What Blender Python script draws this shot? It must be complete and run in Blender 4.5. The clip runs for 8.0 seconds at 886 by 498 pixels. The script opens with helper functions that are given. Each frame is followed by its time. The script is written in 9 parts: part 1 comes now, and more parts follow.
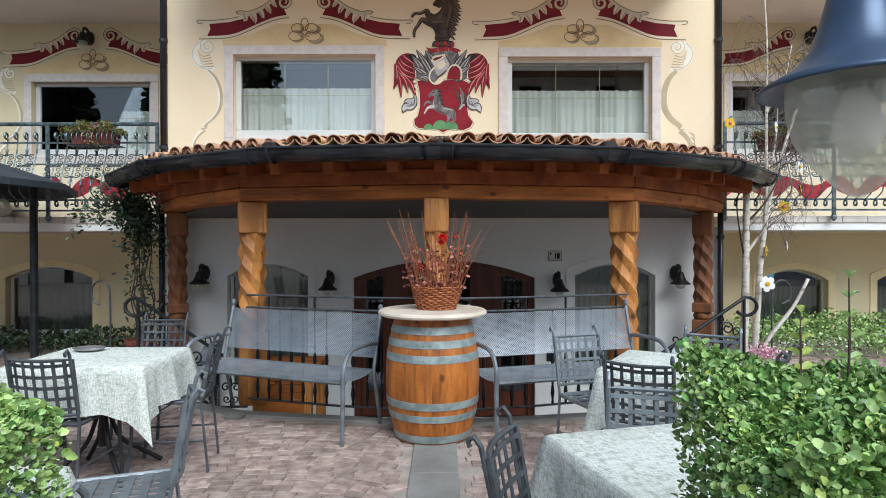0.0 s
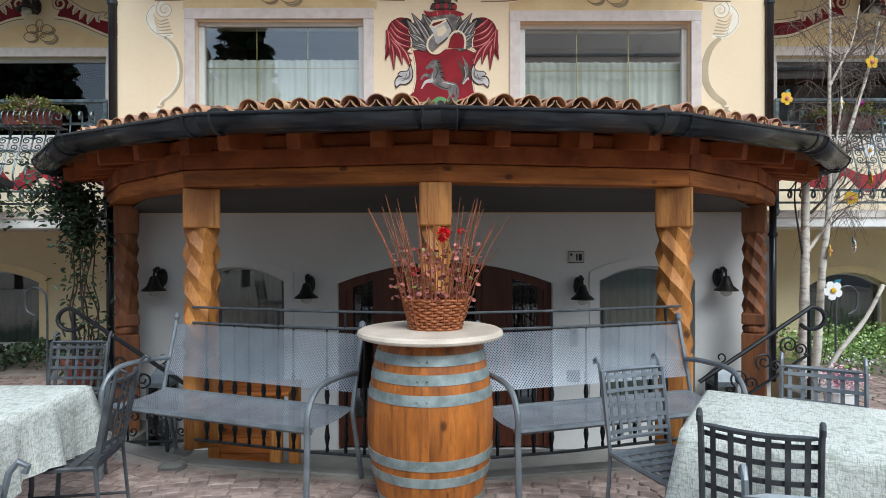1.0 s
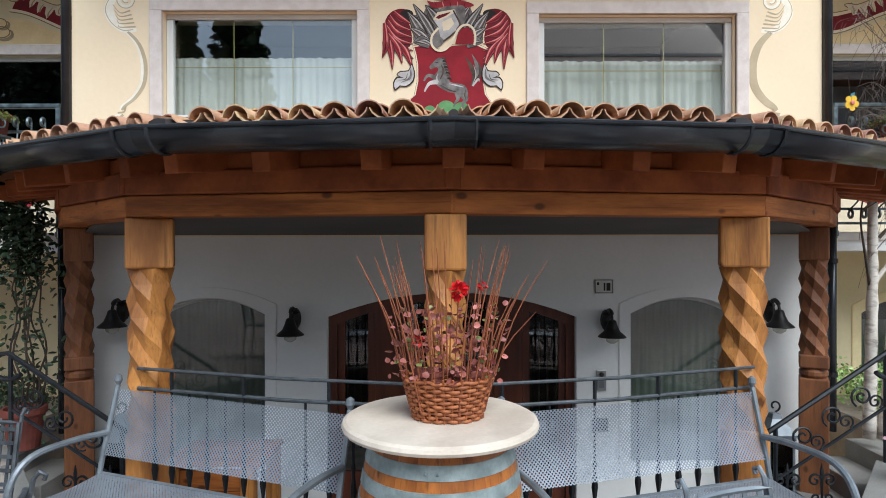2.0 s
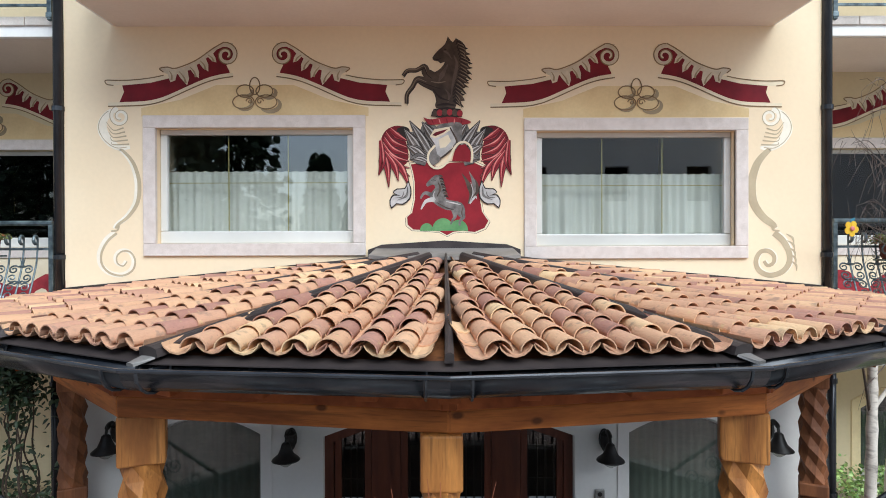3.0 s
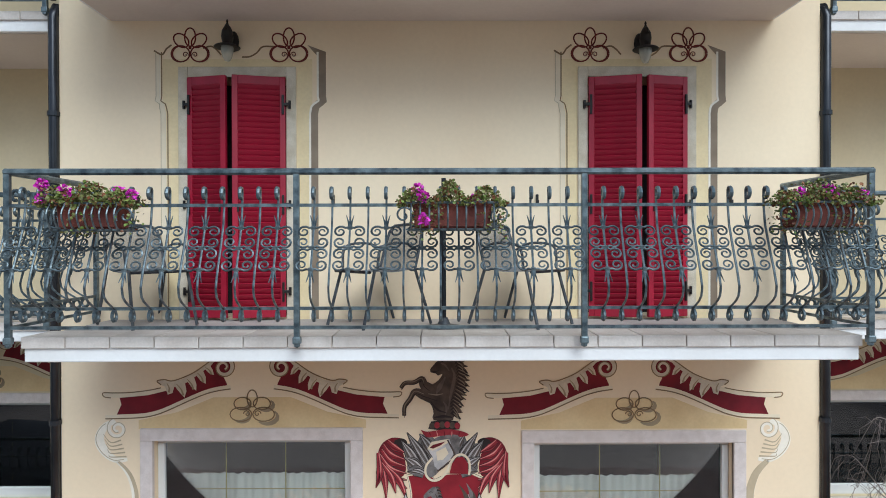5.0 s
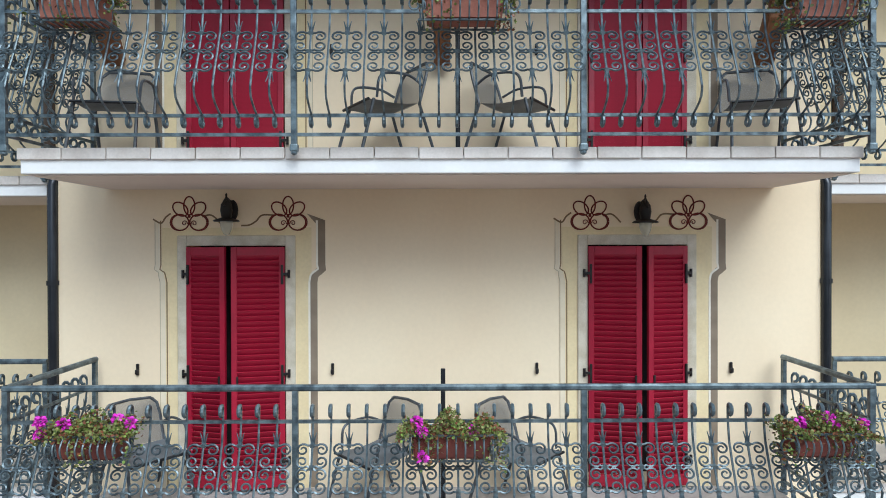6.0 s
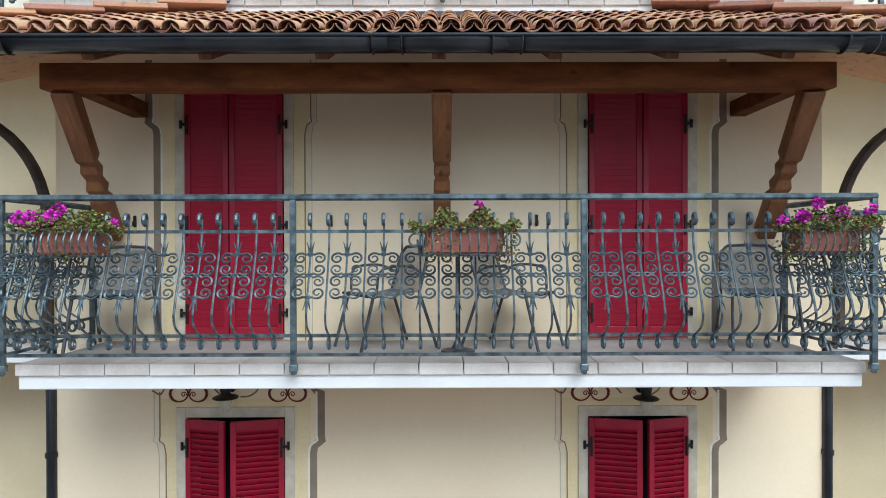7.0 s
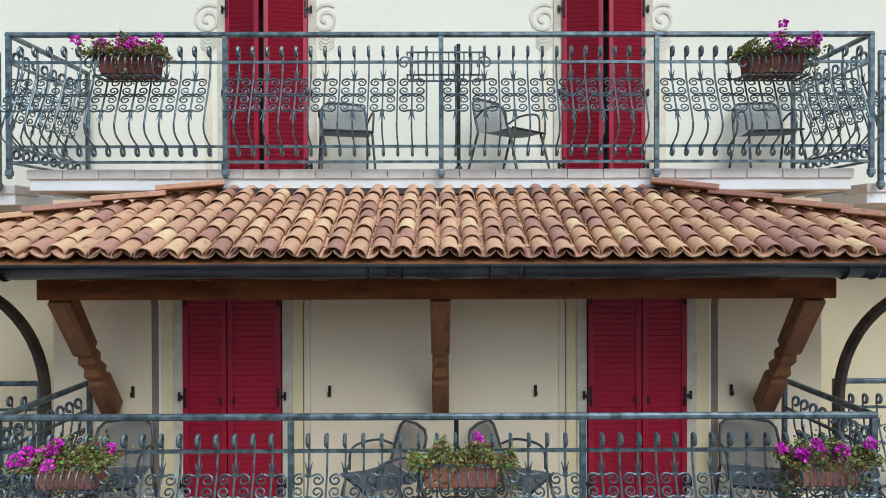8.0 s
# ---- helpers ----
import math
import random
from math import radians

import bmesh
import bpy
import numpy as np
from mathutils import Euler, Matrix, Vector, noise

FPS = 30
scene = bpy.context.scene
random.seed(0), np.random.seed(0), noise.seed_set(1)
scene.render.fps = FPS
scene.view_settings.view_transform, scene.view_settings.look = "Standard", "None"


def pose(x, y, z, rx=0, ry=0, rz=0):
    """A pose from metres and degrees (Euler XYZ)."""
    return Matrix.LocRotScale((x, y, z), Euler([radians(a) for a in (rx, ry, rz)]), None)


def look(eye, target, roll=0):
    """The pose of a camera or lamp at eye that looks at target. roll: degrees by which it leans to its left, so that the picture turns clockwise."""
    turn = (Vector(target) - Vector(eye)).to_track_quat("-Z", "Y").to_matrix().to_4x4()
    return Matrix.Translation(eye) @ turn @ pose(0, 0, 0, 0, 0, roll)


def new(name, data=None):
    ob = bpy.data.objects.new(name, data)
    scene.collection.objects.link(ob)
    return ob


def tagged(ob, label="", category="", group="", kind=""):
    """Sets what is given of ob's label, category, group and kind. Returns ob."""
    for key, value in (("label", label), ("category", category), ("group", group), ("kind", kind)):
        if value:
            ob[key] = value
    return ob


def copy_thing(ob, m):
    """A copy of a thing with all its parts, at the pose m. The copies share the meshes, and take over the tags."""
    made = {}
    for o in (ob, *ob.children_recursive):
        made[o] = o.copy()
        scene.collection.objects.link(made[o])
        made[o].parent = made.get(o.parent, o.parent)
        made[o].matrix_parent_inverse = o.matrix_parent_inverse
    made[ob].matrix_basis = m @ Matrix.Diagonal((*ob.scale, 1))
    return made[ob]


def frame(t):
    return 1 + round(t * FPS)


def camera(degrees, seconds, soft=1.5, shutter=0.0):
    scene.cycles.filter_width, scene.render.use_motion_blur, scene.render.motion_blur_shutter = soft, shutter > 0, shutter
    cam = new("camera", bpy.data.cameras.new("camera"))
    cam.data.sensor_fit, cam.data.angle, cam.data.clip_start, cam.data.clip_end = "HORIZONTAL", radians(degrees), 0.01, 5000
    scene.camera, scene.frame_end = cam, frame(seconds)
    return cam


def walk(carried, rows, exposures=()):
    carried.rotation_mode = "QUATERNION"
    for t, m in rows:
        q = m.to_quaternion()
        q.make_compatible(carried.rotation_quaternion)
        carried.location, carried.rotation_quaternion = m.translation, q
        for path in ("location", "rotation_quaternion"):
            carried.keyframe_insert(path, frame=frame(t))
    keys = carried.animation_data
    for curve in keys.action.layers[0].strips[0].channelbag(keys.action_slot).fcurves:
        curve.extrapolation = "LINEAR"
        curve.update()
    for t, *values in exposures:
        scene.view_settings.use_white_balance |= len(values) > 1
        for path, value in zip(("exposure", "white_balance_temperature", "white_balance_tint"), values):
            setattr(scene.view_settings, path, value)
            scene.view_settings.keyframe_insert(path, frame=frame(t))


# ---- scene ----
cam = camera(73.0, 8.0, soft=0.95)
# seconds, x, y, z, turn, tilt, roll
PATH = [
    (0.0, 0.015, -7.335, 1.414, -0.05, -0.45, 0.07),
    (0.5, 0.022, -6.827, 1.396, -0.08, -0.38, 0.11),
    (1.0, 0.008, -6.195, 1.392, -0.06, -0.32, 0.11),
    (1.2, 0.009, -5.958, 1.394, -0.07, -0.28, 0.09),
    (2.3, -0.068, -5.287, 1.878, -0.19, -0.26, 0.15),
    (2.5, -0.054, -5.293, 2.097, -0.24, -0.28, 0.19),
    (3.0, -0.040, -5.292, 2.694, -0.30, -0.37, 0.18),
    (3.5, -0.022, -5.279, 3.277, -0.31, -0.34, 0.17),
    (4.0, -0.012, -5.266, 3.982, -0.29, -0.39, 0.11),
    (4.5, -0.008, -5.272, 4.702, -0.25, -0.42, 0.10),
    (4.7, -0.010, -5.271, 5.000, -0.26, -0.39, 0.12),
    (5.8, 0.008, -5.265, 6.621, -0.21, -0.36, 0.15),
    (6.0, 0.008, -5.251, 6.917, -0.18, -0.32, 0.15),
    (6.5, 0.019, -5.220, 7.670, -0.17, -0.30, 0.16),
    (7.0, 0.012, -5.225, 8.413, -0.18, -0.34, 0.16),
    (7.5, 0.010, -5.231, 9.159, -0.20, -0.37, 0.14),
    (8.0, 0.025, -5.204, 9.896, -0.20, -0.36, 0.14),
]
walk(cam, [(t, pose(x, y, z, 90 + tilt, roll, turn)) for t, x, y, z, turn, tilt, roll in PATH],
     exposures=[(0.0, 0.36, 5800, 3), (1.2, 0.25, 5780, 3), (2.5, 0.54, 5740, 4), (3.5, 0.30, 5740, 4), (4.0, 0.13, 5700, 4), (4.5, 0.10, 5640, 4), (6.0, 0.30, 5570, 3), (7.0, 0.30, 5580, 3), (8.0, 0.02, 5560, 3)])

# ---- light: open sky, soft high sun ----
world = bpy.data.worlds.new("sky")
scene.world = world
world.use_nodes = True
wn = world.node_tree
sky = wn.nodes.new("ShaderNodeTexSky")
sky.sky_type = "NISHITA"
sky.sun_disc = False
sky.dust_density = 2.0
sky.sun_elevation = radians(47)
sky.sun_rotation = radians(153)
haze = wn.nodes.new("ShaderNodeHueSaturation")
haze.inputs["Saturation"].default_value = 0.6
wn.links.new(sky.outputs["Color"], haze.inputs["Color"])
wn.links.new(haze.outputs["Color"], wn.nodes["Background"].inputs["Color"])
wn.nodes["Background"].inputs["Strength"].default_value = 0.14
sun = new("sun", bpy.data.lights.new("sun", "SUN"))
sun.data.energy, sun.data.angle, sun.data.color = 2.2, radians(42), (1.0, 0.98, 0.95)
sun.matrix_world = look((3.4, -8, 9.3), (0, 0, 0))

# ---- materials ----
def lin(r, g, b):
    """Linear colour from screen values 0..255."""
    return tuple(((c / 255 + 0.055) / 1.055) ** 2.4 if c > 10 else c / 255 / 12.92 for c in (r, g, b)) + (1.0,)


def mat(name, col, col2=None, rough=0.7, metal=0.0, scale=6.0, fine=60.0, mix=0.5, bump=0.15, stretch=(1, 1, 1), rnd=0.0, island=0.0, spec=0.5, contrast=(0.35, 0.65)):
    """A surface with two scales of variation, fine relief, and a shift of tone for each piece."""
    m = bpy.data.materials.new(name)
    m.use_nodes = True
    n, k = m.node_tree.nodes, m.node_tree.links
    p = n["Principled BSDF"]
    p.inputs["Roughness"].default_value, p.inputs["Metallic"].default_value = rough, metal
    p.inputs["Specular IOR Level"].default_value = spec
    tc, mp = n.new("ShaderNodeTexCoord"), n.new("ShaderNodeMapping")
    mp.inputs["Scale"].default_value = stretch
    k.new(tc.outputs["Object"], mp.inputs["Vector"])
    vec = mp.outputs["Vector"]
    if rnd or island:
        info = n.new("ShaderNodeObjectInfo") if rnd else n.new("ShaderNodeNewGeometry")
        value = info.outputs["Random"] if rnd else info.outputs["Random Per Island"]
        off, add = n.new("ShaderNodeVectorMath"), n.new("ShaderNodeVectorMath")
        off.operation, add.operation = "SCALE", "ADD"
        off.inputs[0].default_value = (37.0, 91.0, 53.0)
        k.new(value, off.inputs["Scale"])
        k.new(vec, add.inputs[0])
        k.new(off.outputs[0], add.inputs[1])
        vec = add.outputs[0]
    big, small = n.new("ShaderNodeTexNoise"), n.new("ShaderNodeTexNoise")
    for node, s, d in ((big, scale, 4.0), (small, fine, 3.0)):
        node.inputs["Scale"].default_value, node.inputs["Detail"].default_value = s, d
        k.new(vec, node.inputs["Vector"])
    a = n.new("ShaderNodeMapRange")
    a.inputs["From Min"].default_value, a.inputs["From Max"].default_value = contrast
    k.new(big.outputs["Fac"], a.inputs["Value"])
    mx = n.new("ShaderNodeMix")
    mx.data_type = "RGBA"
    mx.inputs["A"].default_value = col
    mx.inputs["B"].default_value = col2 or tuple(c * 0.8 for c in col[:3]) + (1.0,)
    k.new(a.outputs["Result"], mx.inputs["Factor"])
    hs = n.new("ShaderNodeHueSaturation")
    k.new(mx.outputs["Result"], hs.inputs["Color"])
    vr = n.new("ShaderNodeMapRange")
    vr.inputs["To Min"].default_value, vr.inputs["To Max"].default_value = 1 - mix * 0.35, 1 + mix * 0.35
    k.new(small.outputs["Fac"], vr.inputs["Value"])
    if rnd or island:
        amount = rnd or island
        r2, mul = n.new("ShaderNodeMapRange"), n.new("ShaderNodeMath")
        r2.inputs["To Min"].default_value, r2.inputs["To Max"].default_value = 1 - amount, 1 + amount
        k.new(value, r2.inputs["Value"])
        mul.operation = "MULTIPLY"
        k.new(vr.outputs["Result"], mul.inputs[0])
        k.new(r2.outputs["Result"], mul.inputs[1])
        k.new(mul.outputs[0], hs.inputs["Value"])
    else:
        k.new(vr.outputs["Result"], hs.inputs["Value"])
    k.new(hs.outputs["Color"], p.inputs["Base Color"])
    if bump:
        b = n.new("ShaderNodeBump")
        b.inputs["Strength"].default_value, b.inputs["Distance"].default_value = bump, 0.01
        k.new(small.outputs["Fac"], b.inputs["Height"])
        k.new(b.outputs["Normal"], p.inputs["Normal"])
    return m


def terracotta(name, island=False):
    """Old clay: each tile its own hue between buff, salmon and brown, with paler crusts."""
    m = mat(name, lin(212, 168, 138), lin(176, 132, 112), rough=0.85, scale=9, fine=70, mix=1.1, bump=0.4, rnd=0.0 if island else 0.14, island=0.14 if island else 0.0, stretch=(0.7, 1.6, 1.6), contrast=(0.3, 0.7))
    n, k = m.node_tree.nodes, m.node_tree.links
    p = n["Principled BSDF"]
    src = p.inputs["Base Color"].links[0].from_socket
    info, ramp, mx = n.new("ShaderNodeNewGeometry" if island else "ShaderNodeObjectInfo"), n.new("ShaderNodeValToRGB"), n.new("ShaderNodeMix")
    each = info.outputs["Random Per Island" if island else "Random"]
    k.new(each, ramp.inputs["Fac"])
    e = ramp.color_ramp.elements
    e[0].position, e[0].color = 0.0, lin(156, 110, 96)
    e[1].position, e[1].color = 1.0, lin(236, 208, 156)
    for pos, c in ((0.15, lin(176, 128, 112)), (0.32, lin(210, 166, 126)), (0.5, lin(196, 150, 120)), (0.66, lin(216, 174, 132)), (0.84, lin(204, 156, 122))):
        e.new(pos).color = c
    mx.data_type = "RGBA"
    mx.inputs["Factor"].default_value = 0.76
    k.new(src, mx.inputs["A"])
    k.new(ramp.outputs["Color"], mx.inputs["B"])
    # grey and ochre crusts in patches of their own
    tc, last = n.new("ShaderNodeTexCoord"), mx.outputs["Result"]
    for s, lo, col, most in ((16.0, 0.58, lin(120, 104, 92), 0.55), (27.0, 0.62, lin(206, 184, 128), 0.5), (48.0, 0.64, lin(104, 88, 80), 0.4)):
        off, add, tx, mr, m2 = n.new("ShaderNodeVectorMath"), n.new("ShaderNodeVectorMath"), n.new("ShaderNodeTexNoise"), n.new("ShaderNodeMapRange"), n.new("ShaderNodeMix")
        off.operation, add.operation = "SCALE", "ADD"
        off.inputs[0].default_value = (71.0 + s, 13.0, 29.0)
        k.new(each, off.inputs["Scale"])
        k.new(tc.outputs["Object"], add.inputs[0])
        k.new(off.outputs[0], add.inputs[1])
        tx.inputs["Scale"].default_value, tx.inputs["Detail"].default_value = s, 4.0
        k.new(add.outputs[0], tx.inputs["Vector"])
        mr.inputs["From Min"].default_value, mr.inputs["From Max"].default_value, mr.inputs["To Max"].default_value = lo, lo + 0.12, most
        k.new(tx.outputs["Fac"], mr.inputs["Value"])
        m2.data_type = "RGBA"
        k.new(mr.outputs["Result"], m2.inputs["Factor"])
        k.new(last, m2.inputs["A"])
        m2.inputs["B"].default_value = col
        last = m2.outputs["Result"]
    k.new(last, p.inputs["Base Color"])
    return m


def glass(name, rough=0.01, tint=(0.965, 0.975, 0.965, 1)):
    """A thin pane: clear, with mirror gloss that grows at a slant."""
    m = bpy.data.materials.new(name)
    m.use_nodes = True
    n, k = m.node_tree.nodes, m.node_tree.links
    out = n["Material Output"]
    n.remove(n["Principled BSDF"])
    tr, gl, fr, mx = n.new("ShaderNodeBsdfTransparent"), n.new("ShaderNodeBsdfGlossy"), n.new("ShaderNodeFresnel"), n.new("ShaderNodeMixShader")
    tr.inputs["Color"].default_value = tint
    gl.inputs["Roughness"].default_value = rough
    fr.inputs["IOR"].default_value = 2.0
    k.new(fr.outputs[0], mx.inputs[0])
    k.new(tr.outputs[0], mx.inputs[1])
    k.new(gl.outputs[0], mx.inputs[2])
    k.new(mx.outputs[0], out.inputs["Surface"])
    return m


def frosted(name):
    """Milky glass: part clear, part scattering."""
    m = bpy.data.materials.new(name)
    m.use_nodes = True
    n, k = m.node_tree.nodes, m.node_tree.links
    out = n["Material Output"]
    n.remove(n["Principled BSDF"])
    tr, tl, df, gl = n.new("ShaderNodeBsdfTransparent"), n.new("ShaderNodeBsdfTranslucent"), n.new("ShaderNodeBsdfDiffuse"), n.new("ShaderNodeBsdfGlossy")
    gl.inputs["Roughness"].default_value = 0.1
    tr.inputs["Color"].default_value = (0.94, 0.95, 0.90, 1)
    tl.inputs["Color"].default_value = df.inputs["Color"].default_value = (0.86, 0.86, 0.80, 1)
    a, b, c = n.new("ShaderNodeMixShader"), n.new("ShaderNodeMixShader"), n.new("ShaderNodeMixShader")
    a.inputs[0].default_value, b.inputs[0].default_value, c.inputs[0].default_value = 0.5, 0.36, 0.06
    k.new(df.outputs[0], a.inputs[1])
    k.new(tl.outputs[0], a.inputs[2])
    k.new(tr.outputs[0], b.inputs[1])
    k.new(a.outputs[0], b.inputs[2])
    k.new(b.outputs[0], c.inputs[1])
    k.new(gl.outputs[0], c.inputs[2])
    k.new(c.outputs[0], out.inputs["Surface"])
    return m


def woven(name):
    """Coarse two-tone weave: long slubs along each thread direction."""
    m = mat(name, lin(234, 235, 229), lin(224, 226, 218), rough=0.95, scale=4, fine=200, mix=0.3, bump=0.2)
    n, k = m.node_tree.nodes, m.node_tree.links
    p = n["Principled BSDF"]
    src = p.inputs["Base Color"].links[0].from_socket
    tc = n.new("ShaderNodeTexCoord")
    for st in ((40, 40, 230), (230, 230, 14), (14, 230, 60), (230, 14, 60)):
        mp, tx, mr, mx = n.new("ShaderNodeMapping"), n.new("ShaderNodeTexNoise"), n.new("ShaderNodeMapRange"), n.new("ShaderNodeMix")
        mp.inputs["Scale"].default_value = st
        tx.inputs["Scale"].default_value, tx.inputs["Detail"].default_value = 1.0, 2.0
        mr.inputs["From Min"].default_value, mr.inputs["From Max"].default_value = 0.52, 0.66
        mr.inputs["To Max"].default_value = 0.5
        mx.data_type = "RGBA"
        mx.inputs["B"].default_value = lin(146, 154, 136)
        k.new(tc.outputs["Object"], mp.inputs["Vector"])
        k.new(mp.outputs["Vector"], tx.inputs["Vector"])
        k.new(tx.outputs["Fac"], mr.inputs["Value"])
        k.new(mr.outputs["Result"], mx.inputs["Factor"])
        k.new(src, mx.inputs["A"])
        src = mx.outputs["Result"]
    k.new(src, p.inputs["Base Color"])
    return m


def leafy(name, col, col2, rough=0.5, tone=0.3):
    m = mat(name, col, col2, rough=rough, scale=3, fine=30, mix=0.6, bump=0.0, island=tone)
    p = m.node_tree.nodes["Principled BSDF"]
    p.inputs["Subsurface Weight"].default_value = 0.0
    return m


PLASTER = mat("cream_plaster", lin(244, 225, 192), lin(238, 216, 182), rough=0.9, scale=0.7, fine=25, mix=0.12, bump=0.06)
PLASTER_TAN = mat("yellow_plaster", lin(222, 206, 170), lin(212, 195, 158), rough=0.9, scale=0.8, fine=25, mix=0.15, bump=0.06)
PLASTER_GREY = mat("pale_grey_plaster", lin(232, 230, 226), lin(223, 221, 217), rough=0.9, scale=1.0, fine=25, mix=0.12, bump=0.05)
PLASTER_PALE = mat("ivory_plaster", lin(240, 232, 212), lin(234, 226, 205), rough=0.9, scale=0.7, fine=25, mix=0.1, bump=0.05)
WHITE = mat("white_paint", lin(242, 241, 238), lin(232, 230, 226), rough=0.6, scale=2, fine=40, mix=0.12, bump=0.03)
PVC = mat("white_frame", lin(222, 222, 218), rough=0.35, scale=1, fine=20, mix=0.05, bump=0.0)
SOFFIT = mat("balcony_soffit", lin(226, 214, 204), lin(216, 203, 192), rough=0.9, scale=1, fine=30, mix=0.15, bump=0.04)
STONE = mat("window_stone", lin(222, 211, 204), lin(210, 198, 190), rough=0.85, scale=14, fine=150, mix=0.45, bump=0.25)
DOOR_STONE = mat("door_stone", lin(216, 206, 186), lin(196, 184, 160), rough=0.85, scale=8, fine=150, mix=0.6, bump=0.25)
EDGE = mat("balcony_edge_tile", lin(220, 212, 203), lin(202, 192, 182), rough=0.7, scale=5, fine=60, mix=0.4, bump=0.1, rnd=0.08)
DECK = mat("balcony_deck", lin(178, 171, 165), lin(160, 153, 147), rough=0.8, scale=3, fine=60, mix=0.4, bump=0.1)
IRON = mat("blue_grey_iron", lin(68, 79, 85), lin(124, 138, 142), rough=0.36, metal=0.5, scale=14, fine=90, mix=0.5, bump=0.15)
CHAIR_IRON = mat("chair_iron", lin(66, 69, 72), lin(90, 94, 98), rough=0.5, metal=0.3, scale=12, fine=90, mix=0.5, bump=0.15)
IRON_DARK = mat("dark_iron", lin(24, 26, 30), lin(42, 45, 49), rough=0.5, metal=0.3, scale=12, fine=90, mix=0.5, bump=0.15)
BLACK = mat("black_iron", lin(24, 22, 22), lin(38, 34, 32), rough=0.5, metal=0.2, scale=12, fine=90, mix=0.4, bump=0.1)
GREY_PAINT = mat("grey_painted_iron", lin(134, 140, 145), lin(112, 118, 123), rough=0.42, metal=0.35, scale=10, fine=80, mix=0.4, bump=0.1)
GUTTER = mat("gutter_metal", lin(48, 50, 54), lin(64, 66, 70), rough=0.26, metal=0.5, scale=4, fine=40, mix=0.3, bump=0.03)
FLASH = mat("flashing_metal", lin(58, 52, 52), lin(74, 66, 64), rough=0.5, metal=0.3, scale=5, fine=50, mix=0.4, bump=0.05)
FLASH_PALE = mat("pale_flashing", lin(150, 146, 142), lin(128, 124, 120), rough=0.5, metal=0.3, scale=5, fine=50, mix=0.4, bump=0.05)
def knotted(m, axis):
    """Adds dark grain streaks and round knots to a timber; axis is the grain's direction."""
    n, k = m.node_tree.nodes, m.node_tree.links
    p = n["Principled BSDF"]
    last = p.inputs["Base Color"].links[0].from_socket
    info, tc, off, add = n.new("ShaderNodeObjectInfo"), n.new("ShaderNodeTexCoord"), n.new("ShaderNodeVectorMath"), n.new("ShaderNodeVectorMath")
    off.operation, add.operation = "SCALE", "ADD"
    off.inputs[0].default_value = (7.0, 13.0, 5.0)
    k.new(info.outputs["Random"], off.inputs["Scale"])
    k.new(tc.outputs["Object"], add.inputs[0])
    k.new(off.outputs[0], add.inputs[1])
    for kind, across, along, lo, hi, col, most in (("streak", 42.0, 1.6, 0.56, 0.68, lin(96, 58, 26), 0.55), ("streak", 110.0, 5.0, 0.60, 0.72, lin(84, 50, 24), 0.4), ("knot", 6.5, 4.0, 0.15, 0.08, lin(74, 40, 18), 0.85)):
        mp, mr, mx = n.new("ShaderNodeMapping"), n.new("ShaderNodeMapRange"), n.new("ShaderNodeMix")
        mp.inputs["Scale"].default_value = [along if i == axis else across for i in range(3)]
        k.new(add.outputs[0], mp.inputs["Vector"])
        if kind == "knot":
            tx = n.new("ShaderNodeTexVoronoi")
            tx.inputs["Scale"].default_value = 1.0
            k.new(mp.outputs["Vector"], tx.inputs["Vector"])
            k.new(tx.outputs["Distance"], mr.inputs["Value"])
        else:
            tx = n.new("ShaderNodeTexNoise")
            tx.inputs["Scale"].default_value, tx.inputs["Detail"].default_value = 1.0, 3.0
            k.new(mp.outputs["Vector"], tx.inputs["Vector"])
            k.new(tx.outputs["Fac"], mr.inputs["Value"])
        mr.inputs["From Min"].default_value, mr.inputs["From Max"].default_value, mr.inputs["To Max"].default_value = lo, hi, most
        mx.data_type = "RGBA"
        k.new(mr.outputs["Result"], mx.inputs["Factor"])
        k.new(last, mx.inputs["A"])
        mx.inputs["B"].default_value = col
        last = mx.outputs["Result"]
    k.new(last, p.inputs["Base Color"])
    return m


WOOD = mat("honey_timber", lin(200, 136, 68), lin(150, 94, 42), rough=0.55, scale=3.5, fine=30, mix=0.7, bump=0.15, stretch=(3, 3, 0.5), rnd=0.06)
BEAM = mat("brown_timber", lin(182, 110, 52), lin(130, 72, 32), rough=0.65, scale=3.5, fine=30, mix=0.7, bump=0.15, stretch=(0.5, 3, 3), rnd=0.1, spec=0.25)
RAFTER = mat("red_brown_timber", lin(158, 88, 46), lin(116, 58, 30), rough=0.7, scale=4, fine=35, mix=0.6, bump=0.12, stretch=(1, 1, 1), rnd=0.15, spec=0.2)
DARKWOOD = mat("dark_timber", lin(140, 92, 54), lin(104, 64, 36), rough=0.6, scale=4, fine=35, mix=0.7, bump=0.15, stretch=(2, 2, 0.6))
CANOPY_WOOD = mat("canopy_timber", lin(122, 70, 34), lin(84, 44, 20), rough=0.7, spec=0.15, scale=4, fine=35, mix=0.7, bump=0.15, stretch=(0.6, 2, 2), rnd=0.1)
DOORWOOD = mat("door_wood", lin(100, 50, 29), lin(76, 37, 22), rough=0.45, scale=4, fine=35, mix=0.5, bump=0.1, stretch=(3, 3, 0.4))
WOOD_OLD = mat("weathered_timber", lin(140, 88, 52), lin(104, 62, 36), rough=0.65, scale=3.5, fine=30, mix=0.7, bump=0.15, stretch=(3, 3, 0.5), rnd=0.06)
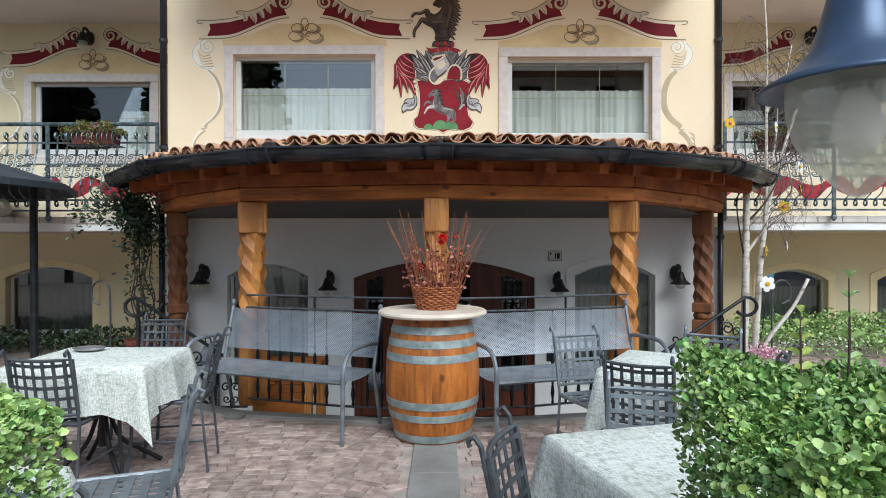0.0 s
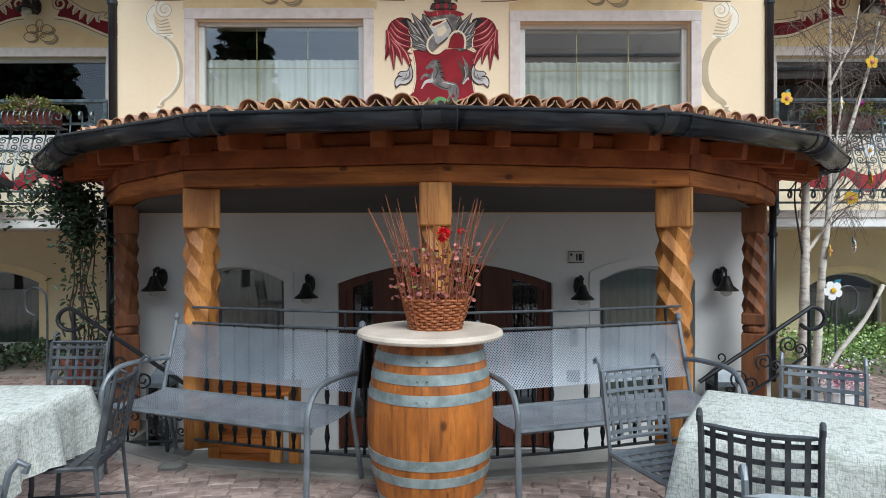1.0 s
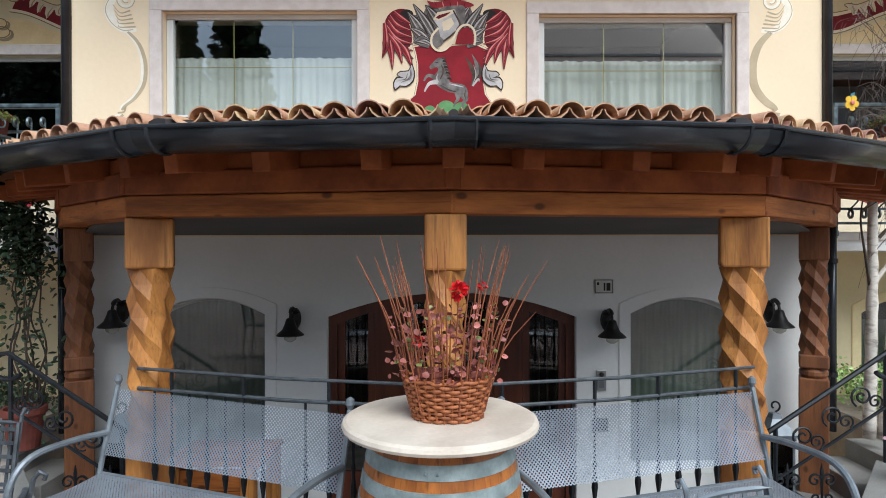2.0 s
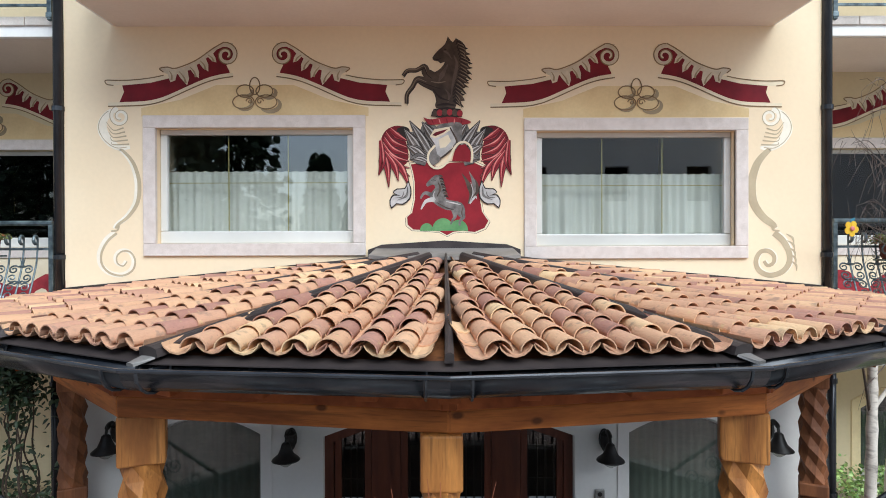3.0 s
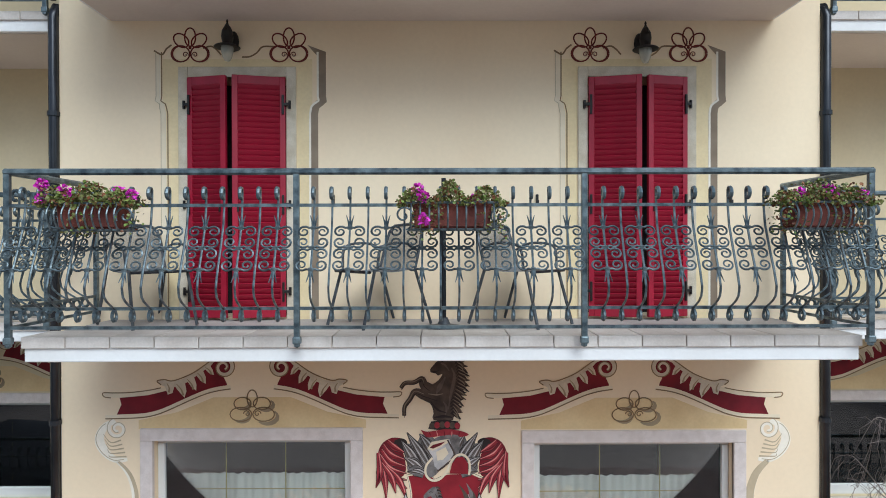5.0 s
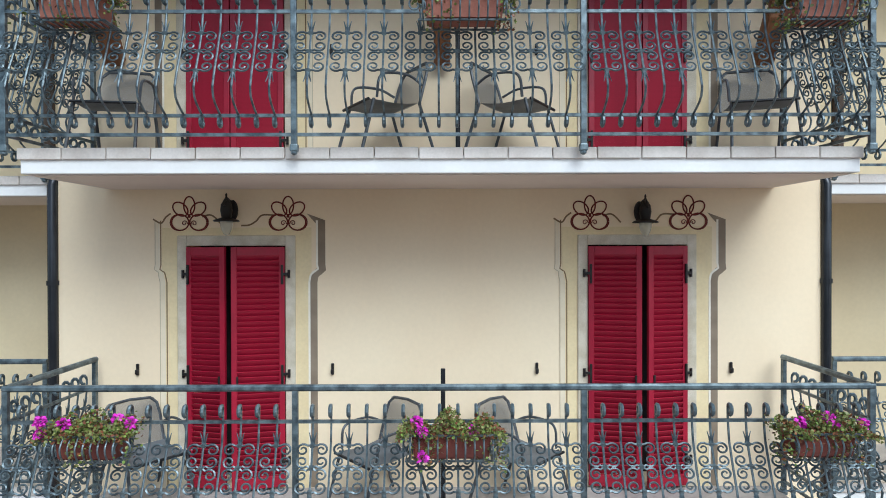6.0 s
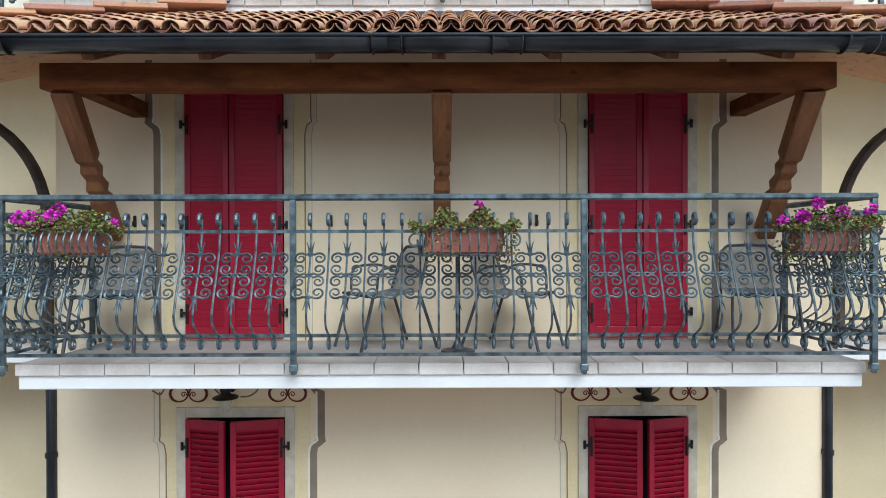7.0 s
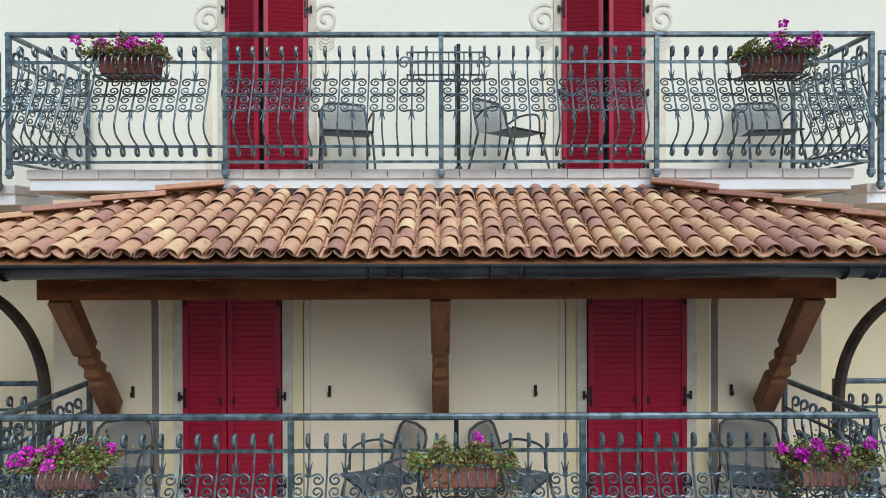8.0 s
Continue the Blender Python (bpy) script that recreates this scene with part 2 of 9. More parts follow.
for timber_mat, grain in ((WOOD, 2), (WOOD_OLD, 2), (BEAM, 0), (CANOPY_WOOD, 0), (DARKWOOD, 2)):
    knotted(timber_mat, grain)
RED = mat("red_shutter_paint", lin(166, 18, 50), lin(144, 12, 42), rough=0.45, scale=3, fine=40, mix=0.3, bump=0.08)
TILE = terracotta("roof_terracotta")
POT_PALE = mat("pale_planter_terracotta", lin(180, 118, 100), lin(152, 96, 80), rough=0.8, scale=6, fine=60, mix=0.5, bump=0.15)
POT = mat("planter_terracotta", lin(132, 70, 58), lin(104, 54, 46), rough=0.8, scale=6, fine=60, mix=0.4, bump=0.15)
PAN = terracotta("roof_pan_clay", True)
GLASS = glass("window_glass")
# near-black tone: the dimness of the rooms is put into the colour
DARK = mat("unlit_room_tone", lin(34, 34, 36), lin(26, 26, 28), rough=0.9, scale=1, fine=10, mix=0.2, bump=0.0)
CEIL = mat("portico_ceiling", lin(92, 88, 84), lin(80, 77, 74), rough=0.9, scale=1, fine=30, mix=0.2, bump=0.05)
P_SHIELD = mat("mural_scarlet", lin(146, 30, 42), lin(126, 24, 36), rough=0.9, scale=5, fine=40, mix=0.5, bump=0.04)
P_RED = mat("mural_red", lin(124, 24, 36), lin(98, 18, 30), rough=0.9, scale=5, fine=40, mix=0.5, bump=0.04)
P_CREAM = mat("mural_cream", lin(236, 222, 194), lin(226, 210, 180), rough=0.9, scale=5, fine=40, mix=0.2, bump=0.04)
P_OCHRE = mat("mural_ochre", lin(236, 217, 172), lin(228, 207, 162), rough=0.9, scale=4, fine=40, mix=0.25, bump=0.04)
P_LINE = mat("mural_brown_line", lin(142, 116, 84), lin(120, 96, 68), rough=0.9, scale=5, fine=40, mix=0.3, bump=0.0)
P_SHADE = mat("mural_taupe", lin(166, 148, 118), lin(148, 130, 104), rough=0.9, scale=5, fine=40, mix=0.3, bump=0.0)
P_PALE = mat("mural_ivory", lin(246, 238, 222), lin(236, 226, 206), rough=0.9, scale=5, fine=40, mix=0.3, bump=0.0)
P_LEAF = mat("mural_parchment", lin(216, 203, 180), lin(200, 185, 160), rough=0.9, scale=9, fine=40, mix=0.4, bump=0.0)
P_FIELD = mat("mural_honey", lin(230, 205, 156), lin(220, 192, 142), rough=0.9, scale=4, fine=40, mix=0.25, bump=0.0)
P_FAINT = mat("mural_faded_taupe", lin(194, 178, 148), lin(182, 165, 136), rough=0.9, scale=5, fine=40, mix=0.3, bump=0.0)
P_UMBER = mat("mural_umber", lin(148, 132, 112), lin(130, 114, 96), rough=0.9, scale=5, fine=40, mix=0.3, bump=0.0)
P_FADED = mat("mural_bleached_taupe", lin(224, 214, 194), lin(214, 203, 182), rough=0.9, scale=5, fine=40, mix=0.3, bump=0.0)
P_SEPIA = mat("mural_sepia", lin(112, 96, 86), lin(92, 78, 70), rough=0.9, scale=9, fine=50, mix=0.5, bump=0.0)
P_DARK = mat("mural_dark_brown", lin(92, 77, 67), lin(64, 53, 47), rough=0.9, scale=9, fine=50, mix=0.6, bump=0.0)
P_GREY = mat("mural_grey", lin(136, 130, 126), lin(92, 88, 86), rough=0.9, scale=14, fine=60, mix=0.6, bump=0.0)
P_SILVER = mat("mural_silver", lin(206, 200, 196), lin(170, 166, 164), rough=0.9, scale=9, fine=60, mix=0.4, bump=0.0)
P_ROSE = mat("mural_rose", lin(164, 54, 62), lin(132, 36, 46), rough=0.9, scale=9, fine=60, mix=0.6, bump=0.0)
P_PINK = mat("mural_pink", lin(224, 150, 142), lin(204, 116, 112), rough=0.9, scale=9, fine=60, mix=0.4, bump=0.0)
P_GREEN = mat("mural_green", lin(112, 158, 104), lin(86, 134, 84), rough=0.9, scale=6, fine=60, mix=0.4, bump=0.0)
P_BLACK = mat("mural_black_line", lin(48, 40, 38), rough=0.9, scale=9, fine=60, mix=0.4, bump=0.0)
PAVE = mat("porphyry_sett", lin(174, 154, 144), lin(134, 114, 106), rough=0.8, scale=11, fine=70, mix=0.9, bump=0.3, rnd=0.24)
PAVE2 = mat("porphyry_field", lin(174, 154, 144), lin(134, 114, 106), rough=0.8, scale=11, fine=70, mix=0.9, bump=0.3, island=0.24)
JOINT = mat("paving_joint", lin(176, 164, 154), lin(146, 134, 125), rough=0.95, scale=5, fine=90, mix=0.6, bump=0.3)
CONCRETE = mat("grey_path_slab", lin(142, 139, 134), lin(122, 119, 114), rough=0.85, scale=3, fine=80, mix=0.5, bump=0.15, rnd=0.05)
OAK = mat("barrel_oak", lin(196, 118, 48), lin(128, 70, 26), rough=0.45, scale=5, fine=40, mix=0.9, bump=0.12, stretch=(2, 2, 0.7), rnd=0.05, contrast=(0.3, 0.75))
knotted(OAK, 2)
HOOP = mat("galvanised_hoop", lin(164, 174, 172), lin(128, 140, 138), rough=0.5, metal=0.25, scale=12, fine=60, mix=0.5, bump=0.1)
MARBLE = mat("pale_stone_top", lin(226, 212, 194), lin(206, 190, 172), rough=0.5, scale=5, fine=60, mix=0.3, bump=0.05)
WICKER = mat("brown_wicker", lin(176, 106, 62), lin(138, 76, 40), rough=0.6, scale=20, fine=90, mix=0.6, bump=0.2, island=0.15)
CLOTH = woven("woven_tablecloth")
# low-window nets: shade under portico and wing balconies is put into their colour
CURTAIN_DIM = mat("shaded_net_curtain", lin(124, 134, 122), lin(110, 120, 110), rough=0.9, scale=3, fine=80, mix=0.15, bump=0.05)
CURTAIN_DARK = mat("shaded_green_net_curtain", lin(104, 116, 104), lin(88, 98, 88), rough=0.9, scale=3, fine=80, mix=0.15, bump=0.05)
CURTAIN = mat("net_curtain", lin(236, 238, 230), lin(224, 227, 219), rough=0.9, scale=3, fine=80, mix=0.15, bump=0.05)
LEAF = leafy("hedge_leaf", lin(178, 202, 124), lin(90, 132, 68), rough=0.42, tone=0.5)
LEAF_PALE = leafy("young_hedge_leaf", lin(196, 206, 110), lin(150, 178, 96), rough=0.4, tone=0.3)
LEAF_BOX = leafy("geranium_leaf", lin(136, 140, 76), lin(98, 100, 56))
LEAF_RUST = leafy("rusty_leaf", lin(142, 92, 56), lin(104, 62, 44))
LEAF_FRESH = leafy("fresh_leaf", lin(132, 152, 70), lin(92, 116, 50))
LEAF_VINE = leafy("climber_leaf", lin(74, 92, 62), lin(38, 52, 36))
MAGENTA = leafy("magenta_petal", lin(226, 62, 204), lin(204, 40, 178))
SCARLET = leafy("scarlet_petal", lin(224, 24, 36), lin(196, 14, 26))
DUSTY = leafy("faded_pink_leaf", lin(186, 112, 102), lin(128, 74, 66))
TWIG = mat("dry_twig", lin(168, 98, 62), lin(122, 66, 42), rough=0.8, scale=9, fine=50, mix=0.5, bump=0.1)
BIRCH = mat("birch_bark", lin(214, 206, 194), lin(150, 140, 130), rough=0.85, scale=9, fine=40, mix=0.6, bump=0.2, stretch=(1, 1, 2.5), contrast=(0.5, 0.7))
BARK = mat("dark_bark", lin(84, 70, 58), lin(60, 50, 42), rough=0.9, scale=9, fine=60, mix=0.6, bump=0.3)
GREY_TWIG = mat("grey_twig", lin(128, 116, 108), lin(92, 82, 76), rough=0.9, scale=9, fine=60, mix=0.6, bump=0.1)
LAMP_BLUE = mat("lantern_blue_metal", lin(74, 92, 116), lin(58, 74, 98), rough=0.35, metal=0.4, scale=3, fine=40, mix=0.2, bump=0.02)
SIGN = mat("white_enamel", lin(224, 222, 214), rough=0.4, scale=4, fine=60, mix=0.1, bump=0.0)
STEEL = mat("brushed_steel", lin(168, 168, 166), lin(150, 150, 148), rough=0.35, metal=0.7, scale=4, fine=90, mix=0.3, bump=0.02)
MESH_GREY = mat("chair_mesh_grey", lin(104, 108, 112), lin(84, 88, 92), rough=0.6, scale=6, fine=150, mix=0.5, bump=0.2)
MESH_SHEER = MESH_GREY.copy()
MESH_SHEER.name = "sheer_chair_mesh"
msn = MESH_SHEER.node_tree
sheer, clear = msn.nodes.new("ShaderNodeMixShader"), msn.nodes.new("ShaderNodeBsdfTransparent")
sheer.inputs[0].default_value = 0.45
msn.links.new(msn.nodes["Principled BSDF"].outputs[0], sheer.inputs[1])
msn.links.new(clear.outputs[0], sheer.inputs[2])
msn.links.new(sheer.outputs[0], msn.nodes["Material Output"].inputs["Surface"])
SOIL = mat("dark_soil", lin(70, 56, 44), lin(50, 40, 32), rough=0.95, scale=20, fine=90, mix=0.6, bump=0.4)
CANVAS = mat("dark_canvas", lin(58, 62, 70), lin(46, 50, 58), rough=0.85, scale=3, fine=90, mix=0.3, bump=0.1)
GLOBE = frosted("lantern_globe_glass")
YELLOW = mat("yellow_ornament", lin(226, 186, 40), lin(206, 160, 24), rough=0.6, scale=9, fine=60, mix=0.3, bump=0.05)
TEAL = mat("teal_ornament", lin(62, 132, 152), lin(48, 108, 132), rough=0.6, scale=9, fine=60, mix=0.3, bump=0.05)

# ---- mesh tools ----
def link_mesh(name, bm, material, smooth=False):
    me = bpy.data.meshes.new(name)
    bmesh.ops.recalc_face_normals(bm, faces=bm.faces)
    bm.to_mesh(me)
    bm.free()
    me.materials.append(material)
    if smooth:
        for p in me.polygons:
            p.use_smooth = True
    return me


def part(name, bm, material, parent=None, label="", smooth=False):
    """One mesh object under a thing or a part."""
    ob = new(name, link_mesh(name, bm, material, smooth))
    if parent:
        ob.parent = parent
    if label:
        tagged(ob, label)
    return ob


def put(name, me, parent, m):
    ob = new(name, me)
    ob.parent = parent
    ob.matrix_basis = m
    return ob


def thing(name, label, category, group="", kind="", at=None):
    ob = new(name)
    if at is not None:
        ob.matrix_basis = at
    return tagged(ob, label, category, group, kind)


def box(bm, x0, x1, y0, y1, z0, z1, bev=0.0):
    r = bmesh.ops.create_cube(bm, size=1.0)
    m = pose((x0 + x1) / 2, (y0 + y1) / 2, (z0 + z1) / 2) @ Matrix.Diagonal((abs(x1 - x0), abs(y1 - y0), abs(z1 - z0), 1))
    bmesh.ops.transform(bm, matrix=m, verts=r["verts"])
    if bev:
        edges = list({e for v in r["verts"] for e in v.link_edges})
        bmesh.ops.bevel(bm, geom=edges, offset=bev, segments=2, affect="EDGES", profile=0.5)
    return bm


def cube(*a, bev=0.0):
    return box(bmesh.new(), *a, bev=bev)


def tube(bm, pts, r, n=6, cap=True):
    """A round wire along points; r may be a number or one radius a point."""
    pts = [Vector(p) for p in pts]
    rr = r if isinstance(r, (list, tuple)) else [r] * len(pts)
    t0 = (pts[1] - pts[0]).normalized()
    side = t0.orthogonal().normalized()
    rings = []
    for i, p in enumerate(pts):
        t = (pts[min(i + 1, len(pts) - 1)] - pts[max(i - 1, 0)])
        t = t.normalized() if t.length > 1e-9 else t0
        side = (side - t * side.dot(t))
        side = side.normalized() if side.length > 1e-6 else t.orthogonal().normalized()
        up = t.cross(side)
        rings.append([bm.verts.new(p + (side * math.cos(a) + up * math.sin(a)) * rr[i]) for a in (2 * math.pi * (j + 0.5) / n for j in range(n))])
    for a, b in zip(rings, rings[1:]):
        for j in range(n):
            bm.faces.new((a[j], a[(j + 1) % n], b[(j + 1) % n], b[j]))
    if cap:
        bm.faces.new(rings[0][::-1])
        bm.faces.new(rings[-1])
    return bm


def wire(pts, r, n=6):
    return tube(bmesh.new(), pts, r, n)


def lathe(bm, profile, n=24, m=Matrix()):
    """Turns (radius, height) pairs round the z axis."""
    rings = [[bm.verts.new(m @ Vector((r * math.cos(2 * math.pi * j / n), r * math.sin(2 * math.pi * j / n), z))) for j in range(n)] for r, z in profile]
    for a, b in zip(rings, rings[1:]):
        for j in range(n):
            bm.faces.new((a[j], a[(j + 1) % n], b[(j + 1) % n], b[j]))
    bm.faces.new(rings[0][::-1])
    bm.faces.new(rings[-1])
    return bm


def turned(profile, n=24, m=Matrix()):
    return lathe(bmesh.new(), profile, n, m)


def flat(bm, pts, y, d=0.0009):
    """A flat shape on a wall: outline in x and z, its face at y, d deep."""
    front = [bm.verts.new((x, y, z)) for x, z in pts]
    back = [bm.verts.new((x, y + d, z)) for x, z in pts]
    bm.faces.new(front)
    k = len(pts)
    for i in range(k):
        bm.faces.new((front[i], back[i], back[(i + 1) % k], front[(i + 1) % k]))
    return bm


def sheet(bm, pts, z0, z1):
    """A level plate: outline in x and y between two heights."""
    lo, hi = [bm.verts.new((x, y, z0)) for x, y in pts], [bm.verts.new((x, y, z1)) for x, y in pts]
    bm.faces.new(lo[::-1])
    bm.faces.new(hi)
    k = len(pts)
    for i in range(k):
        bm.faces.new((lo[i], lo[(i + 1) % k], hi[(i + 1) % k], hi[i]))
    return bm


def smooth_line(pts, steps=8):
    """A Catmull-Rom curve through points of any dimension."""
    p = [Vector(q) for q in pts]
    p = [p[0] * 2 - p[1]] + p + [p[-1] * 2 - p[-2]]
    out = []
    for i in range(1, len(p) - 2):
        for s in range(steps):
            t = s / steps
            a, b, c, d = p[i - 1], p[i], p[i + 1], p[i + 2]
            out.append(0.5 * (2 * b + (c - a) * t + (2 * a - 5 * b + 4 * c - d) * t * t + (3 * b - a - 3 * c + d) * t ** 3))
    return out + [p[-2]]


def stroke(bm, pts, w, y, d=0.0009):
    """A painted line on a wall: width w (or one a point), through x and z points."""
    pts = [Vector(p) for p in pts]
    k = len(pts)
    ws = w if isinstance(w, (list, tuple)) else [w] * k
    lo, hi = [], []
    for i, p in enumerate(pts):
        t = (pts[min(i + 1, k - 1)] - pts[max(i - 1, 0)]).normalized()
        nrm = Vector((-t.y, t.x)) * ws[i] / 2
        lo.append(p - nrm)
        hi.append(p + nrm)
    a, b = [bm.verts.new((p.x, y, p.y)) for p in lo], [bm.verts.new((p.x, y, p.y)) for p in hi]
    c, e = [bm.verts.new((p.x, y + d, p.y)) for p in lo], [bm.verts.new((p.x, y + d, p.y)) for p in hi]
    for i in range(k - 1):
        bm.faces.new((a[i], a[i + 1], b[i + 1], b[i]))
        bm.faces.new((a[i + 1], a[i], c[i], c[i + 1]))
        bm.faces.new((b[i], b[i + 1], e[i + 1], e[i]))
    return bm


def spiral(cx, cz, r0, r1, a0, turns, n=22):
    """Points of a flat spiral from radius r0 to r1."""
    out = []
    for i in range(n + 1):
        s = i / n
        a = a0 + turns * 2 * math.pi * s
        r = r0 + (r1 - r0) * s
        out.append((cx + r * math.cos(a), cz + r * math.sin(a)))
    return out


def wall_mesh(x0, x1, y0, y1, z0, z1, holes=()):
    """A thick wall along x with square openings (x0, x1, z0, z1) through it."""
    bm = bmesh.new()
    xs = sorted({x0, x1, *(h[0] for h in holes), *(h[1] for h in holes)})
    zs = sorted({z0, z1, *(h[2] for h in holes), *(h[3] for h in holes)})
    solid = {}
    for i in range(len(xs) - 1):
        for j in range(len(zs) - 1):
            mx, mz = (xs[i] + xs[i + 1]) / 2, (zs[j] + zs[j + 1]) / 2
            solid[i, j] = not any(h[0] < mx < h[1] and h[2] < mz < h[3] for h in holes)

    def quad(*c):
        bm.faces.new([bm.verts.new(p) for p in c])
    for (i, j), full in solid.items():
        if not full:
            continue
        a, b, c, d = xs[i], xs[i + 1], zs[j], zs[j + 1]
        quad((a, y0, c), (b, y0, c), (b, y0, d), (a, y0, d))
        quad((b, y1, c), (a, y1, c), (a, y1, d), (b, y1, d))
        if not solid.get((i - 1, j)):
            quad((a, y1, c), (a, y0, c), (a, y0, d), (a, y1, d))
        if not solid.get((i + 1, j)):
            quad((b, y0, c), (b, y1, c), (b, y1, d), (b, y0, d))
        if not solid.get((i, j - 1)):
            quad((a, y1, c), (b, y1, c), (b, y0, c), (a, y0, c))
        if not solid.get((i, j + 1)):
            quad((a, y0, d), (b, y0, d), (b, y1, d), (a, y1, d))
    bmesh.ops.remove_doubles(bm, verts=bm.verts, dist=1e-5)
    return bm


def arch_fill(bm, x0, x1, z_spring, z_top, z_full, y0, y1, n=12):
    """The wall between a flat-arched head and the level z_full."""
    pts = [(x0, z_full), (x0, z_spring)]
    for i in range(1, n):
        s = i / n
        pts.append((x0 + (x1 - x0) * s, z_spring + (z_top - z_spring) * (1 - (2 * s - 1) ** 2)))
    pts += [(x1, z_spring), (x1, z_full)]
    flat(bm, pts, y0, y1 - y0)
    return bm


def leaves(count, spots, size, rng, droop=0.3, wide=0.42):
    """Many small bent leaves: spots gives a place and an outward direction for each."""
    verts, faces = [], []
    for _ in range(count):
        p, out = spots(rng)
        a = rng.uniform(0, 2 * math.pi)
        d = Vector((math.cos(a), math.sin(a), rng.uniform(-0.6, 0.6))) * 0.8 + out
        d.normalize()
        s = size * rng.uniform(0.6, 1.25)
        side = d.cross(Vector((rng.uniform(-1, 1), rng.uniform(-1, 1), rng.uniform(-1, 1))))
        side = side.normalized() * s * wide if side.length > 1e-4 else Vector((s * 0.4, 0, 0))
        nrm = d.cross(side).normalized() * s * 0.12
        k = len(verts)
        tip = Vector((0, 0, -droop * s * 0.4))
        verts += [p, p + d * s * 0.22 + side * 0.72 - nrm, p + d * s * 0.5 + nrm * 0.6, p + d * s * 0.22 - side * 0.72 - nrm, p + d * s + tip,
                  p + d * s * 0.55 + side - nrm * 0.6, p + d * s * 0.55 - side - nrm * 0.6, p + d * s * 0.84 + side * 0.6 + tip * 0.6, p + d * s * 0.84 - side * 0.6 + tip * 0.6]
        faces += [(k, k + 1, k + 2), (k, k + 2, k + 3), (k + 1, k + 5, k + 2), (k + 2, k + 6, k + 3), (k + 5, k + 7, k + 2), (k + 8, k + 6, k + 2), (k + 7, k + 4, k + 2), (k + 4, k + 8, k + 2)]
    me = bpy.data.meshes.new("foliage")
    me.from_pydata([tuple(v) for v in verts], [], faces)
    return me


def foliage(name, me, material, parent=None, label=""):
    me.materials.append(material)
    for p in me.polygons:
        p.use_smooth = True
    ob = new(name, me)
    if parent:
        ob.parent = parent
    if label:
        tagged(ob, label)
    return ob

# ---- the building ----
BLOCK = 3.34          # half width of the projecting block
WING_Y = 1.25         # face of the set-back wings
TOP_Y = 1.07          # face of the set-back top storey
F1, F2, F3, FW = 4.80, 7.59, 10.48, 1.80   # balcony floors, and the wings' first floor
WIN = ((-2.535, -0.802, 2.715, 3.731), (0.815, 2.575, 2.68, 3.70))
DOORS = ((-2.208, -1.358), (1.295, 2.155))
DOOR_H = 2.12

holes = list(WIN) + [(a, b, f + 0.02, f + h) for f, h in ((F1, DOOR_H), (F2, 2.22)) for a, b in DOORS]
ground_holes = [(-2.62, -1.63, -0.40, 1.18), (1.63, 2.62, -0.40, 1.18), (-1.08, 1.15, -0.75, 1.22)]
wall = part("wall_front", wall_mesh(-BLOCK, BLOCK, 0.0, 0.35, 1.72, 10.3, holes), PLASTER)
tagged(wall, "cream plastered front wall of the hotel's projecting block", "wall", kind="structure")
bm = wall_mesh(-BLOCK, BLOCK, 0.0, 0.35, -0.80, 1.72, ground_holes)
for x0, x1, zs, zt, zf in ((-2.62, -1.63, 1.03, 1.18, 1.18), (1.63, 2.62, 1.03, 1.18, 1.18), (-1.08, 1.15, 1.0, 1.22, 1.22)):
    arch_fill(bm, x0, x1, zs, zt, zf + 0.001, 0.0, 0.349)
lower = part("wall_portico", bm, PLASTER_GREY)
tagged(lower, "pale grey plastered wall behind the portico", "wall", kind="structure")
for s, nm in ((-1, "wall_block_west"), (1, "wall_block_east")):
    w = part(nm, cube(s * BLOCK - 0.175 - s * 0.175, s * BLOCK + 0.175 - s * 0.175, 0.351, 3.0, -0.8, 10.3), PLASTER)
    tagged(w, "cream plastered side of the projecting block", "wall", kind="structure")
top = part("wall_top", wall_mesh(-9, 9, TOP_Y, TOP_Y + 0.3, 10.3, 14.5, [(a, b, F3 + 0.02, F3 + DOOR_H) for a, b in DOORS]), PLASTER_PALE)
tagged(top, "ivory plastered wall of the set-back top storey", "wall", kind="structure")
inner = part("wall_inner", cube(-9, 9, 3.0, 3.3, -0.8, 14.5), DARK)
tagged(inner, "back wall of the rooms, coloured near-black for indoor shade", "wall", kind="structure")
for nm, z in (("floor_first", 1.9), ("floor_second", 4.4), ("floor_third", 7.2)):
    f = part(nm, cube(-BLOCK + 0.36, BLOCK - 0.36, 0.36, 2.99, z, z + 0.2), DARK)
    tagged(f, "floor of the rooms behind the front, coloured near-black for indoor shade", "floor", kind="structure")

# wings
for s, nm in ((-1, "west"), (1, "east")):
    lo, hi = (-11.0, -BLOCK - 0.001) if s < 0 else (BLOCK + 0.001, 11.0)
    hs = []
    for c in (s * 5.0, s * 8.0):
        hs.append((c - 0.85, c + 0.85, 2.68, 3.74))
    gh = [(-6.25, -5.0, 0.12, 1.10)] if s < 0 else [(4.57, 5.55, 0.12, 1.05), (6.25, 7.3, 0.12, 1.05)]
    bm = wall_mesh(lo, hi, WING_Y, WING_Y + 0.3, -0.8, 10.3, hs + gh)
    for a, b, c0, d0 in gh:
        arch_fill(bm, a, b, d0 - 0.16, d0, d0 + 0.001, WING_Y, WING_Y + 0.299)
    w = part("wall_wing_" + nm, bm, PLASTER_TAN)
    tagged(w, "yellow plastered wall of the set-back wing", "wall", kind="structure")

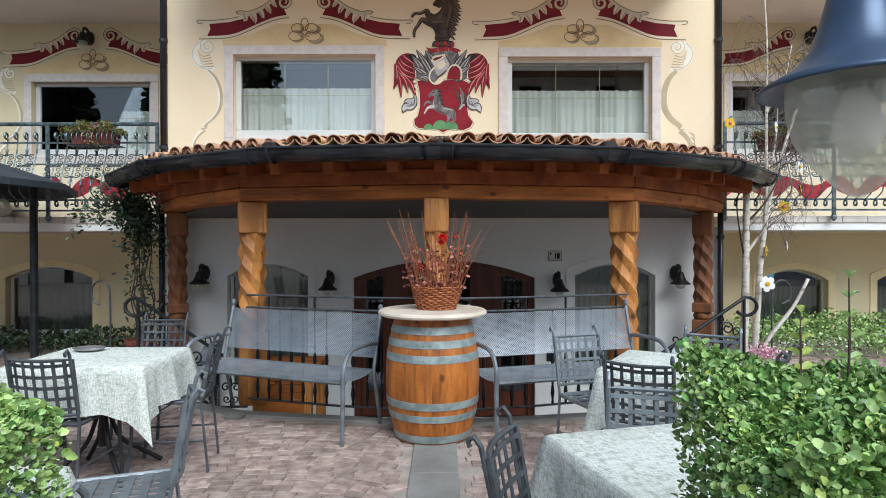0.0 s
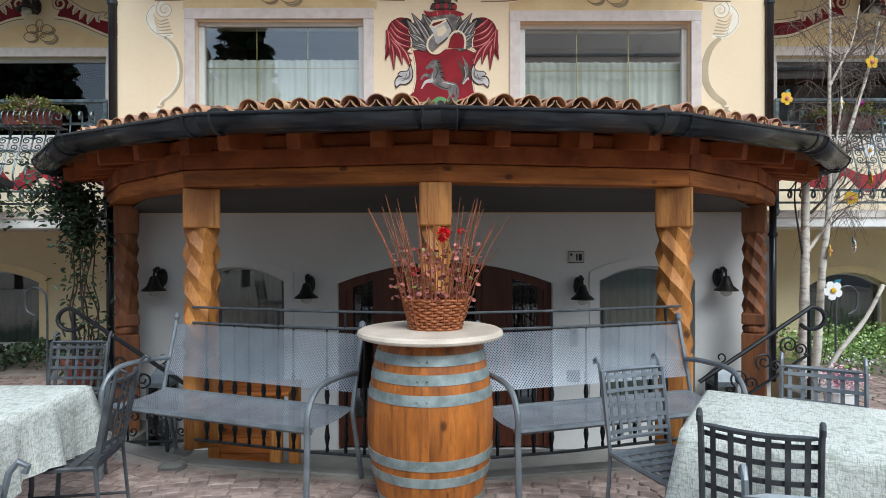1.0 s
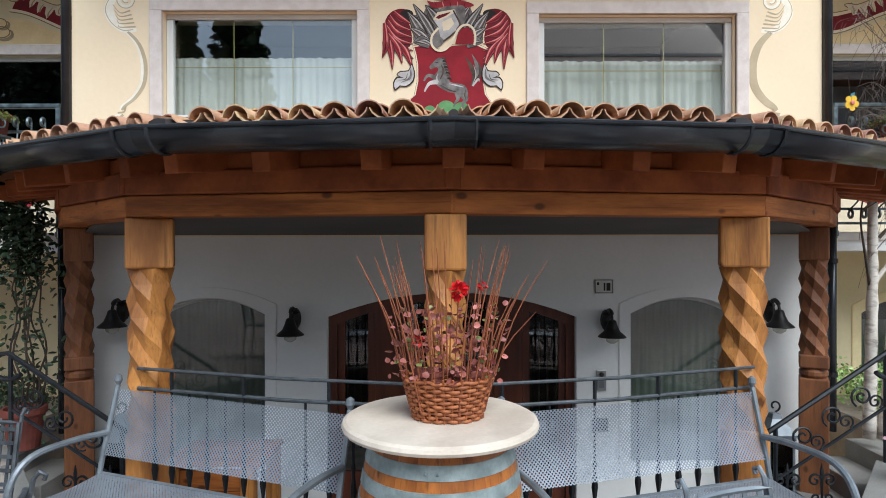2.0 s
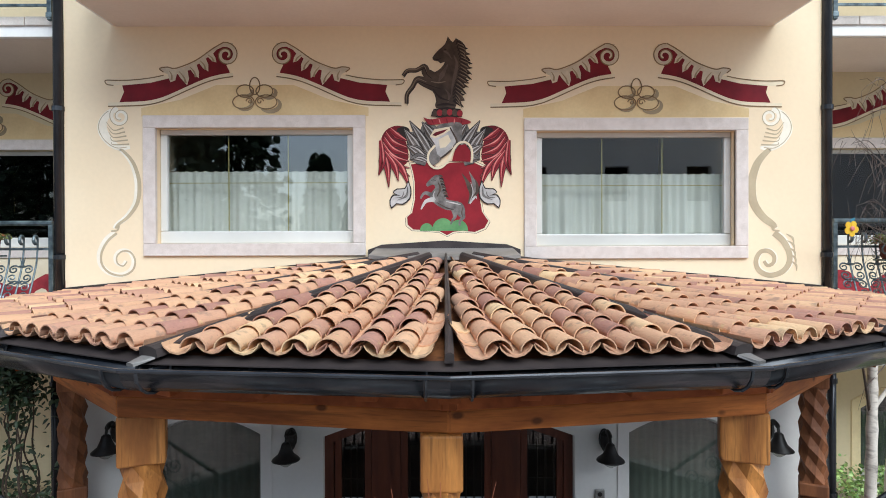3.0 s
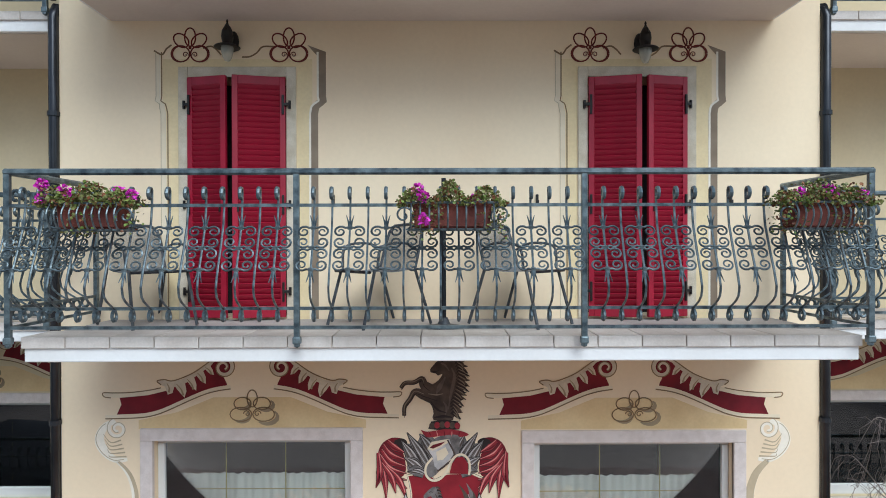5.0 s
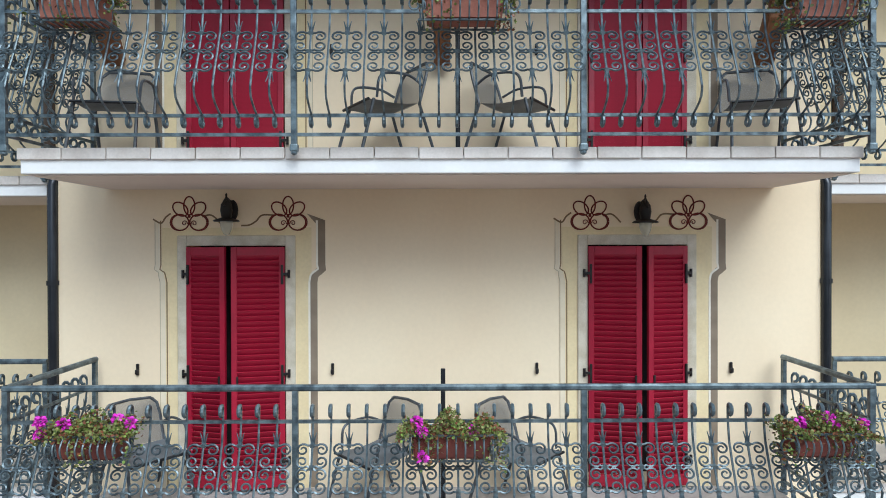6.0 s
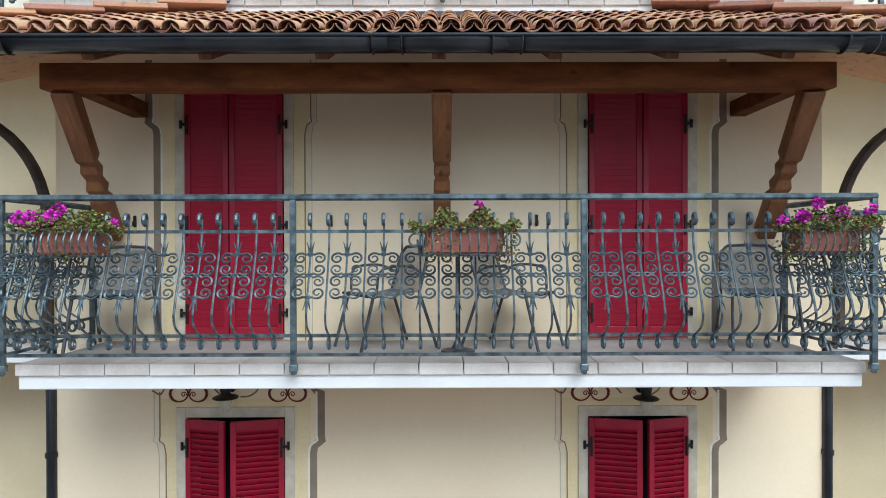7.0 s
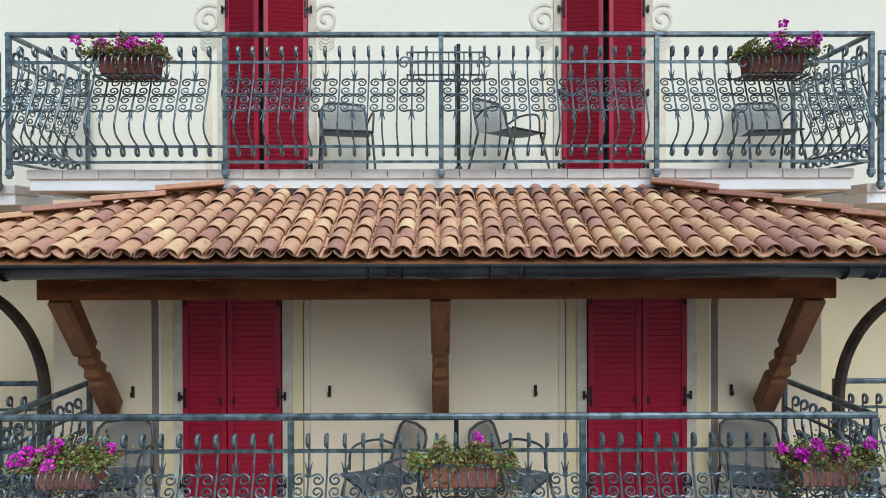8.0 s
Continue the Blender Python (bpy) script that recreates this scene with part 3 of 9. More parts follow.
ground = part("ground", cube(-60, 60, -60, 60, -1.2, -1.0), JOINT)
tagged(ground, "grey earth round the hotel", "ground", kind="structure")
for s_ in (-1, 1):
    ct = part("trim_corner_" + ("west" if s_ < 0 else "east"), cube(s_ * 3.372 - 0.03, s_ * 3.372 + 0.03, -0.02, 0.04, -0.7, 1.62, bev=0.005), WHITE)
    tagged(ct, "narrow white corner strip of the portico wall", "trim", kind="structure")
pf = part("floor", cube(-4.2, 4.2, -2.6, 0.0, -0.85, -0.72), CONCRETE)
tagged(pf, "grey sunken portico floor below the patio", "floor", kind="structure")
EDGE_LINE = [(-3.9, -0.6), (-3.25, -0.80), (-2.32, -1.90), (-1.70, -2.24), (0.0, -2.55), (1.66, -2.24), (2.30, -1.90), (3.25, -0.80), (3.9, -0.6)]
bm = sheet(bmesh.new(), EDGE_LINE + [(3.9, 1.249), (14, 1.249), (14, -14), (-14, -14), (-14, 1.249), (-3.9, 1.249)], -0.99, -0.012)
patio = part("patio", bm, JOINT)
tagged(patio, "patio bed of grey mortar under the stone setts", "patio", kind="structure")


# ---- windows ----
def window(name, x0, x1, z0, z1, y, label, border=0.11):
    w = thing(name, label, "window", kind="structure")
    bm = bmesh.new()
    for a in ((x0 - border, x1 + border, z1, z1 + border), (x0 - border, x1 + border, z0 - border, z0), (x0 - border, x0, z0, z1), (x1, x1 + border, z0, z1)):
        box(bm, a[0], a[1], y - 0.025, y + 0.02, a[2], a[3], bev=0.006)
    part("surround", bm, STONE, w, "pale speckled stone surround")
    bm = bmesh.new()
    f = 0.065
    for a in ((x0, x1, z1 - f * 0.7, z1), (x0, x1, z0, z0 + f * 1.7), (x0, x0 + f, z0 + f * 1.7, z1 - f * 0.7), (x1 - f, x1, z0 + f * 1.7, z1 - f * 0.7)):
        box(bm, a[0] + 0.002, a[1] - 0.002, y + 0.07, y + 0.13, a[2] + 0.001, a[3] - 0.001, bev=0.008)
    part("frame", bm, PVC, w)
    g0, g1, h0, h1 = x0 + f, x1 - f, z0 + f * 1.7, z1 - f * 0.7
    for i in range(3):
        a = g0 + (g1 - g0) * i / 3
        b = g0 + (g1 - g0) * (i + 1) / 3
        pane = part("pane", cube(a + 0.001, b - 0.001, y + 0.10, y + 0.104, h0, h1), GLASS, w)
        pane.visible_shadow = False
    bm = bmesh.new()
    for i in (1, 2):
        a = g0 + (g1 - g0) * i / 3
        box(bm, a - 0.004, a + 0.004, y + 0.105, y + 0.112, h0, h1)
    box(bm, g0, g1, y + 0.105, y + 0.112, h0 + (h1 - h0) * 0.5, h0 + (h1 - h0) * 0.5 + 0.006)
    part("glazing_bar", bm, mat("brass_bar", lin(196, 184, 110), rough=0.4, metal=0.4, mix=0.1, bump=0) if "brass_bar" not in bpy.data.materials else bpy.data.materials["brass_bar"], w)
    bm = bmesh.new()
    n = 150
    ztop = h0 + (h1 - h0) * 0.64
    rows = []
    for j in range(4):
        row = []
        for i in range(n + 1):
            s = i / n
            dy = 0.020 * math.sin(s * 62) + 0.016 * math.sin(s * 23 + 1) + 0.014 * math.sin(s * 141 + math.sin(s * 9))
            z = (h0 - 0.02, h0 + (ztop - h0) * 0.5, ztop - 0.05, ztop - 0.008 * abs(math.sin(s * 60)))[j]
            row.append(bm.verts.new((x0 + (x1 - x0) * s, y + 0.19 + dy * (1.0, 0.9, 0.5, 0.4)[j], z)))
        rows.append(row)
    for a, b in zip(rows, rows[1:]):
        for i in range(n):
            bm.faces.new((a[i], a[i + 1], b[i + 1], b[i]))
    part("curtain", bm, CURTAIN, w, "white half-height net curtain", smooth=True)
    return w


for i, (a, b, c, d) in enumerate(WIN):
    window("window_%d" % (i + 1), a, b, c, d, 0.0, "wide white-framed window with stone surround and half curtain")
k = 3
for s in (-1, 1):
    for c in (s * 5.0, s * 8.0):
        window("window_%d" % k, c - 0.85, c + 0.85, 2.68, 3.74, WING_Y, "wide white-framed window with half curtain in the wing")
        k += 1


def low_window(name, x0, x1, z0, z1, rise, y, label, drop=0.0):
    """An arched ground-floor window with a shallow stone band."""
    w = thing(name, label, "window", kind="structure")
    line = [(x0, z0)] + [(x0 + (x1 - x0) * i / 12, z1 - rise + rise * (1 - (i / 6 - 1) ** 2)) for i in range(13)] + [(x1, z0)]
    bm = bmesh.new()
    cx = (x0 + x1) / 2
    outer = [(cx + (x - cx) * (1 + 0.2 / (x1 - x0)), z + (0.09 if z > z0 else 0)) for x, z in line]
    for (p, q), (u, v) in zip(zip(line, line[1:]), zip(outer, outer[1:])):
        flat(bm, [p, q, v, u], y - 0.012, 0.011)
    part("surround", bm, PLASTER_GREY if y < 1 else P_OCHRE, w)
    bm = bmesh.new()
    tube(bm, [(x * 0.98 + cx * 0.02, y + 0.12, z - 0.01) for x, z in line], 0.028, 4)
    box(bm, x0, x1, y + 0.09, y + 0.15, z0, z0 + 0.06)
    part("frame", bm, PVC, w)
    pane = part("pane", flat(bmesh.new(), [(x, z) for x, z in line], y + 0.12, 0.004), GLASS, w)
    pane.visible_shadow = False
    bm = bmesh.new()
    n = 50
    a = [bm.verts.new((x0 + (x1 - x0) * i / n, y + 0.24 + 0.02 * math.sin(i * 1.7), z0)) for i in range(n + 1)]
    b = [bm.verts.new((x0 + (x1 - x0) * i / n, y + 0.24 + 0.012 * math.sin(i * 1.7), min(z1 - drop, z1 - 0.005 - rise * (2 * i / n - 1) ** 2))) for i in range(n + 1)]
    for i in range(n):
        bm.faces.new((a[i], a[i + 1], b[i + 1], b[i]))
    # portico and wing nets use the tones darkened for shade
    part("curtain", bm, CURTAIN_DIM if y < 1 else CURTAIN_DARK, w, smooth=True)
    if y > 1:
        part("sill", cube(x0 - 0.10, x1 + 0.10, y - 0.06, y + 0.10, z0 - 0.045, z0, bev=0.006), WHITE, w)
    return w


low_window("window_7", -2.62, -1.63, -0.40, 1.18, 0.15, 0.0, "arched ground-floor window with net curtain in the portico")
low_window("window_8", 1.63, 2.62, -0.40, 1.18, 0.15, 0.0, "arched ground-floor window with net curtain in the portico")
low_window("window_9", -6.25, -5.0, 0.12, 1.10, 0.16, WING_Y, "arched ground-floor window of the wing with half-height net curtain", drop=0.26)
low_window("window_10", 4.57, 5.55, 0.12, 1.05, 0.16, WING_Y, "arched ground-floor window of the wing with half-height net curtain", drop=0.26)
low_window("window_11", 6.25, 7.3, 0.12, 1.05, 0.16, WING_Y, "arched ground-floor window of the wing with half-height net curtain", drop=0.26)


def entrance():
    """A double glazed wooden door with side lights under a flat arch."""
    d = thing("door_1", "brown wooden glazed double entrance door under a flat arch", "door", kind="structure")
    x0, x1, z0, zs, zt = -1.08, 1.15, -0.72, 1.0, 1.22
    line = [(x0, z0)] + [(x0 + (x1 - x0) * i / 16, zs + (zt - zs) * (1 - (i / 8 - 1) ** 2)) for i in range(17)] + [(x1, z0)]
    bm = bmesh.new()
    cx = (x0 + x1) / 2
    inner_line = [(cx + (x - cx) * 0.93, z - (0.075 if z > z0 else 0)) for x, z in line]
    for (p, q), (u, v) in zip(zip(line, line[1:]), zip(inner_line, inner_line[1:])):
        flat(bm, [p, q, v, u], 0.08, 0.1)
    part("frame", bm, DOORWOOD, d)
    head = lambda x: zs + (zt - zs) * (1 - ((x - x0) / (x1 - x0) * 2 - 1) ** 2) - 0.075
    for a, b, solid in ((-1.0, -0.66, 0), (-0.66, -0.40, 1), (-0.40, 0.035, 2), (0.035, 0.42, 2), (0.42, 0.68, 1), (0.68, 1.075, 0)):
        if solid == 1:
            leaf = part("side_panel", flat(bmesh.new(), [(a, z0), (b, z0), (b, head(b)), ((a + b) / 2, head((a + b) / 2)), (a, head(a))], 0.10, 0.05), DOORWOOD, d)
            continue
        leaf = part("door_leaf", flat(bmesh.new(), [(a + 0.004, z0), (b - 0.004, z0), (b - 0.004, z0 + 0.3), (a + 0.004, z0 + 0.3)], 0.11, 0.04), DOORWOOD, d)
        bm = bmesh.new()
        for u in (a + 0.004, b - 0.064):
            flat(bm, [(u, z0 + 0.3), (u + 0.06, z0 + 0.3), (u + 0.06, head(u + 0.06)), (u, head(u))], 0.11, 0.04)
        part("stile", bm, DOORWOOD, leaf)
        pane = part("pane", flat(bmesh.new(), [(a + 0.06, z0 + 0.3), (b - 0.06, z0 + 0.3), (b - 0.06, head(b - 0.06)), (a + 0.06, head(a + 0.06))], 0.13, 0.004), GLASS, leaf)
        pane.visible_shadow = False
        bm = bmesh.new()
        for q in range(4):
            u = a + 0.08 + (b - a - 0.16) * q / 3
            tube(bm, [(u, 0.16, z0 + 0.5), (u, 0.16, head(u) - 0.1)], 0.009, 5)
        for zz in (z0 + 0.6, 0.55, 0.85):
            box(bm, a + 0.06, b - 0.06, 0.155, 0.165, zz, zz + 0.018)
        part("door_grille", bm, BLACK, leaf)
    return d


entrance()


# ---- shutters ----
def shutter(w, h, flip, slant=30):
    """A louvred leaf, hinged at x = 0, reaching to x = w (or -w)."""
    s = -1 if flip else 1
    fr = bmesh.new()
    for a in ((0, 0.048, 0, h), (w - 0.048, w, 0, h), (0.048, w - 0.048, 0, 0.10), (0.048, w - 0.048, h - 0.08, h)):
        box(fr, min(s * a[0], s * a[1]), max(s * a[0], s * a[1]), -0.035, 0.0, a[2], a[3], bev=0.004)
    sl = bmesh.new()
    r = bmesh.ops.create_cube(sl, size=1.0)
    bmesh.ops.transform(sl, matrix=pose(s * w / 2, -0.020, 0.012, slant) @ Matrix.Diagonal((w - 0.09, 0.008, 0.055, 1)), verts=r["verts"])
    return fr, sl


def hinge_mesh():
    bm = bmesh.new()
    box(bm, -0.03, 0.03, -0.05, -0.036, -0.008, 0.016, bev=0.003)
    box(bm, 0.012, 0.032, -0.052, -0.036, -0.085, 0.085, bev=0.003)
    tube(bm, [(-0.035, -0.03, -0.03), (-0.035, -0.03, 0.04)], 0.012, 6)
    return link_mesh("hinge", bm, BLACK)


HINGE = hinge_mesh()


def shuttered_door(name, x0, x1, z, y, left, swing, label, h=DOOR_H):
    """A pair of red louvred leaves in a stone surround; left is the share of the left leaf."""
    d = thing(name, label, "door", kind="structure")
    bm = bmesh.new()
    for a in ((x0 - 0.09, x0 - 0.004, z, z + h + 0.09), (x1 + 0.004, x1 + 0.09, z, z + h + 0.09), (x0 - 0.004, x1 + 0.004, z + h, z + h + 0.09)):
        box(bm, a[0], a[1], y - 0.018, y + 0.05, a[2], a[3], bev=0.005)
    part("surround", bm, DOOR_STONE, d, "pale stone surround")
    # near-black sheet painted as the shade behind the leaves
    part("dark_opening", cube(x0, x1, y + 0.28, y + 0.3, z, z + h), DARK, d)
    gap = 0.034 if h == DOOR_H else 0.016
    w = x1 - x0 - gap
    for flip, ww, hx in ((False, w * left, x0 + 0.004), (True, w * (1 - left), x1 - 0.004)):
        fr, sl = shutter(ww, h - 0.03, flip, 30 if h == DOOR_H else 11)
        leaf = part("shutter_leaf", fr, RED, d, "red louvred shutter leaf, slightly ajar")
        leaf.matrix_basis = pose(hx, y - 0.005, z + 0.02, 0, 0, swing if flip else -swing)
        slat = link_mesh("louvre", sl, RED)
        k = int((h - 0.26) / 0.046)
        for i in range(k):
            put("louvre", slat, leaf, pose(0, 0, 0.118 + (h - 0.03 - 0.222) * i / (k - 1)))
        for zz in (0.22, 0.98, 1.85):
            put("hinge", HINGE, leaf, pose(0, 0, zz) @ Matrix.Diagonal((-1 if flip else 1, 1, 1, 1)))
        kn = part("latch", cube(-0.008, 0.008, -0.05, -0.034, -0.035, 0.03, bev=0.003), BLACK, leaf)
        kn.matrix_basis = pose((ww - 0.05) * (-1 if flip else 1), 0, 0.95)
    return d


n = 2
for f, lab in ((F1, "red louvred double shutter door onto the lower balcony, ajar"), (F2, "red louvred double shutter door under the tiled canopy, shut")):
    for (a, b), left in zip(DOORS, (0.455, 0.54)):
        shuttered_door("door_%d" % n, a, b, f, 0.0, left, 13 if f == F1 else 1.5, lab, DOOR_H if f == F1 else 2.22)
        n += 1
for (a, b), left in zip(DOORS, (0.46, 0.5)):
    shuttered_door("door_%d" % n, a, b, F3, TOP_Y, left, 13, "red louvred double shutter door of the top storey, ajar")
    n += 1

# ---- balconies ----
def belly(z):
    """How far the railing bows out at a height above the floor."""
    pts = ((0.14, 0.0), (0.20, 0.0), (0.24, 0.07), (0.29, 0.145), (0.36, 0.165), (0.48, 0.13), (0.62, 0.075), (0.78, 0.02), (0.92, 0.0), (1.2, 0.0))
    for (a, p), (b, q) in zip(pts, pts[1:]):
        if z <= b:
            s = max(0.0, (z - a) / (b - a))
            return p + (q - p) * s
    return 0.0


def baluster_mesh(fancy):
    bm = bmesh.new()
    line = [(0, -belly(0.21 + 0.70 * i / 22), 0.21 + 0.70 * i / 22) for i in range(23)]
    top = [(0, -0.027 + 0.027 * math.cos(a), 1.000 + 0.036 * math.sin(a)) for a in (i * math.pi / 5 for i in range(9))]
    low = [(0, -0.029 + 0.029 * math.cos(a), 0.168 - 0.034 * math.sin(a)) for a in (i * math.pi / 5 for i in range(9))]
    tube(bm, low[::-1] + line + top, [0.0125] * 8 + [0.010] + [0.0078] * 23 + [0.009, 0.011] + [0.0135] * 7, 6)
    if fancy:
        for z in (0.485, 0.628, 0.765):
            r = bmesh.ops.create_cube(bm, size=1.0)
            bmesh.ops.transform(bm, matrix=pose(0, -belly(z), z, 12) @ Matrix.Diagonal((0.030, 0.026, 0.024, 1)), verts=r["verts"])
        for s in (-1, 1):
            for knot, zc, e in ((0.765, 0.738, 1), (0.628, 0.666, -1), (0.628, 0.586, 1), (0.485, 0.514, -1)):
                sp = spiral(0.0635, 0.0, 0.0375, 0.010, math.pi * 0.75, -1.35, 18)
                pts = [(0.008, knot)] + [(0.0635 + (x - 0.0635) * 1.2, zc + z * e) for x, z in sp]
                tube(bm, [(s * x, -belly(z) - 0.003, z) for x, z in pts], [0.0074] * 8 + [0.0066] * 11 + [0.008], 4)
            for z, e in ((0.765, 1), (0.485, -1)):
                tube(bm, [(s * 0.006, -belly(z), z), (s * 0.012, -belly(z + 0.04 * e), z + 0.04 * e), (s * 0.026, -belly(z + 0.085 * e) - 0.004, z + 0.085 * e)], [0.006, 0.006, 0.002], 4)
    return link_mesh("baluster", bm, IRON)


BAR, BAR_FANCY = baluster_mesh(False), baluster_mesh(True)


def post_mesh(h):
    bm = bmesh.new()
    box(bm, -0.020, 0.020, -0.016, 0.016, 0.0, h, bev=0.003)
    box(bm, -0.028, 0.028, -0.022, 0.022, -0.03, 0.02, bev=0.008)
    lathe(bm, [(0.008, -0.055), (0.022, -0.045), (0.022, -0.03)], 8)
    return link_mesh("post", bm, IRON)


POST_MESH = post_mesh(1.14)


def railing(parent, p, q, posts, bay=0.121, first=True, last=True):
    """A bowed iron railing from p to q (x, y, z of the floor's edge), with posts at the given shares."""
    p, q = Vector(p), Vector(q)
    d = q - p
    length = d.length
    ang = math.degrees(math.atan2(d.y, d.x))
    place = pose(*p, 0, 0, ang)

    def rails(name, z, r, square):
        bm = bmesh.new()
        if square:
            box(bm, 0, length, -0.010, 0.010, z - 0.011, z + 0.011)
        else:
            tube(bm, [(-0.015, 0, z), (length + 0.015, 0, z)], r, 8)
        ob = part(name, bm, IRON, parent)
        ob.matrix_basis = place
    rails("handrail", 1.15, 0.024, False)
    rails("upper_rail", 0.92, 0, True)
    rails("lower_rail", 0.215, 0, True)
    rails("foot_rail", 0.085, 0, True)
    xs = [length * s for s in posts]
    for i, x in enumerate(xs):
        if (i == 0 and not first) or (i == len(xs) - 1 and not last):
            continue
        put("post", POST_MESH, parent, place @ pose(x, 0, 0))
    k = 0
    for a, b in zip(xs, xs[1:]):
        n = max(2, round((b - a) / bay))
        for i in range(1, n):
            put("baluster", BAR_FANCY if i % 2 else BAR, parent, place @ pose(a + (b - a) * i / n, 0, 0))
            k += 1


def balcony(name, x0, x1, y0, y1, f, label, soffit=SOFFIT, tile=0.31):
    """A white slab with an edge of stone tiles."""
    b = thing(name, label, "balcony", kind="structure")
    part("slab", cube(x0 + 0.015, x1 - 0.015, y0 + 0.02, y1, f - 0.168, f - 0.045, bev=0.008), WHITE, b)
    part("soffit", cube(x0 + 0.05, x1 - 0.05, y0 + 0.06, y1, f - 0.175, f - 0.169), soffit, b)
    part("deck", cube(x0 + 0.03, x1 - 0.03, y0 + 0.34, y1, f - 0.044, f - 0.004), DECK, b)
    n = round((x1 - x0) / tile)
    w = (x1 - x0) / n
    me = link_mesh("edge_tile", cube(-w / 2 + 0.003, w / 2 - 0.003, 0, 0.33, -0.068, 0.012, bev=0.006), EDGE)
    for i in range(n):
        put("edge_tile", me, b, pose(x0 + w * (i + 0.5), y0, f - 0.002 + 0.0012 * ((i * 7) % 3)))
    return b


def full_balcony(name, x0, x1, y0, y1, f, posts, label, over=(0.03, 0.0), rail_y=-0.07, lift=0.0):
    balcony(name, x0, x1, y0, y1, f + lift, label)
    r = thing("railing", "blue-grey wrought iron balcony railing with scrolls and bowed bars", "railing", group="balcony railings")
    ry = y0 + rail_y
    f += lift * 0.6
    a, c = x0 - over[0], x1 + over[1]
    railing(r, (a, ry, f), (c, ry, f), posts)
    railing(r, (a, y1 - 0.12, f), (a, ry, f), (0, 1), last=False)
    railing(r, (c, ry, f), (c, y1 - 0.12, f), (0, 1), first=False)
    return r


third = (0, 1 / 3, 2 / 3, 1)
full_balcony("balcony_1", -2.93, 2.95, -1.10, 0.0, F1, third, "white balcony with beige tiled edge over the coat of arms")
full_balcony("balcony_2", -2.93, 2.95, -1.10, 0.0, F2, third, "white balcony with beige tiled edge below the tiled canopy")
full_balcony("balcony_3", -3.50, 3.56, -0.10, TOP_Y, F3, (0, 0.25, 0.5, 0.75, 1), "white top balcony with beige tiled edge above the canopy", over=(0.09, 0.09), lift=0.055)
for s, nm in ((-1, "west"), (1, "east")):
    for i, f in enumerate((FW, F1, F2, F3)):
        a, c = (-9.0, -BLOCK - 0.12) if s < 0 else (BLOCK + 0.12, 9.0)
        if f == F3:
            a, c = (-9.0, -3.75) if s < 0 else (3.82, 9.0)
        balcony("balcony_wing_%s_%d" % (nm, i + 1), a, c, 0.12, WING_Y if f != F3 else TOP_Y, f - 0.05, "white wing balcony with beige tiled edge")
        r = thing("railing", "blue-grey wrought iron railing of a wing balcony", "railing", group="balcony railings")
        near = (-6.2, -BLOCK - 0.16) if s < 0 else (BLOCK + 0.16, 6.2)
        if f == F3:
            near = (-5.0, -3.85) if s < 0 else (3.9, 5.0)
        railing(r, (near[0], 0.06, f - 0.05), (near[1], 0.06, f - 0.05), (0, 0.5, 1))

# hooks for the shutters
HOOK = link_mesh("shutter_hook", box(cube(-0.012, 0.012, -0.02, 0.0, -0.05, 0.05, bev=0.006), -0.014, 0.014, -0.035, -0.015, -0.04, 0.0, bev=0.005), BLACK)
for f in (F1, F2):
    for x in (-2.65, -0.945, 0.845, 2.55):
        h = new("shutter_hook", HOOK)
        h.matrix_basis = pose(x, 0.0, f + 1.04)
        tagged(h, "small black iron shutter hook on the plaster wall", "hook", group="shutter hooks")


# ---- gutters, pipes ----
def gutter(name, line, r, label):
    """A half-round gutter along corner points, with a rolled lip, and straps at the corners."""
    g = thing(name, label, "gutter", kind="structure")
    prof = [(r * math.cos(a), r * math.sin(a)) for a in (math.pi + math.pi * i / 8 for i in range(9))]
    prof = prof + [(r - 0.005, 0.012), (r - 0.02, 0.004)] + [(p * 0.9, q * 0.9) for p, q in prof[::-1]]
    pts = [Vector(p) for p in line]
    dirs = []
    for i in range(len(pts)):
        a = (pts[i] - pts[i - 1]).normalized() if i else (pts[1] - pts[0]).normalized()
        b = (pts[i + 1] - pts[i]).normalized() if i < len(pts) - 1 else a
        t = (a + b).normalized()
        out = Vector((t.y, -t.x, 0)).normalized()
        dirs.append(out / max(0.5, out.dot(Vector((a.y, -a.x, 0)).normalized())))
    m = len(prof)
    for (p, o), (q, e) in zip(zip(pts, dirs), zip(pts[1:], dirs[1:])):
        bm = bmesh.new()
        a, b = [[bm.verts.new(c + d * u + Vector((0, 0, v))) for u, v in prof] for c, d in ((p, o), (q, e))]
        for j in range(m):
            bm.faces.new((a[j], a[(j + 1) % m], b[(j + 1) % m], b[j]))
        bm.faces.new(a)
        bm.faces.new(b[::-1])
        part("channel", bm, GUTTER, g, smooth=True)
    part("rolled_lip", wire([p + o * (r + 0.004) + Vector((0, 0, 0.006)) for p, o in zip(pts, dirs)], 0.011, 8), GUTTER, g)
    for p, o in list(zip(pts, dirs))[1:-1]:
        bm = bmesh.new()
        o = o.normalized()
        t = Vector((-o.y, o.x, 0))
        for e in (-0.10, 0.09):
            ring = [p + t * e + o * (r * 1.03 * math.cos(a)) + Vector((0, 0, r * 1.05 * math.sin(a))) for a in (math.pi + math.pi * i / 8 for i in range(9))]
            tube(bm, ring, 0.008, 5)
        part("joint_strap", bm, GUTTER, g)
    return g


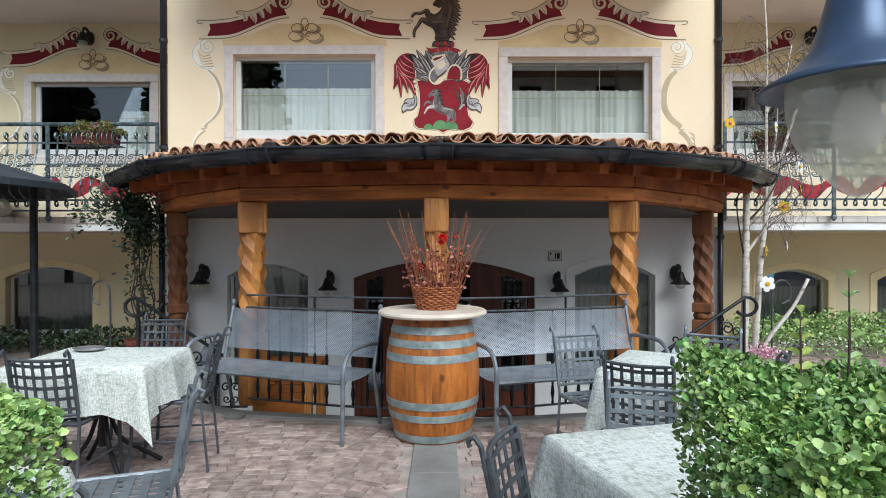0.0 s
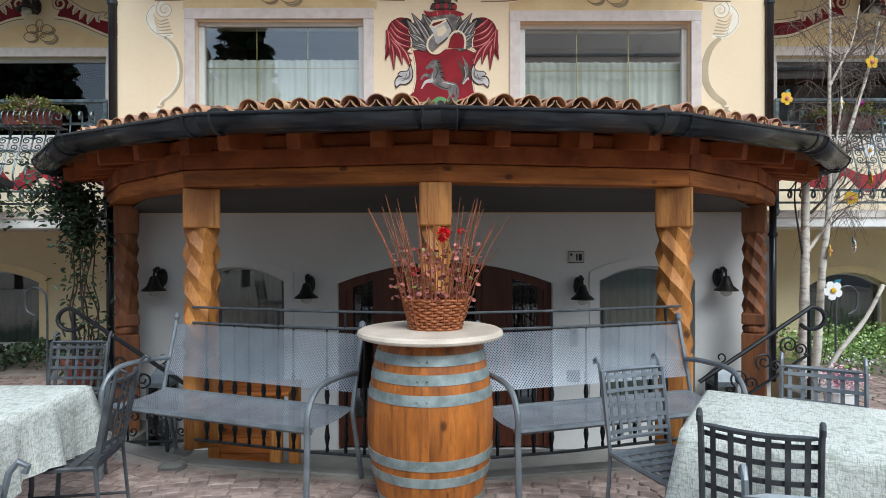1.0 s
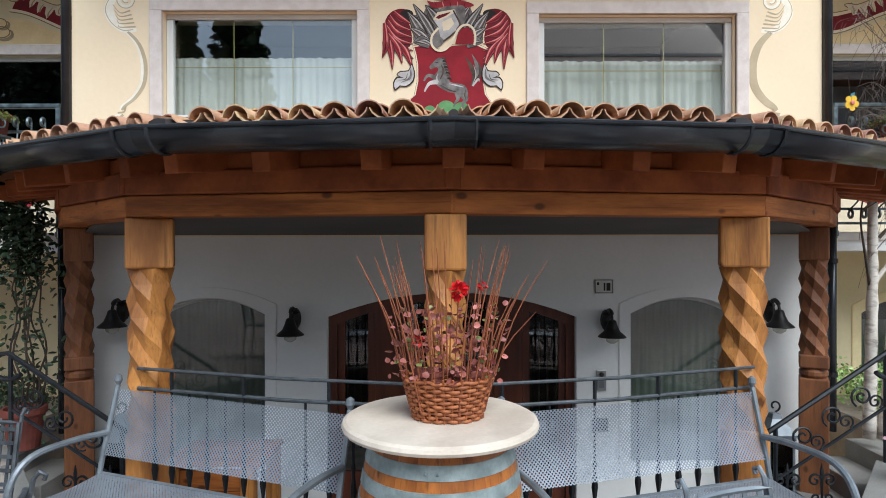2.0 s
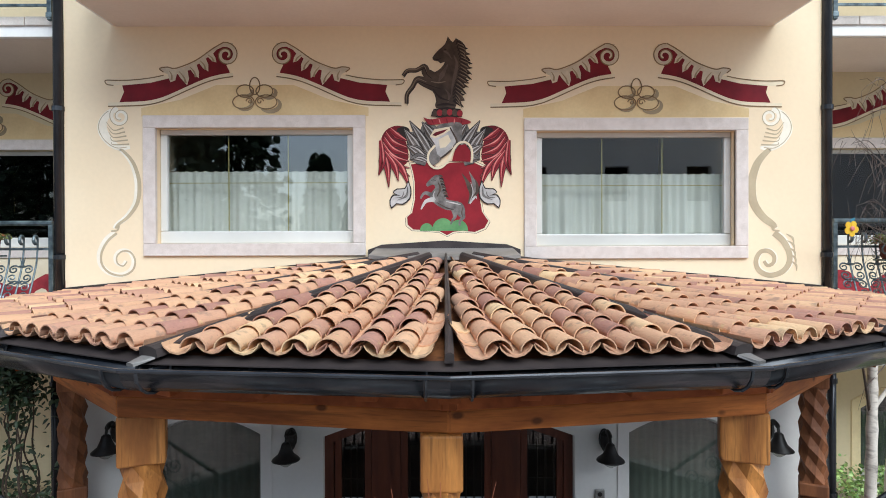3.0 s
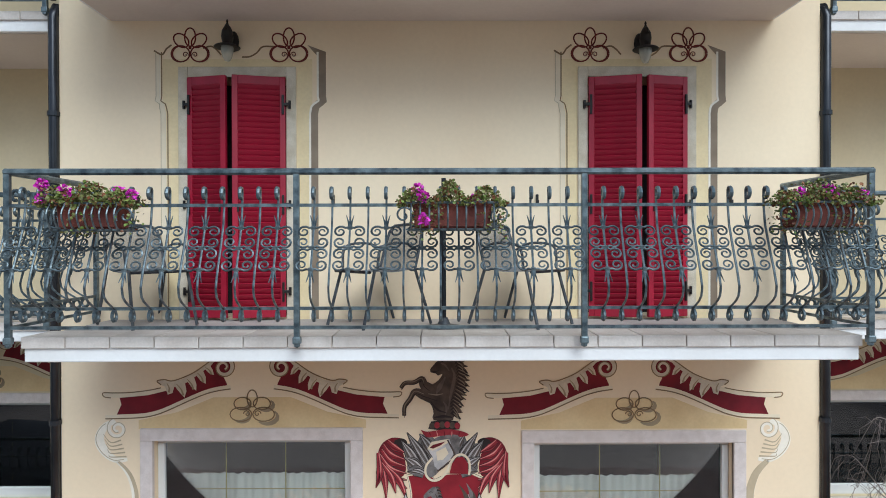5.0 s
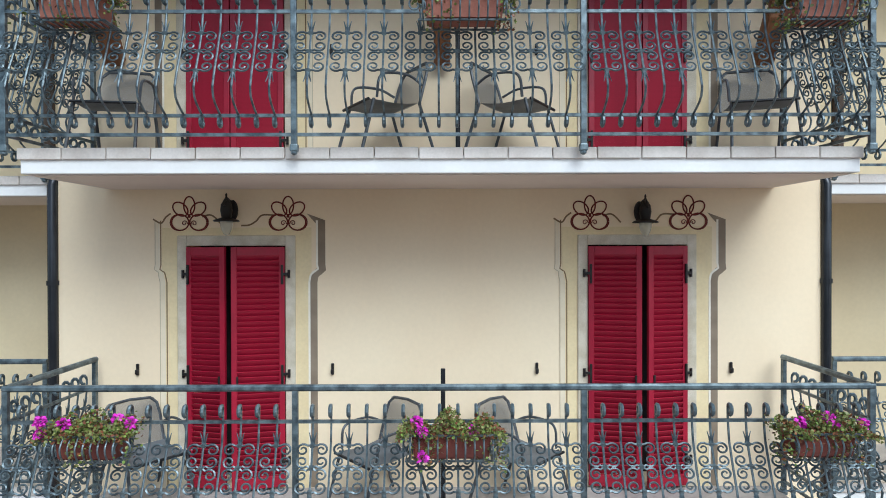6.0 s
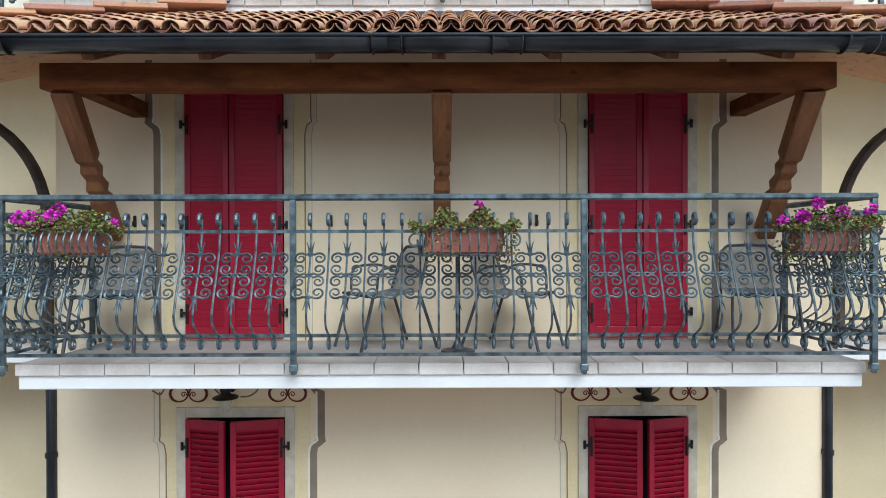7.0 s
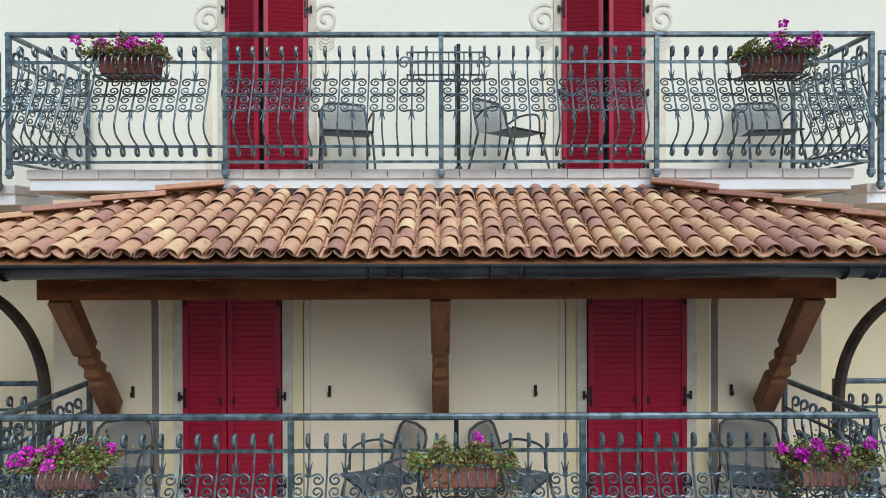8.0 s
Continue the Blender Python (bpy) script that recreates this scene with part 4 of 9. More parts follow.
def pipe(line, r, label, rings=()):
    d = thing("downpipe", label, "pipe", kind="structure")
    part("pipe", wire(line, r, 10), GUTTER, d, smooth=True)
    for z in rings:
        part("clamp", turned([(r, -0.02), (r + 0.010, -0.02), (r + 0.010, 0.02), (r, 0.02)], 12, pose(line[-1][0], line[-1][1], z)), GUTTER, d)


for s in (-1, 1):
    x = s * (BLOCK + 0.045)
    pipe([(x - s * 0.04, 0.12, 7.56), (x, 0.03, 7.54), (x, -0.01, 7.45), (x, -0.01, 1.85)], 0.042, "dark brown metal downpipe at the block's corner", (2.6, 3.9, 5.3, 6.6))
    pipe([(x, -0.08, 1.83), (x, -0.08, 0.0)], 0.035, "dark downpipe beside the portico", (1.5, 0.5))

# ---- portico ----
V = [(-3.72, -0.02), (-3.445, -0.81), (-2.54, -1.885), (-1.385, -2.53), (0.0, -2.72), (1.365, -2.53), (2.54, -1.885), (3.445, -0.81), (3.72, -0.02)]
EAVE_Z, APEX = 2.17, Vector((0.01, -0.01, 2.565))
GV = [(-3.80, -0.01), (-3.52, -0.85), (-2.60, -1.95), (-1.39, -2.62), (0.0, -2.79), (1.36, -2.62), (2.60, -1.95), (3.52, -0.85), (3.80, -0.01)]
gutter("gutter_portico", [(x, y, 2.152) for x, y in GV], 0.10, "dark metal half-round gutter round the portico roof")

PILLARS = ((-1.685, -1.98, 0.24), (-0.035, -2.36, 0.205), (1.64, -1.98, 0.245), (-3.08, -0.34, 0.215), (3.06, -0.34, 0.215))


def twisted(bm, w, z0, z1, turns, n=10, deep=0.13):
    """A twisted post: an eight-pointed section that turns as it climbs in faceted steps."""
    rings = []
    for i in range(n + 1):
        s = i / n
        z = z0 + (z1 - z0) * s
        ring = []
        for j in range(8):
            a = 2 * math.pi * j / 8 + turns * 2 * math.pi * s
            r = w / 2 * (1.0 + (deep if (i + j) % 2 else -deep))
            ring.append(bm.verts.new((r * math.cos(a), r * math.sin(a), z)))
        rings.append(ring)
    for a, b in zip(rings, rings[1:]):
        for j in range(8):
            bm.faces.new((a[j], a[(j + 1) % 8], b[j]))
            bm.faces.new((a[(j + 1) % 8], b[(j + 1) % 8], b[j]))
    bm.faces.new(rings[0][::-1])
    bm.faces.new(rings[-1])
    return bm


def pillar(x, y, w, small, turn):
    p = thing("carved_post", "honey-coloured timber portico post with carved twisted shaft", "post", group="portico posts", at=pose(x, y, 0, 0, 0, turn))
    h = w / 2
    tone = WOOD_OLD if small else WOOD
    part("capital", cube(-h, h, -h, h, 1.515, 1.79, bev=0.012), tone, p)
    part("shaft", twisted(bmesh.new(), w * 0.93, 0.72 if small else 0.62, 1.515, 0.16, deep=0.125), tone, p, "carved twisted shaft")
    if small:
        part("collar", cube(-h, h, -h, h, 0.62, 0.73, bev=0.012), tone, p)
        part("ring", turned([(h * 0.8, 0.53), (h * 1.0, 0.56), (h * 1.0, 0.59), (h * 0.8, 0.62)], 16), tone, p)
        part("base", cube(-h, h, -h, h, -0.72, 0.535, bev=0.01), tone, p)
    else:
        part("base", cube(-h, h, -h, h, 0.0 if not small else -0.7, 0.62, bev=0.01), tone, p)
    return p


for x, y, w in PILLARS:
    pillar(x, y, w, abs(x) > 2.5, (0 if abs(x) < 1 else 22 if abs(x) < 2.5 else 30) * (-1 if x > 0 else 1))

BL = [(-3.34, 0.0), (-3.12, -0.36), (-2.56, -1.20), (-1.70, -2.04), (0.0, -2.34), (1.64, -2.04), (2.52, -1.20), (3.12, -0.36), (3.34, 0.0)]


def timber(name, p, q, w, z0, z1, material, parent, over=0.0):
    p, q = Vector((*p, 0)), Vector((*q, 0))
    d = q - p
    L = d.length
    ob = part(name, cube(-over, L + over, -w / 2, w / 2, z0, z1, bev=0.01), material, parent)
    ob.matrix_basis = pose(p.x, p.y, 0, 0, 0, math.degrees(math.atan2(d.y, d.x)))
    return ob


ring = thing("ring_beam", "honey-brown timber ring beam carried by the portico posts", "beam", kind="structure")
for i, (p, q) in enumerate(zip(BL, BL[1:])):
    timber("beam", p, q, 0.20, 1.79 + 0.002 * (i % 2), 1.905, BEAM, ring, 0.03)
    timber("upper_beam", p, q, 0.25, 1.908, 2.03 + 0.002 * (i % 2), RAFTER, ring, 0.06)
    timber("wall_plate", p, q, 0.19, 2.033, 2.12 + 0.002 * (i % 2), RAFTER, ring, 0.02)

# rafters run from the wall to the eaves
raf = thing("rafters", "red-brown timber rafters under the portico roof", "rafter", kind="structure")
for i in range(8):
    a, b = Vector(V[i]), Vector(V[i + 1])
    for s in ((0.33, 0.72, 1.0) if i < 4 else (0.0, 0.28, 0.67)):
        e = a.lerp(b, s)
        if (i == 4 and s == 0.0) or e.y > -0.3:
            continue
        d = e.normalized()
        L = e.length - 0.03
        bm = cube(0.35, L, -0.05, 0.05, -0.115, 0.0, bev=0.006)
        ob = part("rafter", bm, RAFTER, raf)
        slope = math.degrees(math.atan2(0.41, e.length))
        ob.matrix_basis = Matrix.Translation((0, 0, 2.50)) @ pose(0, 0, 0, 0, 0, math.degrees(math.atan2(d.y, d.x))) @ pose(0, 0, 0, 0, slope, 0)
bm = bmesh.new()
vs = [bm.verts.new((x * 0.992, y * 0.992, EAVE_Z - 0.035)) for x, y in V]
ap = bm.verts.new((APEX.x, -0.002, APEX.z - 0.06))
for a, b in zip(vs, vs[1:]):
    bm.faces.new((a, b, ap))
r = bmesh.ops.extrude_face_region(bm, geom=bm.faces[:])
bmesh.ops.translate(bm, vec=(0, 0, 0.025), verts=[v for v in r["geom"] if isinstance(v, bmesh.types.BMVert)])
deck = part("roof_boarding", bm, DARKWOOD)
tagged(deck, "red-brown boarding under the portico tiles", "roof", kind="structure")
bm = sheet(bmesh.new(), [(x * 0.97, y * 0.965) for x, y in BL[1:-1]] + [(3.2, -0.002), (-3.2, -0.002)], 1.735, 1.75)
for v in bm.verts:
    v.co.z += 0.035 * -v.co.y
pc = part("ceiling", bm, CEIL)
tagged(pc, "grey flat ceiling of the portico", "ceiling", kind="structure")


def cover_mesh(length, w0, w1, name):
    """A half-round clay tile, wider at its lower end (x = 0 is the lower end, x = length the upper)."""
    bm = bmesh.new()
    n = 9
    grid = []
    for sgn in (1.0, 0.91):
        rows = []
        for i, x in enumerate((0.0, length)):
            w = (w0, w1)[i]
            rows.append([bm.verts.new((x, w / 2 * sgn * math.cos(math.pi * j / n), (w * 0.47) * sgn * math.sin(math.pi * j / n))) for j in range(n + 1)])
        grid.append(rows)
    (a, b), (c, d) = grid
    for j in range(n):
        bm.faces.new((a[j], b[j], b[j + 1], a[j + 1]))
        bm.faces.new((c[j], c[j + 1], d[j + 1], d[j]))
        for r0, r1 in ((a, c), (b, d)):
            bm.faces.new([bm.verts.new(q.co) for q in (r0[j], r0[j + 1], r1[j + 1], r1[j])])
    for r0, r1 in (((a[0], b[0]), (c[0], d[0])), ((a[n], b[n]), (c[n], d[n]))):
        bm.faces.new((r0[0], r1[0], r1[1], r0[1]))
    return link_mesh(name, bm, TILE, smooth=True)


COVER = cover_mesh(0.27, 0.132, 0.114, "cover_tile")
HIP = link_mesh("hip_slab", cube(-0.02, 0.50, -0.135, 0.135, -0.02, 0.02, bev=0.006), TILE)


def tiled(parent, o, ex, up, width, inside, rows, rng, step, course, pans, field, pan_inside=None, near=5):
    """Courses of cover tiles on a plane: o is the eave's start, ex along it, up the slope's direction; the courses above the first few go into one field."""
    nrm = ex.cross(up).normalized()
    if nrm.z < 0:
        nrm = -nrm
    base = Matrix((tuple((*up, 0)), tuple((*(nrm.cross(up)), 0)), tuple((*nrm, 0)), (0, 0, 0, 1))).transposed()
    k = int(width / step) + 2
    for i in range(-1, k):
        for j in range(rows):
            u, v = (i + 0.5) * step, j * course
            p = o + ex * u + up * v
            if not inside(u, v):
                continue
            jit = pose(0, 0, 0, rng.uniform(-5, 5), 4.4 + rng.uniform(-1.2, 1.2), rng.gauss(0, 1.8))
            m = Matrix.Translation(p + nrm * (0.050 + rng.uniform(0, 0.006)) + up * rng.gauss(0, 0.010) + ex * rng.gauss(0, 0.005)) @ base @ jit
            if j < near:
                put("roof_tile", COVER, parent, m)
            else:
                n = len(field[0])
                field[0].extend(tuple(m @ q.co) for q in COVER.vertices)
                field[1].extend(tuple(n + q for q in f.vertices) for f in COVER.polygons)
        if pans is not None:
            for j in range(rows):
                u, v = i * step, j * course
                top = v + course * 1.15
                if not (pan_inside or inside)(u, v + course * 0.35):
                    continue
                w = step * (0.49 + rng.uniform(-0.01, 0.005))
                lift = rng.uniform(-0.003, 0.003)
                prof = [(w * math.cos(a), -0.056 * math.sin(a) ** 1.3) for a in (math.pi * t / 6 for t in range(7))]
                p0, p1 = o + ex * u + up * (v + (0.006 if j == 0 else -0.012) + rng.uniform(-0.012, 0.012)), o + ex * u + up * top
                r0 = [pans.verts.new(p0 + ex * a + nrm * (b + 0.084 + lift)) for a, b in prof]
                r1 = [pans.verts.new(p1 + ex * a * 0.9 + nrm * (b * 0.9 + 0.066 + lift)) for a, b in prof]
                r2 = [pans.verts.new(p0 + ex * a * 0.95 + nrm * (b * 0.86 + 0.086 + lift)) for a, b in prof]
                r3 = [pans.verts.new(p1 + ex * a * 0.86 + nrm * (b * 0.76 + 0.068 + lift)) for a, b in prof]
                for t in range(6):
                    pans.faces.new((r0[t], r0[t + 1], r1[t + 1], r1[t]))
                    pans.faces.new((r2[t], r3[t], r3[t + 1], r2[t + 1]))
                    pans.faces.new((r0[t], r2[t], r2[t + 1], r0[t + 1]))


def tile_field(parent, field):
    """The upper courses, too many to lift singly."""
    me = bpy.data.meshes.new("tile_field")
    me.from_pydata(field[0], [], field[1])
    me.materials.append(PAN)
    for f in me.polygons:
        f.use_smooth = True
    ob = new("tile_field", me)
    ob.parent = parent
    tagged(ob, "upper courses of half-round tiles", kind="stuff")


rng = random.Random(5)
roof = thing("portico_roof", "fan-shaped portico roof of old terracotta half-round tiles", "roof", kind="structure")
pans, field = bmesh.new(), ([], [])
for i in range(8):
    a, b = Vector((*V[i], EAVE_Z)), Vector((*V[i + 1], EAVE_Z))
    ex = (b - a).normalized()
    width = (b - a).length
    foot = a + ex * (APEX - a).dot(ex)
    up = (APEX - foot)
    H = up.length
    up.normalize()
    uc = (APEX - a).dot(ex)

    def inside(u, v, uc=uc, H=H, width=width, side=0.088):
        s = v / H
        lo, hi = uc * s + side, width + (uc - width) * s - side
        return lo < u < hi and s < 0.97
    shift = ((width / 2) % 0.158) - 0.079
    tiled(roof, a + ex * shift, ex, up, width, lambda u, v, f=inside, sh=shift: f(u + sh, v), 18, rng, 0.158, 0.192, pans, field, pan_inside=lambda u, v, f=inside, sh=shift: f(u + sh, v, side=0.05))
tile_field(roof, field)
part("pan_tiles", pans, PAN, roof, "lower half-round tiles in the channels")
roof.children[-1]["kind"] = "stuff"


def strap(bm, p, q, w, h):
    """A raised metal ridge strip from p to q."""
    p, q = Vector(p), Vector(q)
    t = (q - p).normalized()
    s = t.cross(Vector((0, 0, 1))).normalized()
    n = s.cross(t).normalized()
    prof = [(-w, 0.0), (-w * 0.9, h), (-w * 0.25, h * 1.25), (w * 0.25, h * 1.25), (w * 0.9, h), (w, 0.0)]
    r0 = [bm.verts.new(p + s * a + n * b * 0.6) for a, b in prof]
    r1 = [bm.verts.new(q + s * a * 0.5 + n * b) for a, b in prof]
    for i in range(5):
        bm.faces.new((r0[i], r0[i + 1], r1[i + 1], r1[i]))
    bm.faces.new(r0)
    bm.faces.new(r1[::-1])
    return bm


for i, (x, y) in enumerate(V[:-1]):
    if i == 0:
        continue
    e = Vector((x, y, EAVE_Z + 0.015))
    part("ridge_flashing", strap(bmesh.new(), e, e.lerp(APEX + Vector((0, -0.03, 0.03)), 1 - 0.29 / (APEX - e).length), 0.022 if i == 4 else 0.066, 0.065 if i == 4 else 0.066), FLASH, roof, "dark sheet-metal ridge strip")
    if i != 4:
        part("flashing_tip", strap(bmesh.new(), e - Vector((0, 0, 0.006)), e + Vector((x, y, 0)).normalized() * 0.09 - Vector((0, 0, 0.03)), 0.05, 0.014), FLASH_PALE, roof, "pale metal tongue at the eave")
for (a, b), (c, d) in zip(zip(V, V[1:]), zip(GV, GV[1:])):
    pts = [Vector((*a, 0)), Vector((*b, 0)), Vector((*d, 0)), Vector((*c, 0))]
    inner = [pts[0] * 0.975 + Vector((0, 0, EAVE_Z + 0.012)), pts[1] * 0.975 + Vector((0, 0, EAVE_Z + 0.012))]
    outer = [pts[1].lerp(pts[2], 0.3) + Vector((0, 0, 2.158)), pts[0].lerp(pts[3], 0.3) + Vector((0, 0, 2.158))]
    bm = bmesh.new()
    hi = [bm.verts.new(p) for p in inner + outer]
    lo = [bm.verts.new(p - Vector((0, 0, 0.006))) for p in inner + outer]
    bm.faces.new(hi)
    bm.faces.new(lo[::-1])
    for j in range(4):
        bm.faces.new((hi[j], lo[j], lo[(j + 1) % 4], hi[(j + 1) % 4]))
    part("eave_flashing", bm, FLASH, roof, "dark sheet-metal strip at the eaves")
bm = bmesh.new()
for s in (-1, 1):
    for a, b in (((s * 0.64, 2.60), (s * BLOCK, 2.36)),):
        flat(bm, [(a[0], a[1] - 0.1), (b[0], b[1] - 0.14), (b[0], b[1] - 0.03), (a[0], a[1] - 0.01)] if s < 0 else [(b[0], b[1] - 0.14), (a[0], a[1] - 0.1), (a[0], a[1] - 0.01), (b[0], b[1] - 0.03)], -0.03, 0.029)
part("wall_flashing", bm, FLASH, roof, "dark sheet-metal strip along the wall")
bm = bmesh.new()
lid_top = [bm.verts.new(v) for v in ((-0.60, -0.036, 2.668), (-0.64, -0.26, 2.612), (-0.50, -0.31, 2.600), (0.50, -0.31, 2.600), (0.64, -0.26, 2.612), (0.60, -0.036, 2.668))]
lid_low = [bm.verts.new(v.co - Vector((0, 0, 0.028))) for v in lid_top]
bm.faces.new(lid_top)
bm.faces.new(lid_low[::-1])
for i in range(6):
    bm.faces.new((lid_top[i], lid_low[i], lid_low[(i + 1) % 6], lid_top[(i + 1) % 6]))
part("apex_cap", bm, FLASH_PALE, roof, "pale sheet-metal cap at the apex")
part("apex_upstand", flat(bmesh.new(), [(-0.67, 2.59), (0.67, 2.59), (0.67, 2.655), (0.55, 2.70), (0.0, 2.735), (-0.55, 2.70), (-0.67, 2.655)], -0.035, 0.034), FLASH, roof)

# ---- canopy over the second balcony ----
canopy = thing("canopy_roof", "tiled canopy roof of weathered terracotta over the balcony", "roof", kind="structure")
EY, EZ, TY, TZ = -1.28, 9.785, -0.16, 10.285
up = Vector((0, TY - EY, TZ - EZ))
H = up.length
up.normalize()
CX, TX = 4.25, 1.88


def on_canopy(u, v):
    s = v / H
    half = CX + (TX - CX) * s - 0.05
    return -half < u - CX < half and s < 0.96


pans, field = bmesh.new(), ([], [])
tiled(canopy, Vector((-CX, EY, EZ)), Vector((1, 0, 0)), up, 2 * CX, on_canopy, 9, rng, 0.152, 0.183, pans, field)
tile_field(canopy, field)
part("pan_tiles", pans, PAN, canopy, "lower half-round tiles in the channels")
canopy.children[-1]["kind"] = "stuff"
for s in (-1, 1):
    p, q = Vector((s * CX, EY, EZ + 0.05)), Vector((s * (TX - 0.05), TY - 0.02, TZ + 0.06))
    d = (q - p)
    n = 6
    t = d.normalized()
    side = t.cross(Vector((0, 0, 1))).normalized()
    nn = side.cross(t).normalized()
    base = Matrix((tuple((*t, 0)), tuple((*(nn.cross(t)), 0)), tuple((*nn, 0)), (0, 0, 0, 1))).transposed()
    for i in range(6):
        put("hip_slab", HIP, canopy, Matrix.Translation(p + d * (i / 6) + nn * (0.055 + 0.008 * i)) @ base @ pose(0, 0, 0, rng.uniform(-3, 3), 3 + rng.uniform(-1, 1), rng.uniform(-3, 3)))
    # side slope of the hip
    bm = bmesh.new()
    a, b, c = (s * CX, EY, EZ + 0.02), (s * TX, TY, TZ + 0.02), (s * CX, 0.05, EZ + 0.02)
    c2 = (s * TX, 0.05, TZ + 0.02)
    bm.faces.new([bm.verts.new(x) for x in (a, b, c2, c)])
    r = bmesh.ops.extrude_face_region(bm, geom=bm.faces[:])
    bmesh.ops.translate(bm, vec=(0, 0, -0.04), verts=[v for v in r["geom"] if isinstance(v, bmesh.types.BMVert)])
    part("side_slope", bm, PAN, canopy)
bm = bmesh.new()
bm.faces.new([bm.verts.new(x) for x in ((-CX, EY, EZ - 0.005), (CX, EY, EZ - 0.005), (TX, TY, TZ - 0.005), (-TX, TY, TZ - 0.005))])
r = bmesh.ops.extrude_face_region(bm, geom=bm.faces[:])
bmesh.ops.translate(bm, vec=(0, 0, -0.03), verts=[v for v in r["geom"] if isinstance(v, bmesh.types.BMVert)])
part("boarding", bm, DARKWOOD, canopy)
part("top_flashing", cube(-1.95, 1.95, -0.20, -0.12, 10.325, 10.375), FLASH, canopy, "grey sheet-metal strip at the top")
gutter("gutter_canopy", [(x, EY - 0.015, 9.760) for x in (-CX - 0.05, -2.9, -0.33, 0.45, 2.75, CX + 0.05)], 0.085, "dark metal half-round gutter along the canopy")

frame_c = thing("canopy_frame", "dark brown timber frame of the balcony canopy with carved braces", "timber frame", kind="structure")
part("front_beam", cube(-2.80, 2.80, -1.02, -0.86, 9.517, 9.70, bev=0.008), CANOPY_WOOD, frame_c)
for s in (-1, 1):
    part("side_beam", cube(s * 2.60 - 0.07, s * 2.60 + 0.07, -0.858, -0.002, 9.53, 9.66, bev=0.008), CANOPY_WOOD, frame_c)
for i in range(11):
    x = -3.9 + 0.78 * i
    ob = part("rafter", cube(0.0, H - 0.05, -0.045, 0.045, -0.10, 0.0, bev=0.005), DARKWOOD, frame_c)
    ob.matrix_basis = Matrix.Translation((x, EY + 0.03, EZ - 0.035)) @ Matrix((tuple((*up, 0)), (1, 0, 0, 0), tuple((*up.cross(Vector((1, 0, 0))), 0)), (0, 0, 0, 1))).transposed() @ pose(0, 0, 0, 180, 0, 0)


def brace(x_low, x_high, label=""):
    """A carved slanting brace from the wall up to the front beam."""
    p, q = Vector((x_low, -0.06, 8.50)), Vector((x_high, -0.93, 9.535))
    d = q - p
    L = d.length
    stations = ((0.0, 1.0), (0.30, 1.0), (0.33, 0.72), (0.38, 0.98), (0.44, 0.70), (0.50, 0.95), (0.55, 0.72), (0.58, 1.0), (1.0, 1.05))
    bm = bmesh.new()
    w = 0.070
    rings = []
    for s, k in stations:
        rings.append([bm.verts.new((sx * w * k, sy * w * k, s * L)) for sx, sy in ((-1, -1), (1, -1), (1, 1), (-1, 1))])
    for a, b in zip(rings, rings[1:]):
        for j in range(4):
            bm.faces.new((a[j], a[(j + 1) % 4], b[(j + 1) % 4], b[j]))
    bm.faces.new(rings[0][::-1])
    bm.faces.new(rings[-1])
    bmesh.ops.bevel(bm, geom=bm.edges[:], offset=0.008, segments=1, affect="EDGES")
    ob = part("brace", bm, DARKWOOD, frame_c, "carved timber brace")
    ob.matrix_basis = Matrix.Translation(p) @ d.to_track_quat("Z", "Y").to_matrix().to_4x4()


brace(-2.80, -2.68)
brace(0.02, 0.02)
brace(2.80, 2.68)

# curved braces on the wings
for s in (-1, 1):
    c = thing("curved_brace", "dark curved timber brace on the wing balcony", "brace", group="curved braces")
    out = 0.08 if s > 0 else 0.0
    pts = [(s * (3.40 + out), -0.02, 7.60), (s * (3.40 + out), -0.02, 8.1)] + [(s * (4.24 + out - 0.84 * math.cos(a)), -0.02, 8.60 - 0.7 * out + 0.97 * math.sin(a)) for a in (math.pi / 2 * i / 12 for i in range(13))]
    part("arc", wire(pts, 0.045, 8), BARK, c)

